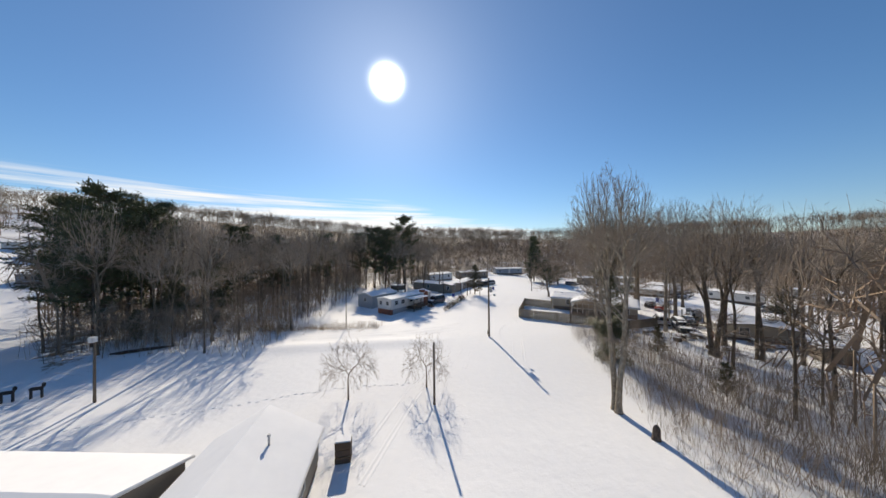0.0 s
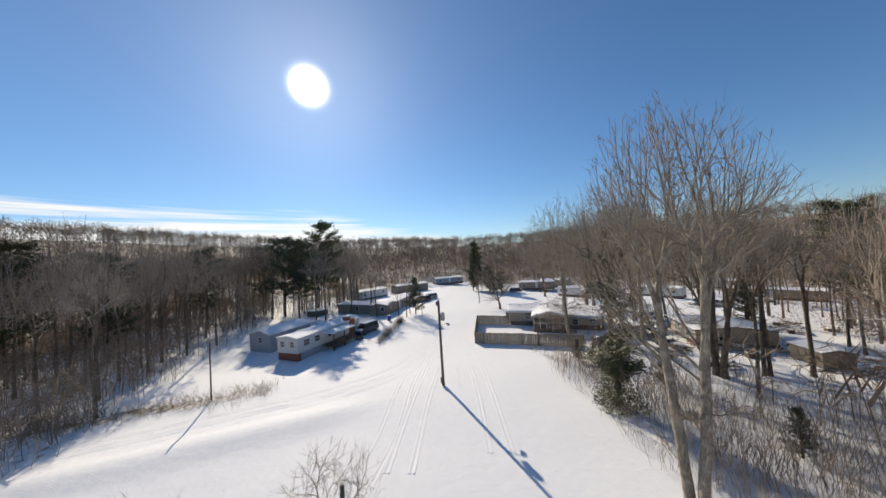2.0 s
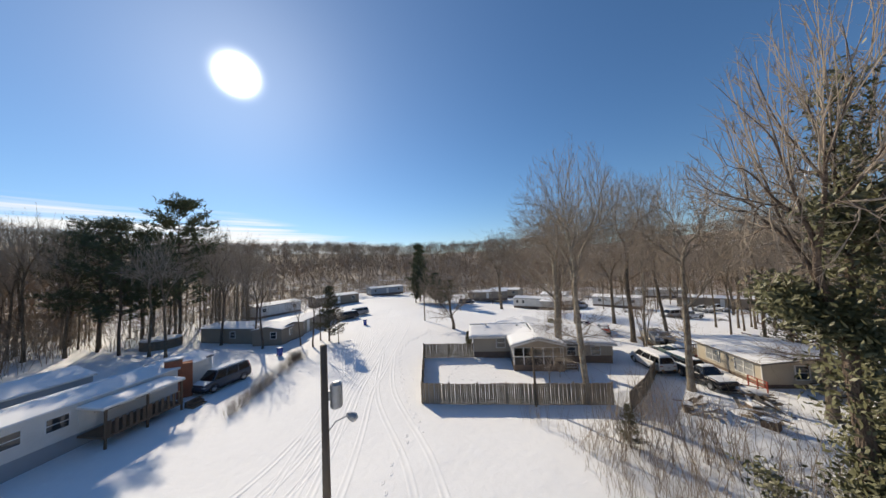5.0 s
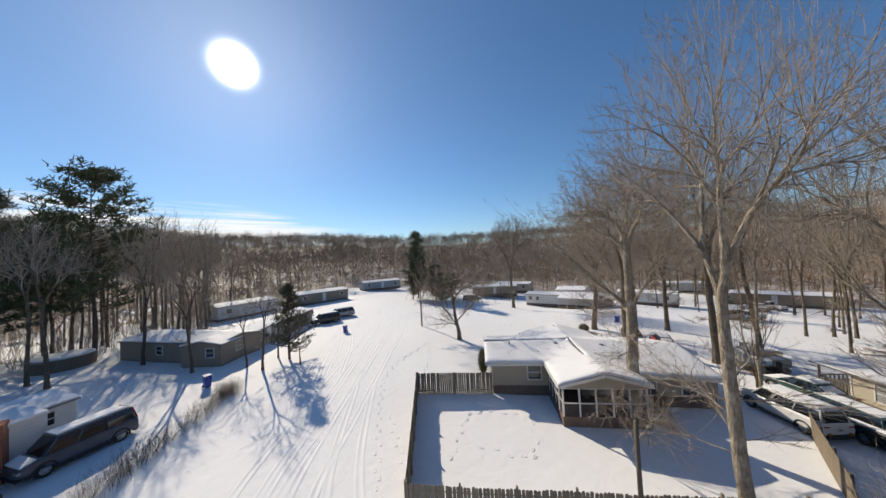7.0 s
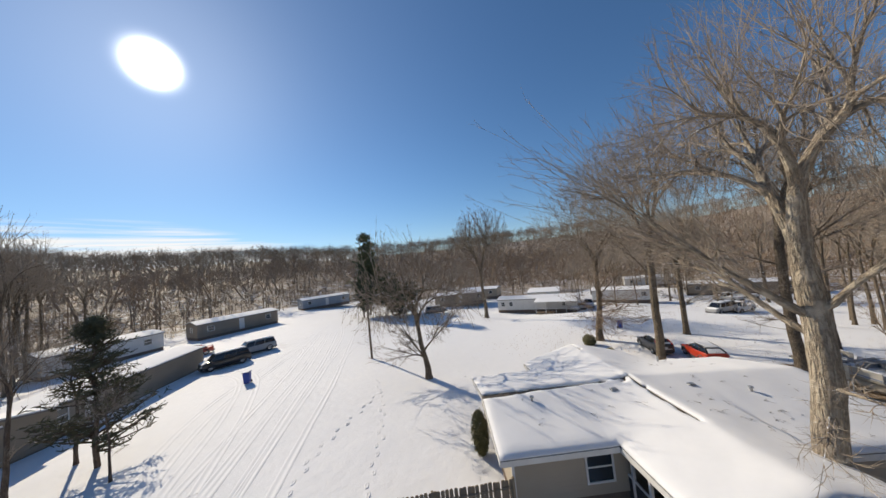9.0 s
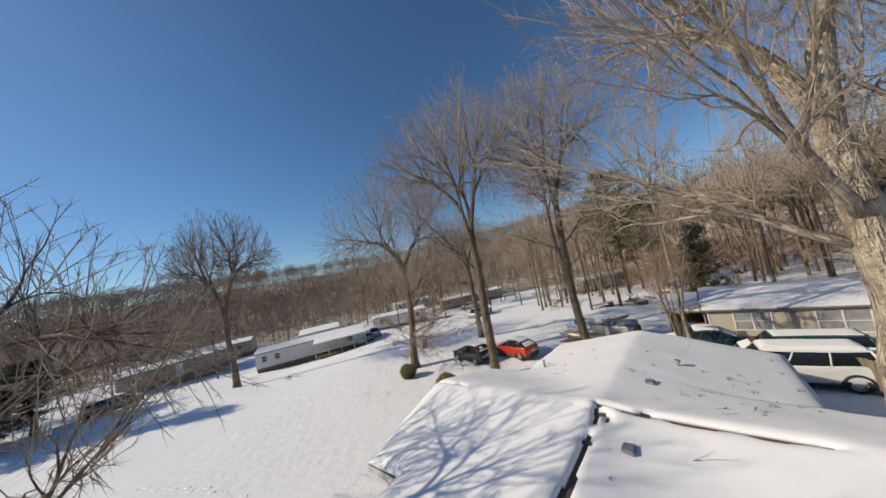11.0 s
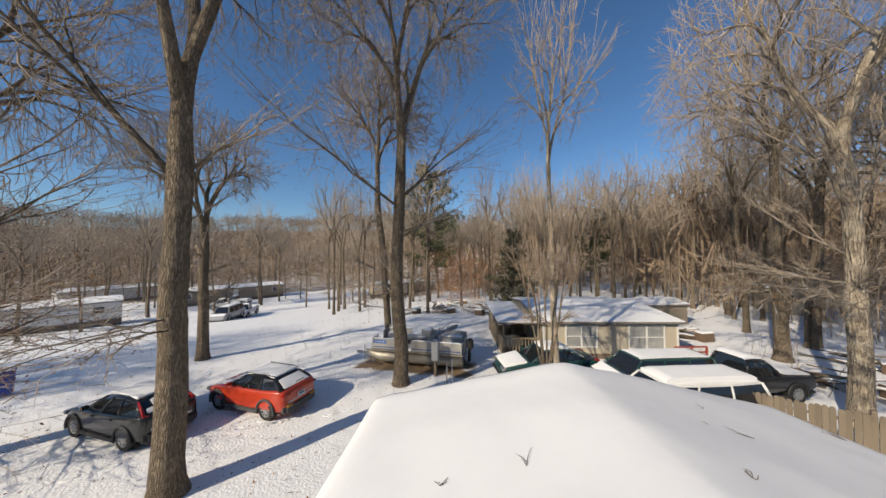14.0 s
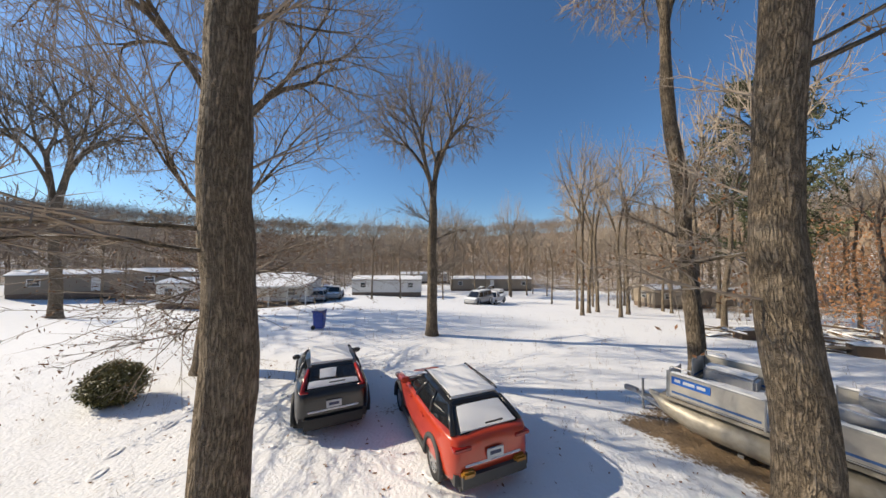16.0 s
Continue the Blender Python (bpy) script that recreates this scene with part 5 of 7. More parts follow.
bare_tree("massive pale barked tree with heavy limbs beside the house", 30.8, 52.65, M_BARK_PALE, seed=71, n=1900, knots=1, h=19, rmin=0.006, r0=0.4, fork=6.9, R=6.5, sides0=20, low_el=25,
                boughs=((6.6, 62, 7.0, 4.0, 240), (7.2, 125, 7.0, 5.5, 300), (5.2, 215, 5.0, 0.8, 60), (4.4, 180, 4.0, -0.2, 40), (7.4, 250, 6.0, 5.0, 200)))
bare_tree("bare tree standing alone on the snowy lawn", 53.4, 92.6, seed=72, n=1500, h=22, rmin=0.015, r0=0.36, fork=5.2, R=8.0, low=4)
bare_tree("tall twin-trunked bare tree at the edge of the bank", 14.5, 22.1, M_BARK_PALE, seed=83, n=1300, h=21, rmin=0.009, r0=0.25, fork=7.4, R=4.6, flare=0.03, twins=2, low=4, boughs=((8.0, 120, 4.5, 5.0, 70), (7.5, 95, 5.0, 3.0, 50), (8.8, 75, 4.5, 5.5, 60)))
bare_tree("tall bare tulip tree beside the fenced yard", 26.1, 45.8, M_BARK_PALE, seed=97, n=1800, h=21, rmin=0.006, r0=0.26, fork=5.8, R=6.5, low=6, boughs=((3.6, 35, 5.0, 0.4, 40), (4.4, 60, 5.5, 0.8, 45), (5.0, 85, 5.0, 0.2, 45), (3.0, 100, 4.0, 0.0, 30), (5.6, 10, 5.0, 1.0, 40)))
bare_tree("bare tree behind the tan board fence", 35.86, 43.2, M_BARK_PALE, seed=101, n=1500, h=20, rmin=0.007, r0=0.27, fork=6.5, R=6.0, low=5, low_el=15, boughs=((6.8, 250, 4.5, 6.0, 120), (7.0, 60, 4.5, 5.0, 120), (4.0, 90, 3.6, 0.2, 30), (4.6, 40, 3.6, 0.6, 30)))
bare_tree("tall bare tree behind the board fence", 38.5, 36.4, seed=103, n=1300, h=21, rmin=0.008, r0=0.3, fork=6, R=6, low=5, low_el=20, leaves=300, boughs=((4.2, 80, 4.0, -0.6, 60), (3.6, 30, 4.0, -0.4, 60)))
bare_tree("twin-trunked bare tree at the edge of the wood", 33.7, 33.0, seed=107, n=1500, h=19, rmin=0.008, r0=0.3, fork=4.2, R=6.5, twins=2, flare=0.1, low=6, low_el=15)
bare_tree("small forked bare tree with wide boughs on the lawn", 28.3, 72.8, M_BARK, seed=113, n=900, h=13.0, rmin=0.009, r0=0.25, fork=2.3, R=6.2, low=1, lean=(-7, 11), low_el=5, boughs=((1.7, 110, 4.6, 3.6, 130), (2.2, 300, 4.0, 4.5, 130), (1.9, 160, 4.6, 1.0, 60)))
bare_tree("small round bare tree alone in the snow", -9.3, 24.3, M_TWIG, seed=127, n=420, h=6.0, low_el=-25, r0=0.075, fork=2.0, R=2.9, group="small lawn trees", rmin=0.005)
bare_tree("small round bare tree beside a post", -2.1, 26.3, M_TWIG, seed=131, n=380, h=5.6, low_el=-25, r0=0.07, fork=1.6, R=2.6, group="small lawn trees", rmin=0.005)
clump = bare_tree("many-stemmed bare tree beside parked vehicles", 42.3, 50.3, M_BARK, M_TWIG_FAR, seed=139, n=150, h=8.4, r0=0.045, fork=2.6, R=2.2, twins=6, flare=0.16, rmin=0.0055)
slim = bare_tree("tall slim pale tree rising from a clump of stems", 42.0, 50.0, M_BARK_PALE, seed=141, n=230, h=17.5, r0=0.12, fork=6.5, R=2.9, low=8, low_el=35, zc=0.05, rmin=0.008)
yard_thorn = bare_tree("tangled bare shrub in front of the porch", 26.6, 50.2, M_TWIG, seed=143, n=300, h=4.6, r0=0.028, fork=0.9, R=2.6, twins=4, group="yard shrubs", rmin=0.004, low_el=0)
for x, y, s, a in ((28.4, 50.6, 0.6, 300),):
    copy_thing(yard_thorn, pose(x, y, gz(x, y), 0, 0, a) @ Matrix.Diagonal((s, s, s, 1)))
lane_sap = bare_tree("slim leaning bare sapling beside the lane", 6.6, 74.6, M_BARK_DARK, seed=147, n=260, h=9.5, r0=0.11, fork=3.0, R=2.8, lean=(7, -3), low=2, group="lane saplings")
for x, y, s, a in ((7.7, 77.6, 0.8, 110), (5.0, 76.2, 0.8, 200), (0.2, 77.5, 1.2, 250), (-6.0, 84.0, 1.5, 20), (63.0, 40.0, 1.2, 10), (-1.2, 80.9, 1.4, 70), (10.0, 74.0, 0.55, 140)):
    copy_thing(lane_sap, pose(x, y, gz(x, y), 0, 0, a) @ Matrix.Diagonal((s, s, s, 1)))


# ---- woods ----
def lowpoly_tree(seed, h, n, R, r=0.16, thick=1.0):
    """A far tree: a thin trunk forking into a domed crown, each branch a flat sliver."""
    rng = random.Random(seed)
    v, f = [], []
    goals = []
    for k in range(n):
        az, phi, q = rng.uniform(0, 6.283), math.asin(rng.uniform(-0.05, 1)), rng.uniform(0.3, 1.0) ** 0.4
        goals.append((math.cos(az) * math.cos(phi) * R * q, math.sin(az) * math.cos(phi) * R * q, h * (0.5 + 0.5 * math.sin(phi) * q)))
    top = Vector((rng.uniform(-0.3, 0.3), rng.uniform(-0.3, 0.3), h * 0.36))
    tube(v, f, [Vector((0, 0, -0.5)), top], [r, r * 0.75], 3)
    lines_, leaves_ = forks(rng, tuple(top), (0, 0, 1), np.array(goals), 0.03 * thick, 0.32, stride=0.5)
    for pts, rad in lines_:
        pts = [Vector(p) for p in pts]
        if len(pts) > 3:
            pts, rad = [pts[0], pts[len(pts) // 2], pts[-1]], [rad[0], rad[len(rad) // 2], rad[-1]]
        else:
            pts, rad = [pts[0], pts[-1]], [rad[0], rad[-1]]
        d = (pts[-1] - pts[0]).normalized()
        sd = d.cross(Vector((rng.gauss(0, 1), rng.gauss(0, 1), 0.2))).normalized()
        i = len(v)
        for p, w in zip(pts[:-1], rad):
            v += [p - sd * w, p + sd * w]
        v.append(pts[-1])
        if len(pts) == 3:
            f.append((i, i + 1, i + 3, i + 2))
            i += 2
        f.append((i, i + 1, i + 2))
    return v, f


def triangles(v, f):
    va = np.array([tuple(p) for p in v], dtype=np.float32)
    tr = []
    for q in f:
        for k in range(1, len(q) - 1):
            tr.append((q[0], q[k], q[k + 1]))
    return va, np.array(tr, dtype=np.int32)


def scatter(name, label, category, protos, places, material):
    """Many copies of small meshes joined into one object of stuff. places: x, y, z, turn, size, size upward."""
    rng = random.Random(9)
    vs, fs, n = [], [], 0
    for x, y, z, a, s, sz in places:
        va, fa = protos[rng.randrange(len(protos))]
        c, si = math.cos(a), math.sin(a)
        m = np.array([[c * s, si * s, 0], [-si * s, c * s, 0], [0, 0, sz]], dtype=np.float32)
        vs.append(va @ m + np.array([x, y, z], dtype=np.float32))
        fs.append(fa + n)
        n += len(va)
    va, fa = np.concatenate(vs), np.concatenate(fs)
    me = bpy.data.meshes.new(name)
    me.vertices.add(len(va))
    me.vertices.foreach_set("co", va.ravel())
    me.loops.add(fa.size)
    me.loops.foreach_set("vertex_index", fa.ravel())
    me.polygons.add(len(fa))
    me.polygons.foreach_set("loop_start", np.arange(0, fa.size, 3, dtype=np.int32))
    me.update(calc_edges=True)
    me.materials.append(material)
    ob = new(name, me)
    return tagged(ob, label, category, kind="stuff")


protos_far = [triangles(*lowpoly_tree(200 + k, 15 + 1.6 * (k % 3), 62, 4.0, 0.11, 1.6)) for k in range(6)]
protos_low = [triangles(*lowpoly_tree(220 + k, 5.5 + 1.4 * (k % 3), 34, 2.4, 0.04, 0.9)) for k in range(5)]
rng = random.Random(77)
places, under = [], []
while len(places) < 6200:
    a, r = rng.uniform(0, 6.283), math.sqrt(rng.uniform(52 ** 2, 420 ** 2))
    x, y = 20 + r * math.sin(a), 60 + r * math.cos(a)
    if (r < 74 and (x < 52 or y > 34)) or y < -60 or (r > 260 and rng.random() < 0.35) or not wooded(x, y):
        continue
    s = rng.uniform(0.75, 1.15)
    places.append((x, y, gz(x, y), rng.uniform(0, 6.28), s * rng.uniform(0.95, 1.35), s))
while len(under) < 6600:
    a, r = rng.uniform(0, 6.283), math.sqrt(rng.uniform(46 ** 2, 230 ** 2))
    x, y = 20 + r * math.sin(a), 60 + r * math.cos(a)
    if y > -40 and wooded(x, y) and (r > 62 or (x > 50 and y < 34)):
        s = rng.uniform(0.6, 1.2)
        under.append((x, y, gz(x, y), rng.uniform(0, 6.28), s * 1.3, s))
hill = random.Random(79)
k = 0
while k < 560:
    x, y = hill.uniform(27, 125), hill.uniform(-58, 36)
    if wooded(x, y) and math.hypot(x - 34, y - 44) > 22 and x + 0.74 * y < 66:
        s = hill.uniform(0.75, 1.15)
        places.append((x, y, gz(x, y), hill.uniform(0, 6.28), s, s))
        k += 1
k = 0
while k < 750:
    x, y = hill.uniform(24, 120), hill.uniform(-40, 38)
    if wooded(x, y) and math.hypot(x - 34, y - 44) > 17 and x > 26 + 0.1 * max(0, y) and x + 0.74 * y < 66:
        s = hill.uniform(0.45, 1.25)
        under.append((x, y, gz(x, y), hill.uniform(0, 6.28), s, s))
        k += 1
scatter("far_woods", "dense bare winter woods covering the low hills", "woods", protos_far, places, M_TWIG_FAR)
near_west = random.Random(78)
k = 0
while k < 620:
    x, y = near_west.uniform(-64, -24), near_west.uniform(36, 112)
    if wooded(x, y):
        s = near_west.uniform(0.5, 1.15)
        under.append((x, y, gz(x, y), near_west.uniform(0, 6.28), s, s))
        k += 1
scatter("far_undergrowth", "brown leafless saplings below the far woods", "brush", protos_low, under, M_TWIG_FAR)

# nearer woods: single trees, copied from a few
proto_mid = [bare_tree("slender bare woodland tree", x, y, M_BARK, seed=300 + i, h=h, r0=r, fork=h * 0.3, R=rc, n=380, low=3, spray=2, group="woodland trees", rmin=0.013, sides0=6, fine=False)
             for i, (x, y, h, r, rc) in enumerate(((32.2, 29.3, 17, 0.16, 4.6), (38.2, 31.6, 18.5, 0.19, 5.0), (34.8, 23.0, 18, 0.17, 4.4), (28.0, 20.5, 15, 0.13, 3.6)))]
rng = random.Random(31)
spots = []
for cx0, cy0, cx1, cy1, n, size in ((24, -14, 62, 34, 22, 0.85), (-64, 30, -26, 112, 105, 0.96), (-34, 88, -4, 120, 44, 1.05), (60, 5, 112, 55, 66, 0.95), (72, 66, 112, 92, 9, 0.8), (60, 100, 110, 135, 14, 0.7), (40, 14, 72, 34, 38, 0.95), (96, 56, 125, 100, 26, 0.95)):
    k = 0
    while k < n:
        x, y = rng.uniform(cx0, cx1), rng.uniform(cy0, cy1)
        if x < -26 and not wooded(x, y):
            continue
        if cx0 == 24 and x < 26 + 0.2 * y:
            k += 0.05
            continue
        if any(math.hypot(x - q[0], y - q[1]) < 2.0 for q in spots) or (38 < x < 55 and 32 < y < 50):
            continue
        if any(math.hypot(x - q[0], y - q[1]) < 5 for q in ((85, 86), (106, 68), (74, 98), (75, 96), (79, 66), (84, 58), (92, 36), (64, 94), (48, 30), (75, 120))):
            k += 0.2
            continue
        spots.append((x, y, size))
        k += 1
for i, (x, y, size) in enumerate(spots):
    s = rng.uniform(0.8, 1.2) * size
    copy_thing(proto_mid[i % 4], pose(x, y, gz(x, y), 0, 0, rng.uniform(0, 360)) @ Matrix.Diagonal((s, s, s * rng.uniform(0.9, 1.12), 1)))

# two of them lean over the drive beside the tan trailer wing
for i, (x, y, s) in enumerate(((-13.6, 82.6, 1.0), (-11.2, 80.6, 0.9))):
    copy_thing(proto_mid[i], pose(x, y, gz(x, y), 0, 0, 70 * i) @ Matrix.Diagonal((s, s, s, 1)))


# evergreens
def evergreen(label, x, y, seed, h, r, base, shape, material, tufts, name="pine_tree", size=0.5, trunk=0.22, group=""):
    """An evergreen: trunk, boughs and tufts of needles. shape: 'pine' keeps a flat open crown, 'cedar' a dense column."""
    rng = random.Random(seed)
    t = thing(name, pose(x, y, gz(x, y), 0, 0, seed * 37 % 360), label, "tree", group)
    v, f = [], []
    pts = [Vector((0, 0, -0.3))]
    for i in range(1, 7):
        pts.append(Vector((rng.gauss(0, 0.1), rng.gauss(0, 0.1), h * 0.97 * i / 6)))
    tube(v, f, pts, [trunk * (1.15 - 0.17 * i) for i in range(7)], 9)
    nv, nf, bv, bf = [], [], [], []
    nb = 105 if shape == "pine" else 80
    for k in range(nb):
        tt = rng.random()
        z = base + (h - base) * tt
        az = rng.uniform(0, 6.28)
        if shape == "pine":
            ln = r * rng.uniform(0.45, 1.0) * math.sqrt(max(0.06, 1 - ((tt - 0.42) / 0.62) ** 2))
            rise = rng.uniform(0.05, 0.75)
        elif shape == "clump":
            ln = r * rng.uniform(0.5, 1.0) * min(1.0, 1.9 * (1.03 - tt) ** 0.6) * (0.72 + 0.5 * noise.noise((az * 0.8, tt * 5, seed)))
            rise = rng.uniform(0.1, 0.6)
        else:
            ln = r * (1.05 - tt) ** 0.75 * rng.uniform(0.7, 1.1)
            rise = rng.uniform(0.1, 0.6)
        d = Vector((math.cos(az), math.sin(az), rise))
        b = Vector((0, 0, z - ln * 0.2))
        e = b + d * ln
        tube(bv, bf, [b, b.lerp(e, 0.5) + Vector((0, 0, -0.1)), e], [0.06, 0.04, 0.015], 4)
        for q in range(tufts):
            s0 = b.lerp(e, rng.uniform(0.35 if shape == "pine" else 0.15, 1.05)) + Vector((rng.gauss(0, 0.28), rng.gauss(0, 0.28), rng.gauss(0.08, 0.18))) * (size / 0.5)
            for w in range(4):
                dd = Vector((rng.gauss(0, 1), rng.gauss(0, 1), rng.gauss(0.5, 0.8))).normalized()
                sd = dd.orthogonal().normalized() * size * 0.09
                i = len(nv)
                ee = s0 + dd * size * rng.uniform(0.5, 1.0)
                nv += [s0 - sd, s0 + sd, ee + sd * 0.5, ee - sd * 0.5]
                nf.append((i, i + 1, i + 2, i + 3))
    raw("trunk", v, f, M_BARK_DARK, t, smooth=True)
    tagged(raw("bough", bv, bf, M_BARK_DARK, t, smooth=True), kind="stuff")
    tagged(raw("needles", nv, nf, material, t), kind="stuff")
    return t


pine = evergreen("tall dark pine with a rounded open crown", -13.0, 90.6, 5, 23.0, 6.6, 6, "pine", M_NEEDLE, 26, size=0.62, group="pines")
for x, y, s, a in ((-18, 86, 0.8, 40), (-22.5, 91, 0.85, 100), (-54, 43, 1.0, 10), (-58, 50, 1.0, 77), (-50, 38, 0.8, 150), (-62, 44, 0.95, 250), (60, 18, 0.55, 120), (-30, 100, 0.8, 60), (-36, 84, 0.75, 90), (-40, 66, 0.7, 30), (45, 128, 0.55, 10), (100, 20, 0.8, 60), (72, 39.5, 0.85, 200), (-20, 97, 0.8, 220), (-60, 57, 1.0, 130), (-52, 48, 0.9, 200), (-46, 60, 0.8, 280), (-70, 52, 1.0, 70)):
    copy_thing(pine, pose(x, y, gz(x, y), 0, 0, a) @ Matrix.Diagonal((s, s, s, 1)))
cedar = evergreen("tall dark green cedar column at the end of the lane", 39.0, 116.8, 8, 18.5, 4.6, 1.5, "clump", M_NEEDLE, 30, "cedar_tree", 0.7)
for x, y, s, sz in ((42.5, 112, 0.9, 0.5), (36.2, 113, 0.75, 0.55), (45.5, 108, 1.0, 0.38), (41, 105, 0.7, 0.32)):
    copy_thing(cedar, pose(x, y, gz(x, y), 0, 0, x * 20) @ Matrix.Diagonal((s, s, sz, 1)))
evergreen("small brownish green cedar among saplings", 8.9, 76.3, 12, 8.0, 2.7, 1.2, "cedar", M_CEDAR, 18, "cedar_tree", 0.35, 0.12)
conifer = evergreen("broad dark conifer behind the cream house", 52.9, 41.4, 15, 7.6, 2.9, 0.5, "cedar", M_CEDAR, 11, "conifer", 0.42, 0.16)
for x, y, s in ((27.0, 33.5, 0.45), (23.5, 41.0, 0.32), (26, 24, 0.4), (-46, 40, 0.6)):
    copy_thing(conifer, pose(x, y, gz(x, y), 0, 0, x * 31) @ Matrix.Diagonal((s, s, s, 1)))

# the trunk wrapped in ivy
ivy = bare_tree("bare tree wrapped in dark ivy to its upper limbs", 20.2, 32.0, M_BARK_DARK, seed=151, n=900, h=20, rmin=0.008, r0=0.24, fork=6, R=4.6, low=5, name="ivy_tree")
rng = random.Random(61)
pts = []
stems = [((0, 0, 0), (0.1, 0.0, 17.0), 0.55, 1500)]
for k in range(13):
    az, z0 = k * 2.4 + rng.uniform(-0.5, 0.5), rng.uniform(2.0, 12.5)
    ln = rng.uniform(1.6, 3.6) * (1.15 - z0 / 20)
    stems.append(((0, 0, z0), (math.cos(az) * ln, math.sin(az) * ln, z0 + ln * rng.uniform(0.3, 1.1)), 0.34, 260))
for p0, p1, wide, cnt in stems:
    p0, p1 = Vector(p0), Vector(p1)
    for i in range(cnt):
        t_ = rng.random()
        c = p0.lerp(p1, t_)
        lump = 0.45 + 1.1 * max(0.0, noise.noise(c * 0.55) + 0.35)
        pts.append(c + Vector((rng.gauss(0, 1), rng.gauss(0, 1), rng.gauss(-0.25, 0.8))) * wide * lump * (1.2 - 0.55 * t_))
for i in range(1300):
    az, q, z = rng.uniform(0, 6.283), rng.random() ** 0.5, rng.random() ** 1.5
    c = Vector((math.cos(az) * q * (2.1 - 1.3 * z), math.sin(az) * q * (2.1 - 1.3 * z), 5.5 * z))
    if noise.noise(c * 0.6 + Vector((3, 1, 2))) > -0.12:
        pts.append(c)
v, f = leaf_quads(pts, rng, 5, 0.1, 0.16)
tagged(raw("ivy", v, f, M_IVY, ivy, "dark green ivy leaves"), kind="stuff")
copy_thing(ivy, pose(-48.5, 48.5, gz(-48.5, 48.5), 0, 0, 50) @ Matrix.Diagonal((1.5, 1.5, 1.05, 1)))
copy_thing(ivy, pose(-44.5, 52.5, gz(-44.5, 52.5), 0, 0, 150) @ Matrix.Diagonal((1.4, 1.4, 0.9, 1)))


# thicket of thin stems on the bank, weeds by the lane, a hedge by the drive
def brush(seed, h, n, r, lean=0.25):
    rng = random.Random(seed)
    v, f = [], []
    for k in range(n):
        b = Vector((rng.gauss(0, r), rng.gauss(0, r), -0.1))
        d = Vector((rng.gauss(0, lean), rng.gauss(0, lean), 1)).normalized()
        ln = h * rng.uniform(0.45, 1.0)
        e = b + d * ln
        m = b.lerp(e, 0.5) + Vector((rng.gauss(0, 0.08), rng.gauss(0, 0.08), 0)) * h * 0.4
        w = 0.006 + 0.0028 * h
        tube(v, f, [b, m, e], [w, w * 0.75, 0.004], 3)
        for q in range(int(5 + h * 1.6)):
            t = rng.uniform(0.25, 1)
            s0 = m.lerp(e, (t - 0.5) * 2) if t > 0.5 else b.lerp(m, t * 2)
            dd = (d + Vector((rng.gauss(0, 0.7), rng.gauss(0, 0.7), rng.gauss(0.1, 0.4)))).normalized()
            sd = dd.orthogonal().normalized() * 0.007
            i = len(v)
            v += [s0 - sd, s0 + sd, s0 + dd * ln * rng.uniform(0.12, 0.3)]
            f.append((i, i + 1, i + 2))
    return triangles(v, f)


tall_brush = [brush(400 + k, 4.2, 5, 0.7) for k in range(5)]
rng = random.Random(91)
places = []
while len(places) < 1150:
    x, y = rng.uniform(15, 40), rng.uniform(2, 47)
    edge = 15.5 + 0.16 * max(0, y - 16) + 0.55 * max(0, 14 - y)
    if x < edge or rng.random() > 1.1 - (x - edge) / 24 or (x > 22 and y > 43) or (x > 29.5 and y > 27 and rng.random() < 0.93):
        continue
    s = rng.uniform(0.35, 1.15) * min(1, 0.45 + (x - edge) * 0.12)
    places.append((x, y, gz(x, y), rng.uniform(0, 6.28), s, s))
scatter("thicket", "tangled leafless thicket of thin stems on the bank", "brush", tall_brush, places, M_TWIG)
places = []
while len(places) < 420:
    u = rng.random()
    x = -50 + 39 * u
    y = 45.0 + 0.09 * (x + 30) + rng.gauss(0, 1.1) + (1.5 if x < -30 else 0)
    s = rng.uniform(0.12, 0.32) * (1 + 1.2 * (x < -26) * rng.random())
    places.append((x, y, gz(x, y), rng.uniform(0, 6.28), s * 2.0, s))
scatter("roadside_weeds", "brown dry weeds along the edge of the lane", "weeds", tall_brush, places, M_WEED)
places = []
while len(places) < 210:
    u = rng.random()
    x, y = 0.2 + 4.6 * u + rng.gauss(0, 0.25), 58.5 + 11.3 * u + rng.gauss(0, 0.25)
    s = rng.uniform(0.18, 0.42)
    places.append((x, y, gz(x, y), rng.uniform(0, 6.28), s, s))
for k in range(60):
    x, y = 4.7 + rng.gauss(0, 0.5), 70.1 + rng.gauss(0, 0.5)
    s = rng.uniform(0.2, 0.36)
    places.append((x, y, gz(x, y), rng.uniform(0, 6.28), s * 1.3, s))
scatter("scraggly_hedge", "scraggly leafless hedge along the drive", "hedge", tall_brush, places, M_BARK_DARK)
places = []
while len(places) < 1000:
    x, y = rng.uniform(-62, -25), rng.uniform(34, 95)
    if wooded(x, y):
        s = rng.uniform(0.5, 1.5)
        places.append((x, y, gz(x, y), rng.uniform(0, 6.28), s, s))
    if len(places) % 4 == 0:
        x, y = rng.uniform(38, 110), rng.uniform(0, 44)
        if not (38 < x < 56 and 28 < y < 50):
            s = rng.uniform(0.4, 1.2)
            places.append((x, y, gz(x, y), rng.uniform(0, 6.28), s, s))
for k in range(330):
    x, y = rng.uniform(-38, -3), rng.uniform(90, 132)
    s = rng.uniform(0.7, 1.7)
    places.append((x, y, gz(x, y), rng.uniform(0, 6.28), s, s))
scatter("undergrowth", "leafless undergrowth below the woodland trees", "brush", tall_brush, places, M_TWIG)
rng = random.Random(17)
pts = []
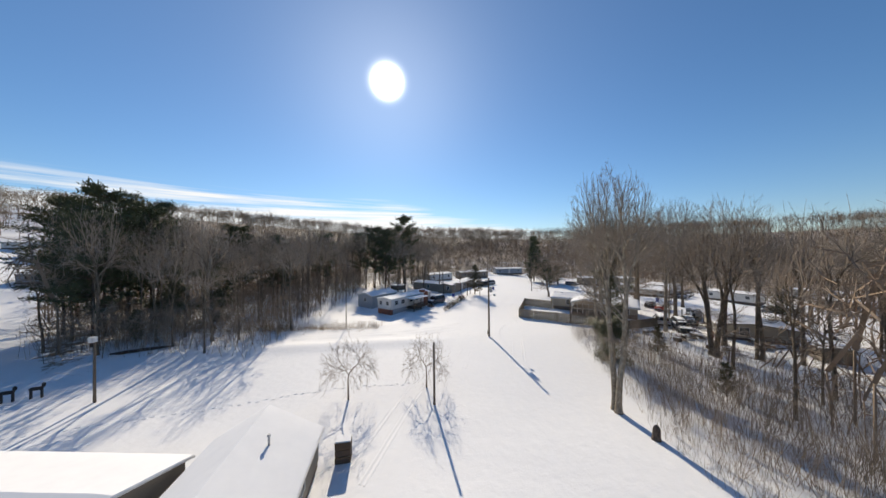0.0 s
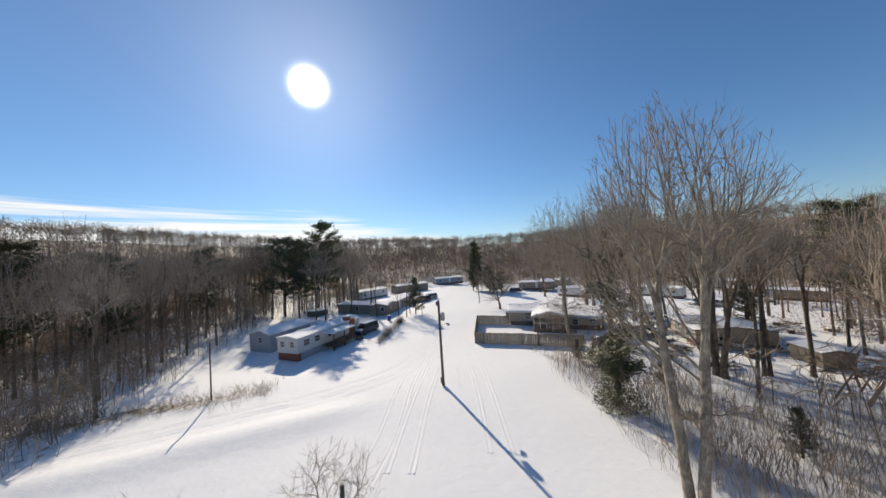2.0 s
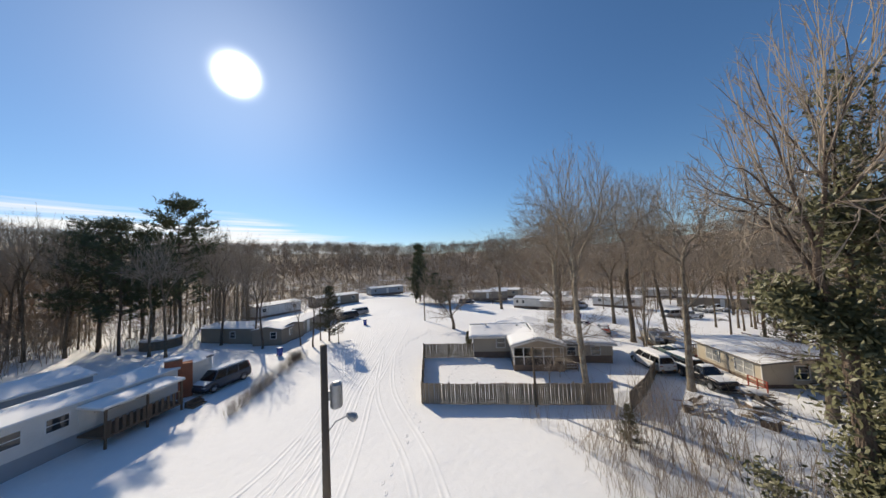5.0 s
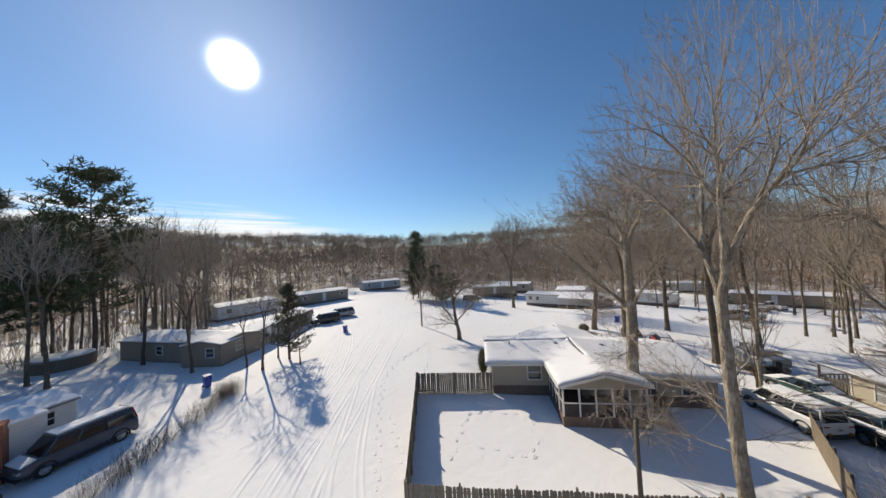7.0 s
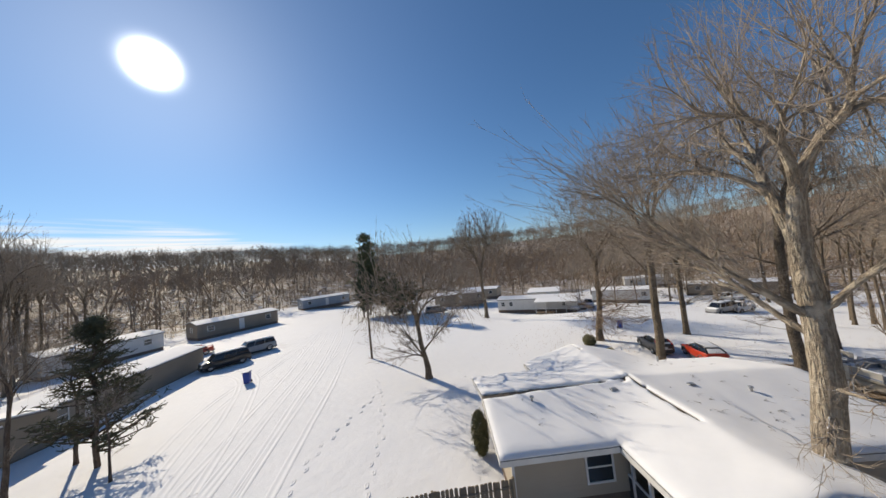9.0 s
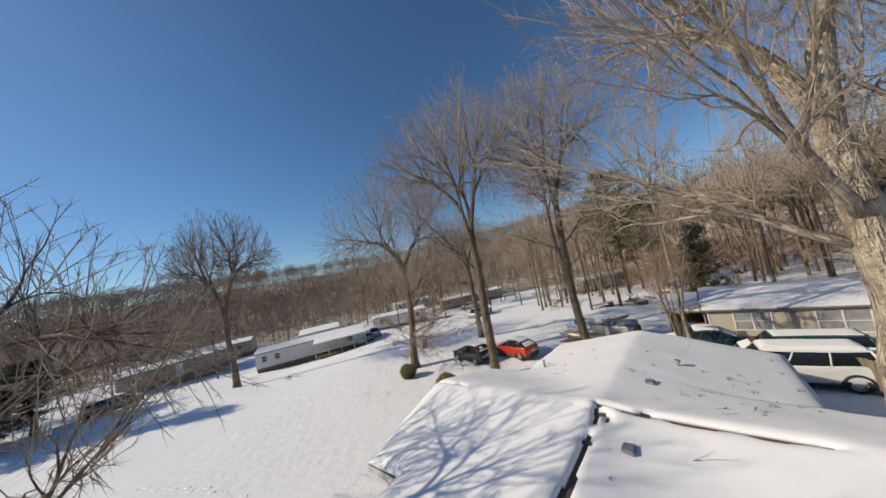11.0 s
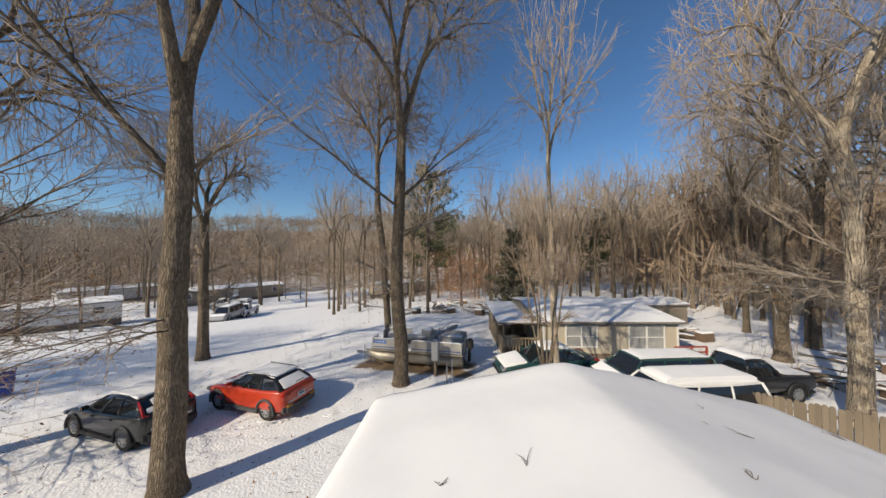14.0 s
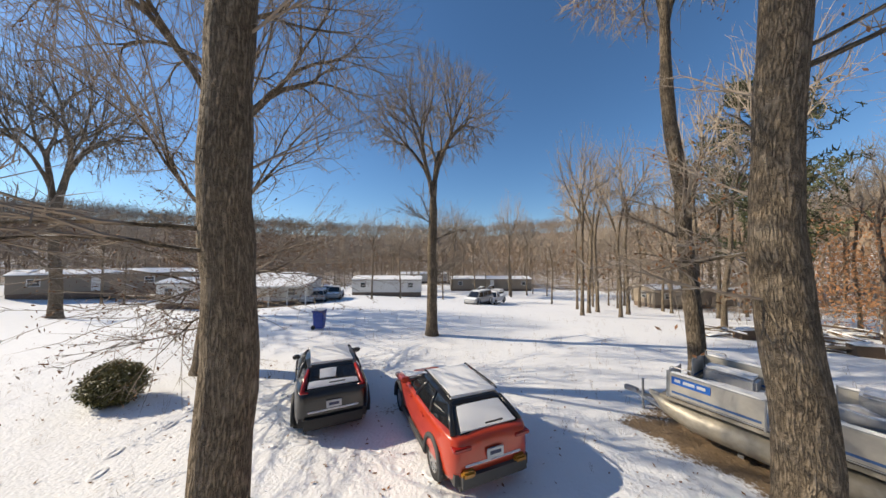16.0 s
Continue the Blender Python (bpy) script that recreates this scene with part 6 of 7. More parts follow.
for cx, cy, h, n in ((63, 40, 7, 75), (66.5, 37, 6, 50), (78, 30, 7, 60), (72, 24, 6, 40), (66, 30, 5, 40), (60, 27, 5, 30), (58, 8, 6, 50)):
    for i in range(n * 6):
        pts.append(Vector((cx + rng.gauss(0, 2.2), cy + rng.gauss(0, 2.2), gz(cx, cy) + rng.uniform(0.8, h))))
v, f = leaf_quads(pts, rng, 5, 0.09, 0.25)
tagged(raw("beech_saplings", v, f, M_RUST), "rust brown leaves still on beech saplings", "brush", kind="stuff")


def bush(label, x, y, r, h, seed):
    rng = random.Random(seed)
    t = thing("bush", pose(x, y, gz(x, y)), label, "bush", "clipped bushes")
    v, f = [], []
    for k in range(9):
        a = rng.uniform(0, 6.28)
        tube(v, f, [Vector((0, 0, -0.1)), Vector((math.cos(a) * r * 0.7, math.sin(a) * r * 0.7, h * rng.uniform(0.5, 0.9)))], [0.03, 0.008], 4)
    tagged(raw("branch", v, f, M_BARK_DARK, t), kind="stuff")
    pts = []
    for i in range(1500):
        u, a = rng.uniform(-0.95, 1), rng.uniform(0, 6.28)
        q = math.sqrt(max(0, 1 - u * u)) * rng.uniform(0.3, 1.03) ** 0.5
        bump = 1 + 0.12 * noise.noise((math.cos(a) * 2, math.sin(a) * 2, u * 2 + seed))
        pts.append(Vector((math.cos(a) * q * r * bump, math.sin(a) * q * r * bump, h * 0.5 + u * h * 0.5 * bump)))
    v, f = leaf_quads(pts, rng, 6, 0.045, 0.05)
    tagged(raw("leaves", v, f, M_BUSH, t), kind="stuff")
    return t


bush("rounded evergreen bush dusted with snow", 46.6, 68.88, 0.66, 1.05, 3)
bush("tall narrow yellow-green bush at the west corner of the house", 25.55, 63.2, 0.4, 2.1, 7)
bush("rounded evergreen bush near the house corner, dusted with snow", 43.0, 65.0, 0.72, 1.15, 4)


# dead leaves and grass tips on the yard's snow
rng = random.Random(41)
v, f = [], []
for k in range(5200):
    if k < 3600:
        x, y = rng.uniform(37, 62), rng.uniform(47, 80)
        if rng.random() > 1.25 - min(math.hypot(x - 45, y - 62), math.hypot(x - 47, y - 54), math.hypot(x - 49, y - 69)) / 9:
            continue
    else:
        x, y = rng.uniform(14, 26), rng.uniform(6, 44)
        if x < 15.5 + 0.16 * max(0, y - 16):
            continue
    s = rng.uniform(0.02, 0.05)
    a, tip = rng.uniform(0, 6.28), rng.uniform(0.0, 0.05)
    z = gz(x, y) + 0.012
    i = len(v)
    v += [(x - math.cos(a) * s, y - math.sin(a) * s, z), (x + math.sin(a) * s * 0.5, y - math.cos(a) * s * 0.5, z + tip * 0.5), (x + math.cos(a) * s, y + math.sin(a) * s, z + tip), (x - math.sin(a) * s * 0.5, y + math.cos(a) * s * 0.5, z + tip * 0.3)]
    f.append((i, i + 1, i + 2, i + 3))
tagged(raw("leaf_litter", v, f, M_DEADLEAF), "brown oak leaves scattered over the yard snow", "leaves", kind="stuff")
places = []
while len(places) < 800:
    x, y = rng.uniform(38, 64), rng.uniform(47, 78)
    if (math.hypot(x - 48.5, y - 61.5) < 4.2) or (x < 43 and y < 60 - (x - 38) * 0.6):
        continue
    s = rng.uniform(0.03, 0.085)
    places.append((x, y, gz(x, y), rng.uniform(0, 6.28), s, s * rng.uniform(0.8, 1.6)))
scatter("grass_tufts", "dry grass tips poking through the yard snow", "grass", tall_brush, places, M_WEED)


# ---- vehicles ----
def paint(name, c, rough=0.3):
    m = mat(name, c, tuple(v * 0.85 for v in c), 3, rough, 0.0, spec=0.5, grain=0.15)
    m.node_tree.nodes["Principled BSDF"].inputs["Coat Weight"].default_value = 0.6
    return m


M_RED = paint("orange_red_car_paint", (0.5, 0.05, 0.018))
M_CARBLACK = paint("black_car_paint", (0.01, 0.0105, 0.012))
M_NAVY = paint("navy_car_paint", (0.06, 0.07, 0.095))
M_SILVER = paint("silver_car_paint", (0.35, 0.36, 0.37))
M_GREEN = paint("dark_green_car_paint", (0.016, 0.055, 0.052))
M_WHITECAR = paint("white_car_paint", (0.7, 0.7, 0.69))
M_CARGLASS = glass("car_glass", (0.012, 0.014, 0.017), 0.04)
M_TAIL = mat("tail_light_red", (0.35, 0.015, 0.012), (0.22, 0.01, 0.01), 5, 0.2, 0.0, spec=0.6)
M_AMBER = mat("amber_lens", (0.4, 0.2, 0.03), (0.3, 0.14, 0.02), 5, 0.2, 0.0, spec=0.6)
M_PLATE = mat("pale_plate", (0.6, 0.63, 0.66), (0.5, 0.53, 0.56), 9, 0.5, 0.0)
M_INK = mat("dark_marks", (0.05, 0.06, 0.12), (0.04, 0.05, 0.1), 9, 0.6, 0.0)


def lathe_y(profile, n=20):
    """Turns a profile of (radius, y) about the y axis."""
    v, f = [], []
    for i in range(n):
        a = 2 * math.pi * i / n
        for r, y in profile:
            v.append(Vector((math.cos(a) * r, y, math.sin(a) * r)))
    k = len(profile)
    for i in range(n):
        j = (i + 1) % n
        for q in range(k - 1):
            f.append((i * k + q, j * k + q, j * k + q + 1, i * k + q + 1))
    return v, f


def add_wheel(parent, x, y, r, w, sgn):
    v, f = lathe_y([(r * 0.62, -w / 2), (r * 0.95, -w / 2), (r, -w * 0.32), (r, w * 0.32), (r * 0.95, w / 2), (r * 0.62, w / 2), (r * 0.62, -w / 2)], 24)
    wh = raw("wheel", [p + Vector((x, y, r)) for p in v], f, M_RUBBER, parent, smooth=False)
    v, f = [], []
    o = sgn * w * 0.36
    c = Vector((x, y + o, r))
    v0, f0 = lathe_y([(r * 0.64, -0.02), (r * 0.64, 0.03 * sgn), (r * 0.56, 0.02 * sgn), (r * 0.54, -0.04 * sgn)], 24)
    v, f = [p + c for p in v0], list(f0)
    for k in range(9):
        a = 2 * math.pi * k / 9
        d, t = Vector((math.cos(a), 0, math.sin(a))), Vector((-math.sin(a), 0, math.cos(a)))
        i = len(v)
        for rr, hw in ((0.05, 0.03), (r * 0.58, 0.022)):
            for s in (-1, 1):
                v += [c + d * rr + t * hw * s + Vector((0, sgn * 0.02, 0)), c + d * rr + t * hw * s - Vector((0, sgn * 0.02, 0))]
        f += [(i, i + 2, i + 6, i + 4), (i + 1, i + 5, i + 7, i + 3), (i, i + 4, i + 5, i + 1), (i + 2, i + 3, i + 7, i + 6)]
    i = len(v)
    for k in range(12):
        a = 2 * math.pi * k / 12
        v.append(c + Vector((math.cos(a) * 0.07, sgn * 0.025, math.sin(a) * 0.07)))
    f.append(tuple(range(i, i + 12)))
    raw("rim", v, f, M_ALLOY, wh)


def loft(sections, close=True):
    v, f = [], []
    k = len(sections[0])
    for s in sections:
        v += [Vector(p) for p in s]
    for i in range(len(sections) - 1):
        for q in range(k):
            q2 = (q + 1) % k
            f.append((i * k + q, i * k + q2, (i + 1) * k + q2, (i + 1) * k + q))
    if close:
        f.append(tuple(reversed(range(k))))
        f.append(tuple((len(sections) - 1) * k + q for q in range(k)))
    return v, f


def car(name, label, x, y, ang, body, L=4.2, W=1.8, H=1.55, style="hatch", z=None, group="", snow=0.10, cladding=None, rails=False, lights="low", wheel_r=0.34, category="car", roof_mat=None):
    """A car: lofted body, greenhouse with pillars, wheels, lamps, plate, and snow lying on it. Local x is ahead."""
    t = thing(name, pose(x, y, (gz(x, y) if z is None else z) + 0.015, 0, 0, ang), label, category, group)
    hw, h2 = W / 2, L / 2
    if style == "hatch":
        st = [(-1.0, 0.70, 0.45, 0.84), (-0.985, 0.82, 0.33, 0.99), (-0.93, 0.93, 0.26, 1.06), (-0.8, 0.985, 0.23, 1.06), (-0.62, 1.0, 0.22, 1.03), (-0.2, 1.0, 0.2, 0.99), (0.2, 1.0, 0.2, 0.96), (0.45, 1.0, 0.22, 0.95), (0.62, 0.99, 0.23, 0.92), (0.85, 0.95, 0.25, 0.82), (0.95, 0.86, 0.28, 0.72), (1.0, 0.72, 0.36, 0.6)]
        g = dict(b0=-0.93, b1=0.42, r0=-0.68, r1=0.06)
    elif style == "van":
        st = [(-1.0, 0.86, 0.45, 0.95), (-0.985, 0.95, 0.34, 1.08), (-0.95, 1.0, 0.3, 1.12), (-0.5, 1.0, 0.26, 1.1), (0.2, 1.0, 0.26, 1.08), (0.6, 1.0, 0.27, 1.06), (0.72, 0.98, 0.28, 1.02), (0.9, 0.93, 0.3, 0.9), (0.97, 0.86, 0.34, 0.78), (1.0, 0.76, 0.4, 0.64)]
        g = dict(b0=-0.975, b1=0.66, r0=-0.9, r1=0.42)
    elif style == "pickup":
        st = [(-1.0, 0.9, 0.5, 1.0), (-0.98, 0.98, 0.42, 1.04), (-0.5, 1.0, 0.38, 1.05), (0.0, 1.0, 0.36, 1.05), (0.4, 1.0, 0.36, 1.05), (0.7, 0.98, 0.38, 1.02), (0.92, 0.95, 0.4, 0.98), (0.98, 0.9, 0.44, 0.9), (1.0, 0.84, 0.5, 0.82)]
        g = dict(b0=-0.12, b1=0.42, r0=-0.06, r1=0.22)
    else:
        st = [(-1.0, 0.8, 0.42, 0.86), (-0.98, 0.93, 0.32, 0.93), (-0.7, 1.0, 0.24, 0.96), (-0.2, 1.0, 0.22, 0.95), (0.3, 1.0, 0.22, 0.92), (0.6, 0.98, 0.24, 0.87), (0.9, 0.92, 0.27, 0.74), (1.0, 0.72, 0.36, 0.6)]
        g = dict(b0=-0.74, b1=0.42, r0=-0.45, r1=0.1)
    secs = []
    for sx, sw, zl, zb in st:
        X, w = sx * h2, sw * hw
        ring = [(X, -w * 0.86, zl), (X, -w, zl + 0.12), (X, -w * 1.0, zl + (zb - zl) * 0.55), (X, -w * 0.97, zb - 0.04), (X, -w * 0.90, zb), (X, 0, zb + 0.03)]
        ring += [(p[0], -p[1], p[2]) for p in reversed(ring[:5])]
        secs.append(ring)
    v, f = loft(secs)
    shell = raw("body", v, f, body, t, smooth=True)
    sub = shell.modifiers.new("round", "SUBSURF")
    sub.levels = sub.render_levels = 2
    belt = lambda sx: np.interp(sx, [s[0] for s in st], [s[3] for s in st])
    # greenhouse
    def ring(front, rear, w0, z0, z1):
        xs_ = [rear, rear + (front - rear) * 0.02, rear + (front - rear) * 0.36, rear + (front - rear) * 0.68, front - (front - rear) * 0.03, front]
        ws = [0.74, 0.9, 1.0, 1.0, 0.94, 0.78]
        zs = np.linspace(z0, z1, 6)
        a = [Vector((X * h2, -w0 * k, zz)) for X, k, zz in zip(xs_, ws, zs)]
        return a + [Vector((p.x, -p.y, p.z)) for p in reversed(a)]
    lo = ring(g["b1"], g["b0"], hw * 0.9, belt(g["b0"]) - 0.01, belt(g["b1"]) - 0.01)
    hi = ring(g["r1"], g["r0"], hw * 0.7, H - 0.05, H - 0.06)
    if style in ("hatch", "sedan"):
        for p, dz in zip(hi, (-0.07, -0.06, 0.0, 0.0, -0.04, -0.06) + (-0.06, -0.04, 0.0, 0.0, -0.06, -0.07)):
            p.z += dz
    n = len(lo)
    mid = [a.lerp(b, 0.55) * 1.0 + Vector((0, 0.018 * (1 if a.y > 0 else -1), 0)) for a, b in zip(lo, hi)]
    v = lo + mid + hi
    f = [(i, (i + 1) % n, n + (i + 1) % n, n + i) for i in range(n)] + [(n + i, n + (i + 1) % n, 2 * n + (i + 1) % n, 2 * n + i) for i in range(n)]
    for pane_name, cols in [("windscreen", (4, 5, 6)), ("rear_window", (10, 11, 0))] + [("side_window", (c,)) for c in (1, 2, 3, 7, 8, 9)]:
        fs = [f[c + k] for c in cols for k in (0, n)]
        used = sorted({i for q in fs for i in q})
        raw(pane_name, [v[i] for i in used], [tuple(used.index(i) for i in q) for q in fs], M_CARGLASS, t, smooth=False)
    # roof panel
    top = [Vector((p.x, p.y * 1.01, p.z)) for p in hi]
    cap = [Vector((p.x * 0.96 + 0.02 * (hi[0].x + hi[5].x), p.y * 0.82, p.z + 0.05)) for p in hi]
    low = [Vector((p.x, p.y * 1.03, p.z - 0.05)) for p in hi]
    v = low + top + cap
    f = [(i, (i + 1) % n, n + (i + 1) % n, n + i) for i in range(n)] + [(n + i, n + (i + 1) % n, 2 * n + (i + 1) % n, 2 * n + i) for i in range(n)]
    for i in range(5):
        f.append((2 * n + i, 2 * n + i + 1, 2 * n + n - 2 - i, 2 * n + n - 1 - i))
    raw("roof", v, f, roof_mat or body, t, smooth=False)
    for i in (1, 2, 3, 4):
        for q in (i, n - 1 - i):
            v, f = [], []
            rr = 0.05 if i in (1, 4) else 0.035
            tube(v, f, [lo[q], mid[q], hi[q]], [rr, rr, rr * 0.9], 6)
            raw("pillar", v, f, roof_mat or body, t, smooth=True)
    # wheels, arches, bumpers
    ax = 0.62 * h2
    for sx in (-1, 1):
        for sy in (-1, 1):
            add_wheel(t, sx * ax, sy * (hw - 0.12), wheel_r, 0.22, sy)
            v, f = [], []
            pts = [Vector((sx * ax + math.cos(a) * (wheel_r + 0.055), sy * (hw - 0.005), wheel_r + math.sin(a) * (wheel_r + 0.055))) for a in np.linspace(-0.25, math.pi + 0.25, 12)]
            tube(v, f, pts, [0.05] * 12, 6)
            raw("wheel_arch", v, f, cladding or M_BLACK, t, smooth=True)
    for sy in (-1, 1):
        part("sill", box(-ax + wheel_r, sy * hw - 0.03, 0.2, ax - wheel_r, sy * hw + 0.025, 0.36, 0.02), cladding or M_BLACK, t)
    part("rear_bumper", box(-h2 - 0.07, -hw * 0.86, 0.22, -h2 + 0.3, hw * 0.86, 0.6, 0.1), cladding or M_BLACK, t)
    part("front_bumper", box(h2 - 0.25, -hw * 0.82, 0.25, h2 + 0.02, hw * 0.82, 0.44, 0.05), cladding or M_BLACK, t)
    # lamps, plate, mirrors, handles
    for sy in (-1, 1):
        if lights == "low":
            part("tail_light", box(-h2 - 0.012, sy * hw * 0.7 - 0.16, 0.86, -h2 + 0.25, sy * hw * 0.7 + 0.16, 0.93, 0.015), M_TAIL, t)
            part("fog_light", box(-h2 - 0.085, sy * hw * 0.6 - 0.12, 0.46, -h2 + 0.12, sy * hw * 0.6 + 0.12, 0.57, 0.03), M_AMBER, t)
        else:
            v, f = [], []
            a, b = lo[0 if sy < 0 else n - 1], hi[0 if sy < 0 else n - 1]
            o = Vector((-0.03, 0.1 * sy, 0))
            tube(v, f, [a + o + Vector((0, -0.18 * sy, -0.08)), a + o + Vector((0, 0, -0.02)), a.lerp(b, 0.5) + o, b + o], [0.04, 0.055, 0.05, 0.035], 6)
            raw("tail_light", v, f, M_TAIL, t, smooth=True)
        part("headlight", box(h2 - 0.2, sy * hw * 0.7 - 0.2, 0.62, h2 - 0.02, sy * hw * 0.7 + 0.2, 0.74, 0.03), M_ALLOY, t)
        mx = g["b1"] * h2 - 0.25
        part("mirror", box(mx - 0.06, sy * (hw + 0.02) - 0.1, 1.0, mx + 0.06, sy * (hw + 0.02) + 0.1, 1.13, 0.03), body, t)
        for hx in (0.12, -0.32):
            part("door_handle", box(hx * h2 - 0.09, sy * hw - 0.02, 0.84, hx * h2 + 0.09, sy * hw + 0.02, 0.875, 0.008), body, t)
    pl = part("number_plate", box(-h2 - 0.05, -0.16, 0.68, -h2 - 0.02, 0.16, 0.83, 0.004), M_PLATE, t)
    part("plate_mark", box(-h2 - 0.054, -0.11, 0.73, -h2 - 0.049, 0.11, 0.79), M_INK, pl)
    part("wiper", box(g["b0"] * h2 - 0.03, -0.25, belt(g["b0"]) + 0.1, g["b0"] * h2 - 0.01, 0.1, belt(g["b0"]) + 0.12), M_BLACK, t)
    if rails:
        for sy in (-1, 1):
            v, f = [], []
            tube(v, f, [Vector((g["r0"] * h2 * 0.95, sy * hw * 0.6, H)), Vector((g["r0"] * h2 * 0.8, sy * hw * 0.62, H + 0.025)), Vector((g["r1"] * h2, sy * hw * 0.62, H + 0.015)), Vector((g["r1"] * h2 * 1.3, sy * hw * 0.6, H - 0.04))], [0.018] * 4, 6)
            raw("roof_rail", v, f, M_BLACK, t)
    # snow on roof, bonnet and rear window
    k = 0.93
    if snow:
        ra, rb = g["r0"] * h2 * k, g["r1"] * h2 * k
        roof_slab("roof_snow", [(ra, -hw * 0.58, H - 0.06), (rb, -hw * 0.58, H - 0.05), (rb, hw * 0.58, H - 0.05), (ra, hw * 0.58, H - 0.06)], snow + 0.05, M_SNOW, t, 0.02, 0.15)
        x0, x1 = (g["b1"] + 0.06) * h2, 0.93 * h2
        z0, z1 = belt(g["b1"] + 0.06) + 0.015, belt(0.93) + 0.015
        roof_slab("bonnet_snow", [(x0, -hw * 0.84, z0), (x1, -hw * 0.78, z1), (x1, hw * 0.78, z1), (x0, hw * 0.84, z0)], snow * 0.8, M_SNOW, t, 0.02, 0.2)
        a, b = lo[0], hi[0]
        p0, p1 = a.lerp(b, 0.08), a.lerp(b, 0.9)
        o = Vector((-0.02, 0, 0.0))
        q = [p0 + o, Vector((p0.x, -p0.y, p0.z)) + o, Vector((p1.x, -p1.y, p1.z)) + o, p1 + o]
        if style in ("hatch", "sedan"):
            if lights == "low":
                roof_slab("rear_window_snow", [tuple(c) for c in q], 0.035, M_SNOW, t, 0.01, 0.15)
            else:
                q2 = [q[0].lerp(q[3], 0.0), q[1].lerp(q[2], 0.0), q[1].lerp(q[2], 0.3), q[0].lerp(q[3], 0.22)]
                roof_slab("rear_window_snow", [tuple(c) for c in q2], 0.04, M_SNOW, t, 0.02, 0.12)
                q3 = [q[0].lerp(q[1], 0.45).lerp(q[3].lerp(q[2], 0.45), 0.5), q[0].lerp(q[1], 0.8).lerp(q[3].lerp(q[2], 0.8), 0.5), q[3].lerp(q[2], 0.82), q[3].lerp(q[2], 0.4)]
                roof_slab("rear_window_snow", [tuple(c) for c in q3], 0.03, M_SNOW, t, 0.015, 0.1)
            part("bumper_snow", box(-h2 - 0.02, -hw * 0.65, 0.602, -h2 + 0.1, hw * 0.65, 0.64, 0.015), M_SNOW, t)
        if style == "pickup":
            roof_slab("bed_snow", [(-h2 * 0.96, -hw * 0.85, 0.98), (-h2 * 0.16, -hw * 0.85, 0.98), (-h2 * 0.16, hw * 0.85, 0.98), (-h2 * 0.96, hw * 0.85, 0.98)], 0.14, M_SNOW, t, 0.03, 0.3)
    return t


red = car("hatchback_car", "orange-red hatchback with black roof and snow on its windows", 48.27, 59.78, 40.5, M_RED, L=3.95, W=1.7, H=1.42, snow=0.045, rails=True, group="parked cars", roof_mat=M_CARBLACK, cladding=mat("grey_cladding", (0.07, 0.072, 0.075), None, 4, 0.7, 0.1))
black = car("hatchback_car", "black boxy hatchback with snow patches and tall red tail lights", 48.68, 63.5, 43, M_CARBLACK, L=3.98, W=1.68, H=1.46, snow=0.04, lights="tall", group="parked cars")
van = car("van", "dark navy van with a thick cap of snow on the roof", -1.75, 65.9, -131, M_NAVY, L=4.8, W=1.95, H=1.85, style="van", lights="tall", wheel_r=0.35)
car("sedan_car", "dark green sedan with thick snow on its bonnet", 44.05, 48.3, 64, M_GREEN, L=4.6, W=1.82, H=1.42, style="sedan", wheel_r=0.34, snow=0.12)
car("suv", "dark green estate car under a thin crust of snow", 40.45, 46.1, 62, M_GREEN, L=4.6, W=1.8, H=1.62, style="van", wheel_r=0.36, snow=0.06)
car("suv", "white wagon buried under thick snow", 38.9, 47.9, 62, M_WHITECAR, L=4.8, W=1.85, H=1.7, style="van", wheel_r=0.35, snow=0.16)
car("pickup_truck", "black pickup truck with snow in its bed", 38.7, 43.4, 242, M_CARBLACK, L=4.9, W=1.8, H=1.6, style="pickup", wheel_r=0.36, category="pickup truck", snow=0.1)
for nm, lab, x, y, a, m, st_, H in (("suv", "dark SUV parked on the snowy drive", 13.4, 93.6, -165, M_CARBLACK, "van", 1.7), ("suv", "silver SUV parked beside the lane", 16.3, 97.4, -165, M_SILVER, "van", 1.7),
                                   ("sedan_car", "red sedan parked among the trailers", 9.1, 103.8, -170, M_RED, "sedan", 1.45), ("sedan_car", "grey sedan dusted with snow", 7.4, 98.8, -165, M_SILVER, "sedan", 1.45),
                                   ("pickup_truck", "white pickup truck at the edge of the woods", 103.5, 66.0, 70, M_WHITECAR, "pickup", 1.75), ("pickup_truck", "grey pickup truck beside a white one", 99.5, 67.5, 70, M_SILVER, "pickup", 1.75),
                                   ("suv", "silver car beside a white trailer", 80.5, 95.5, 30, M_SILVER, "van", 1.65), ("suv", "white car parked beyond the field", 83.6, 92.5, 30, M_WHITECAR, "van", 1.65),
                                   ("suv", "blue grey car by the trees across the lawn", 49.5, 104.5, -30, M_NAVY, "van", 1.6), ("suv", "pale car beside the white mobile home", 72.5, 84.5, 30, M_SILVER, "van", 1.6)):
    car(nm, lab, x, y, a, m, L=4.7, W=1.82, H=H, style=st_)


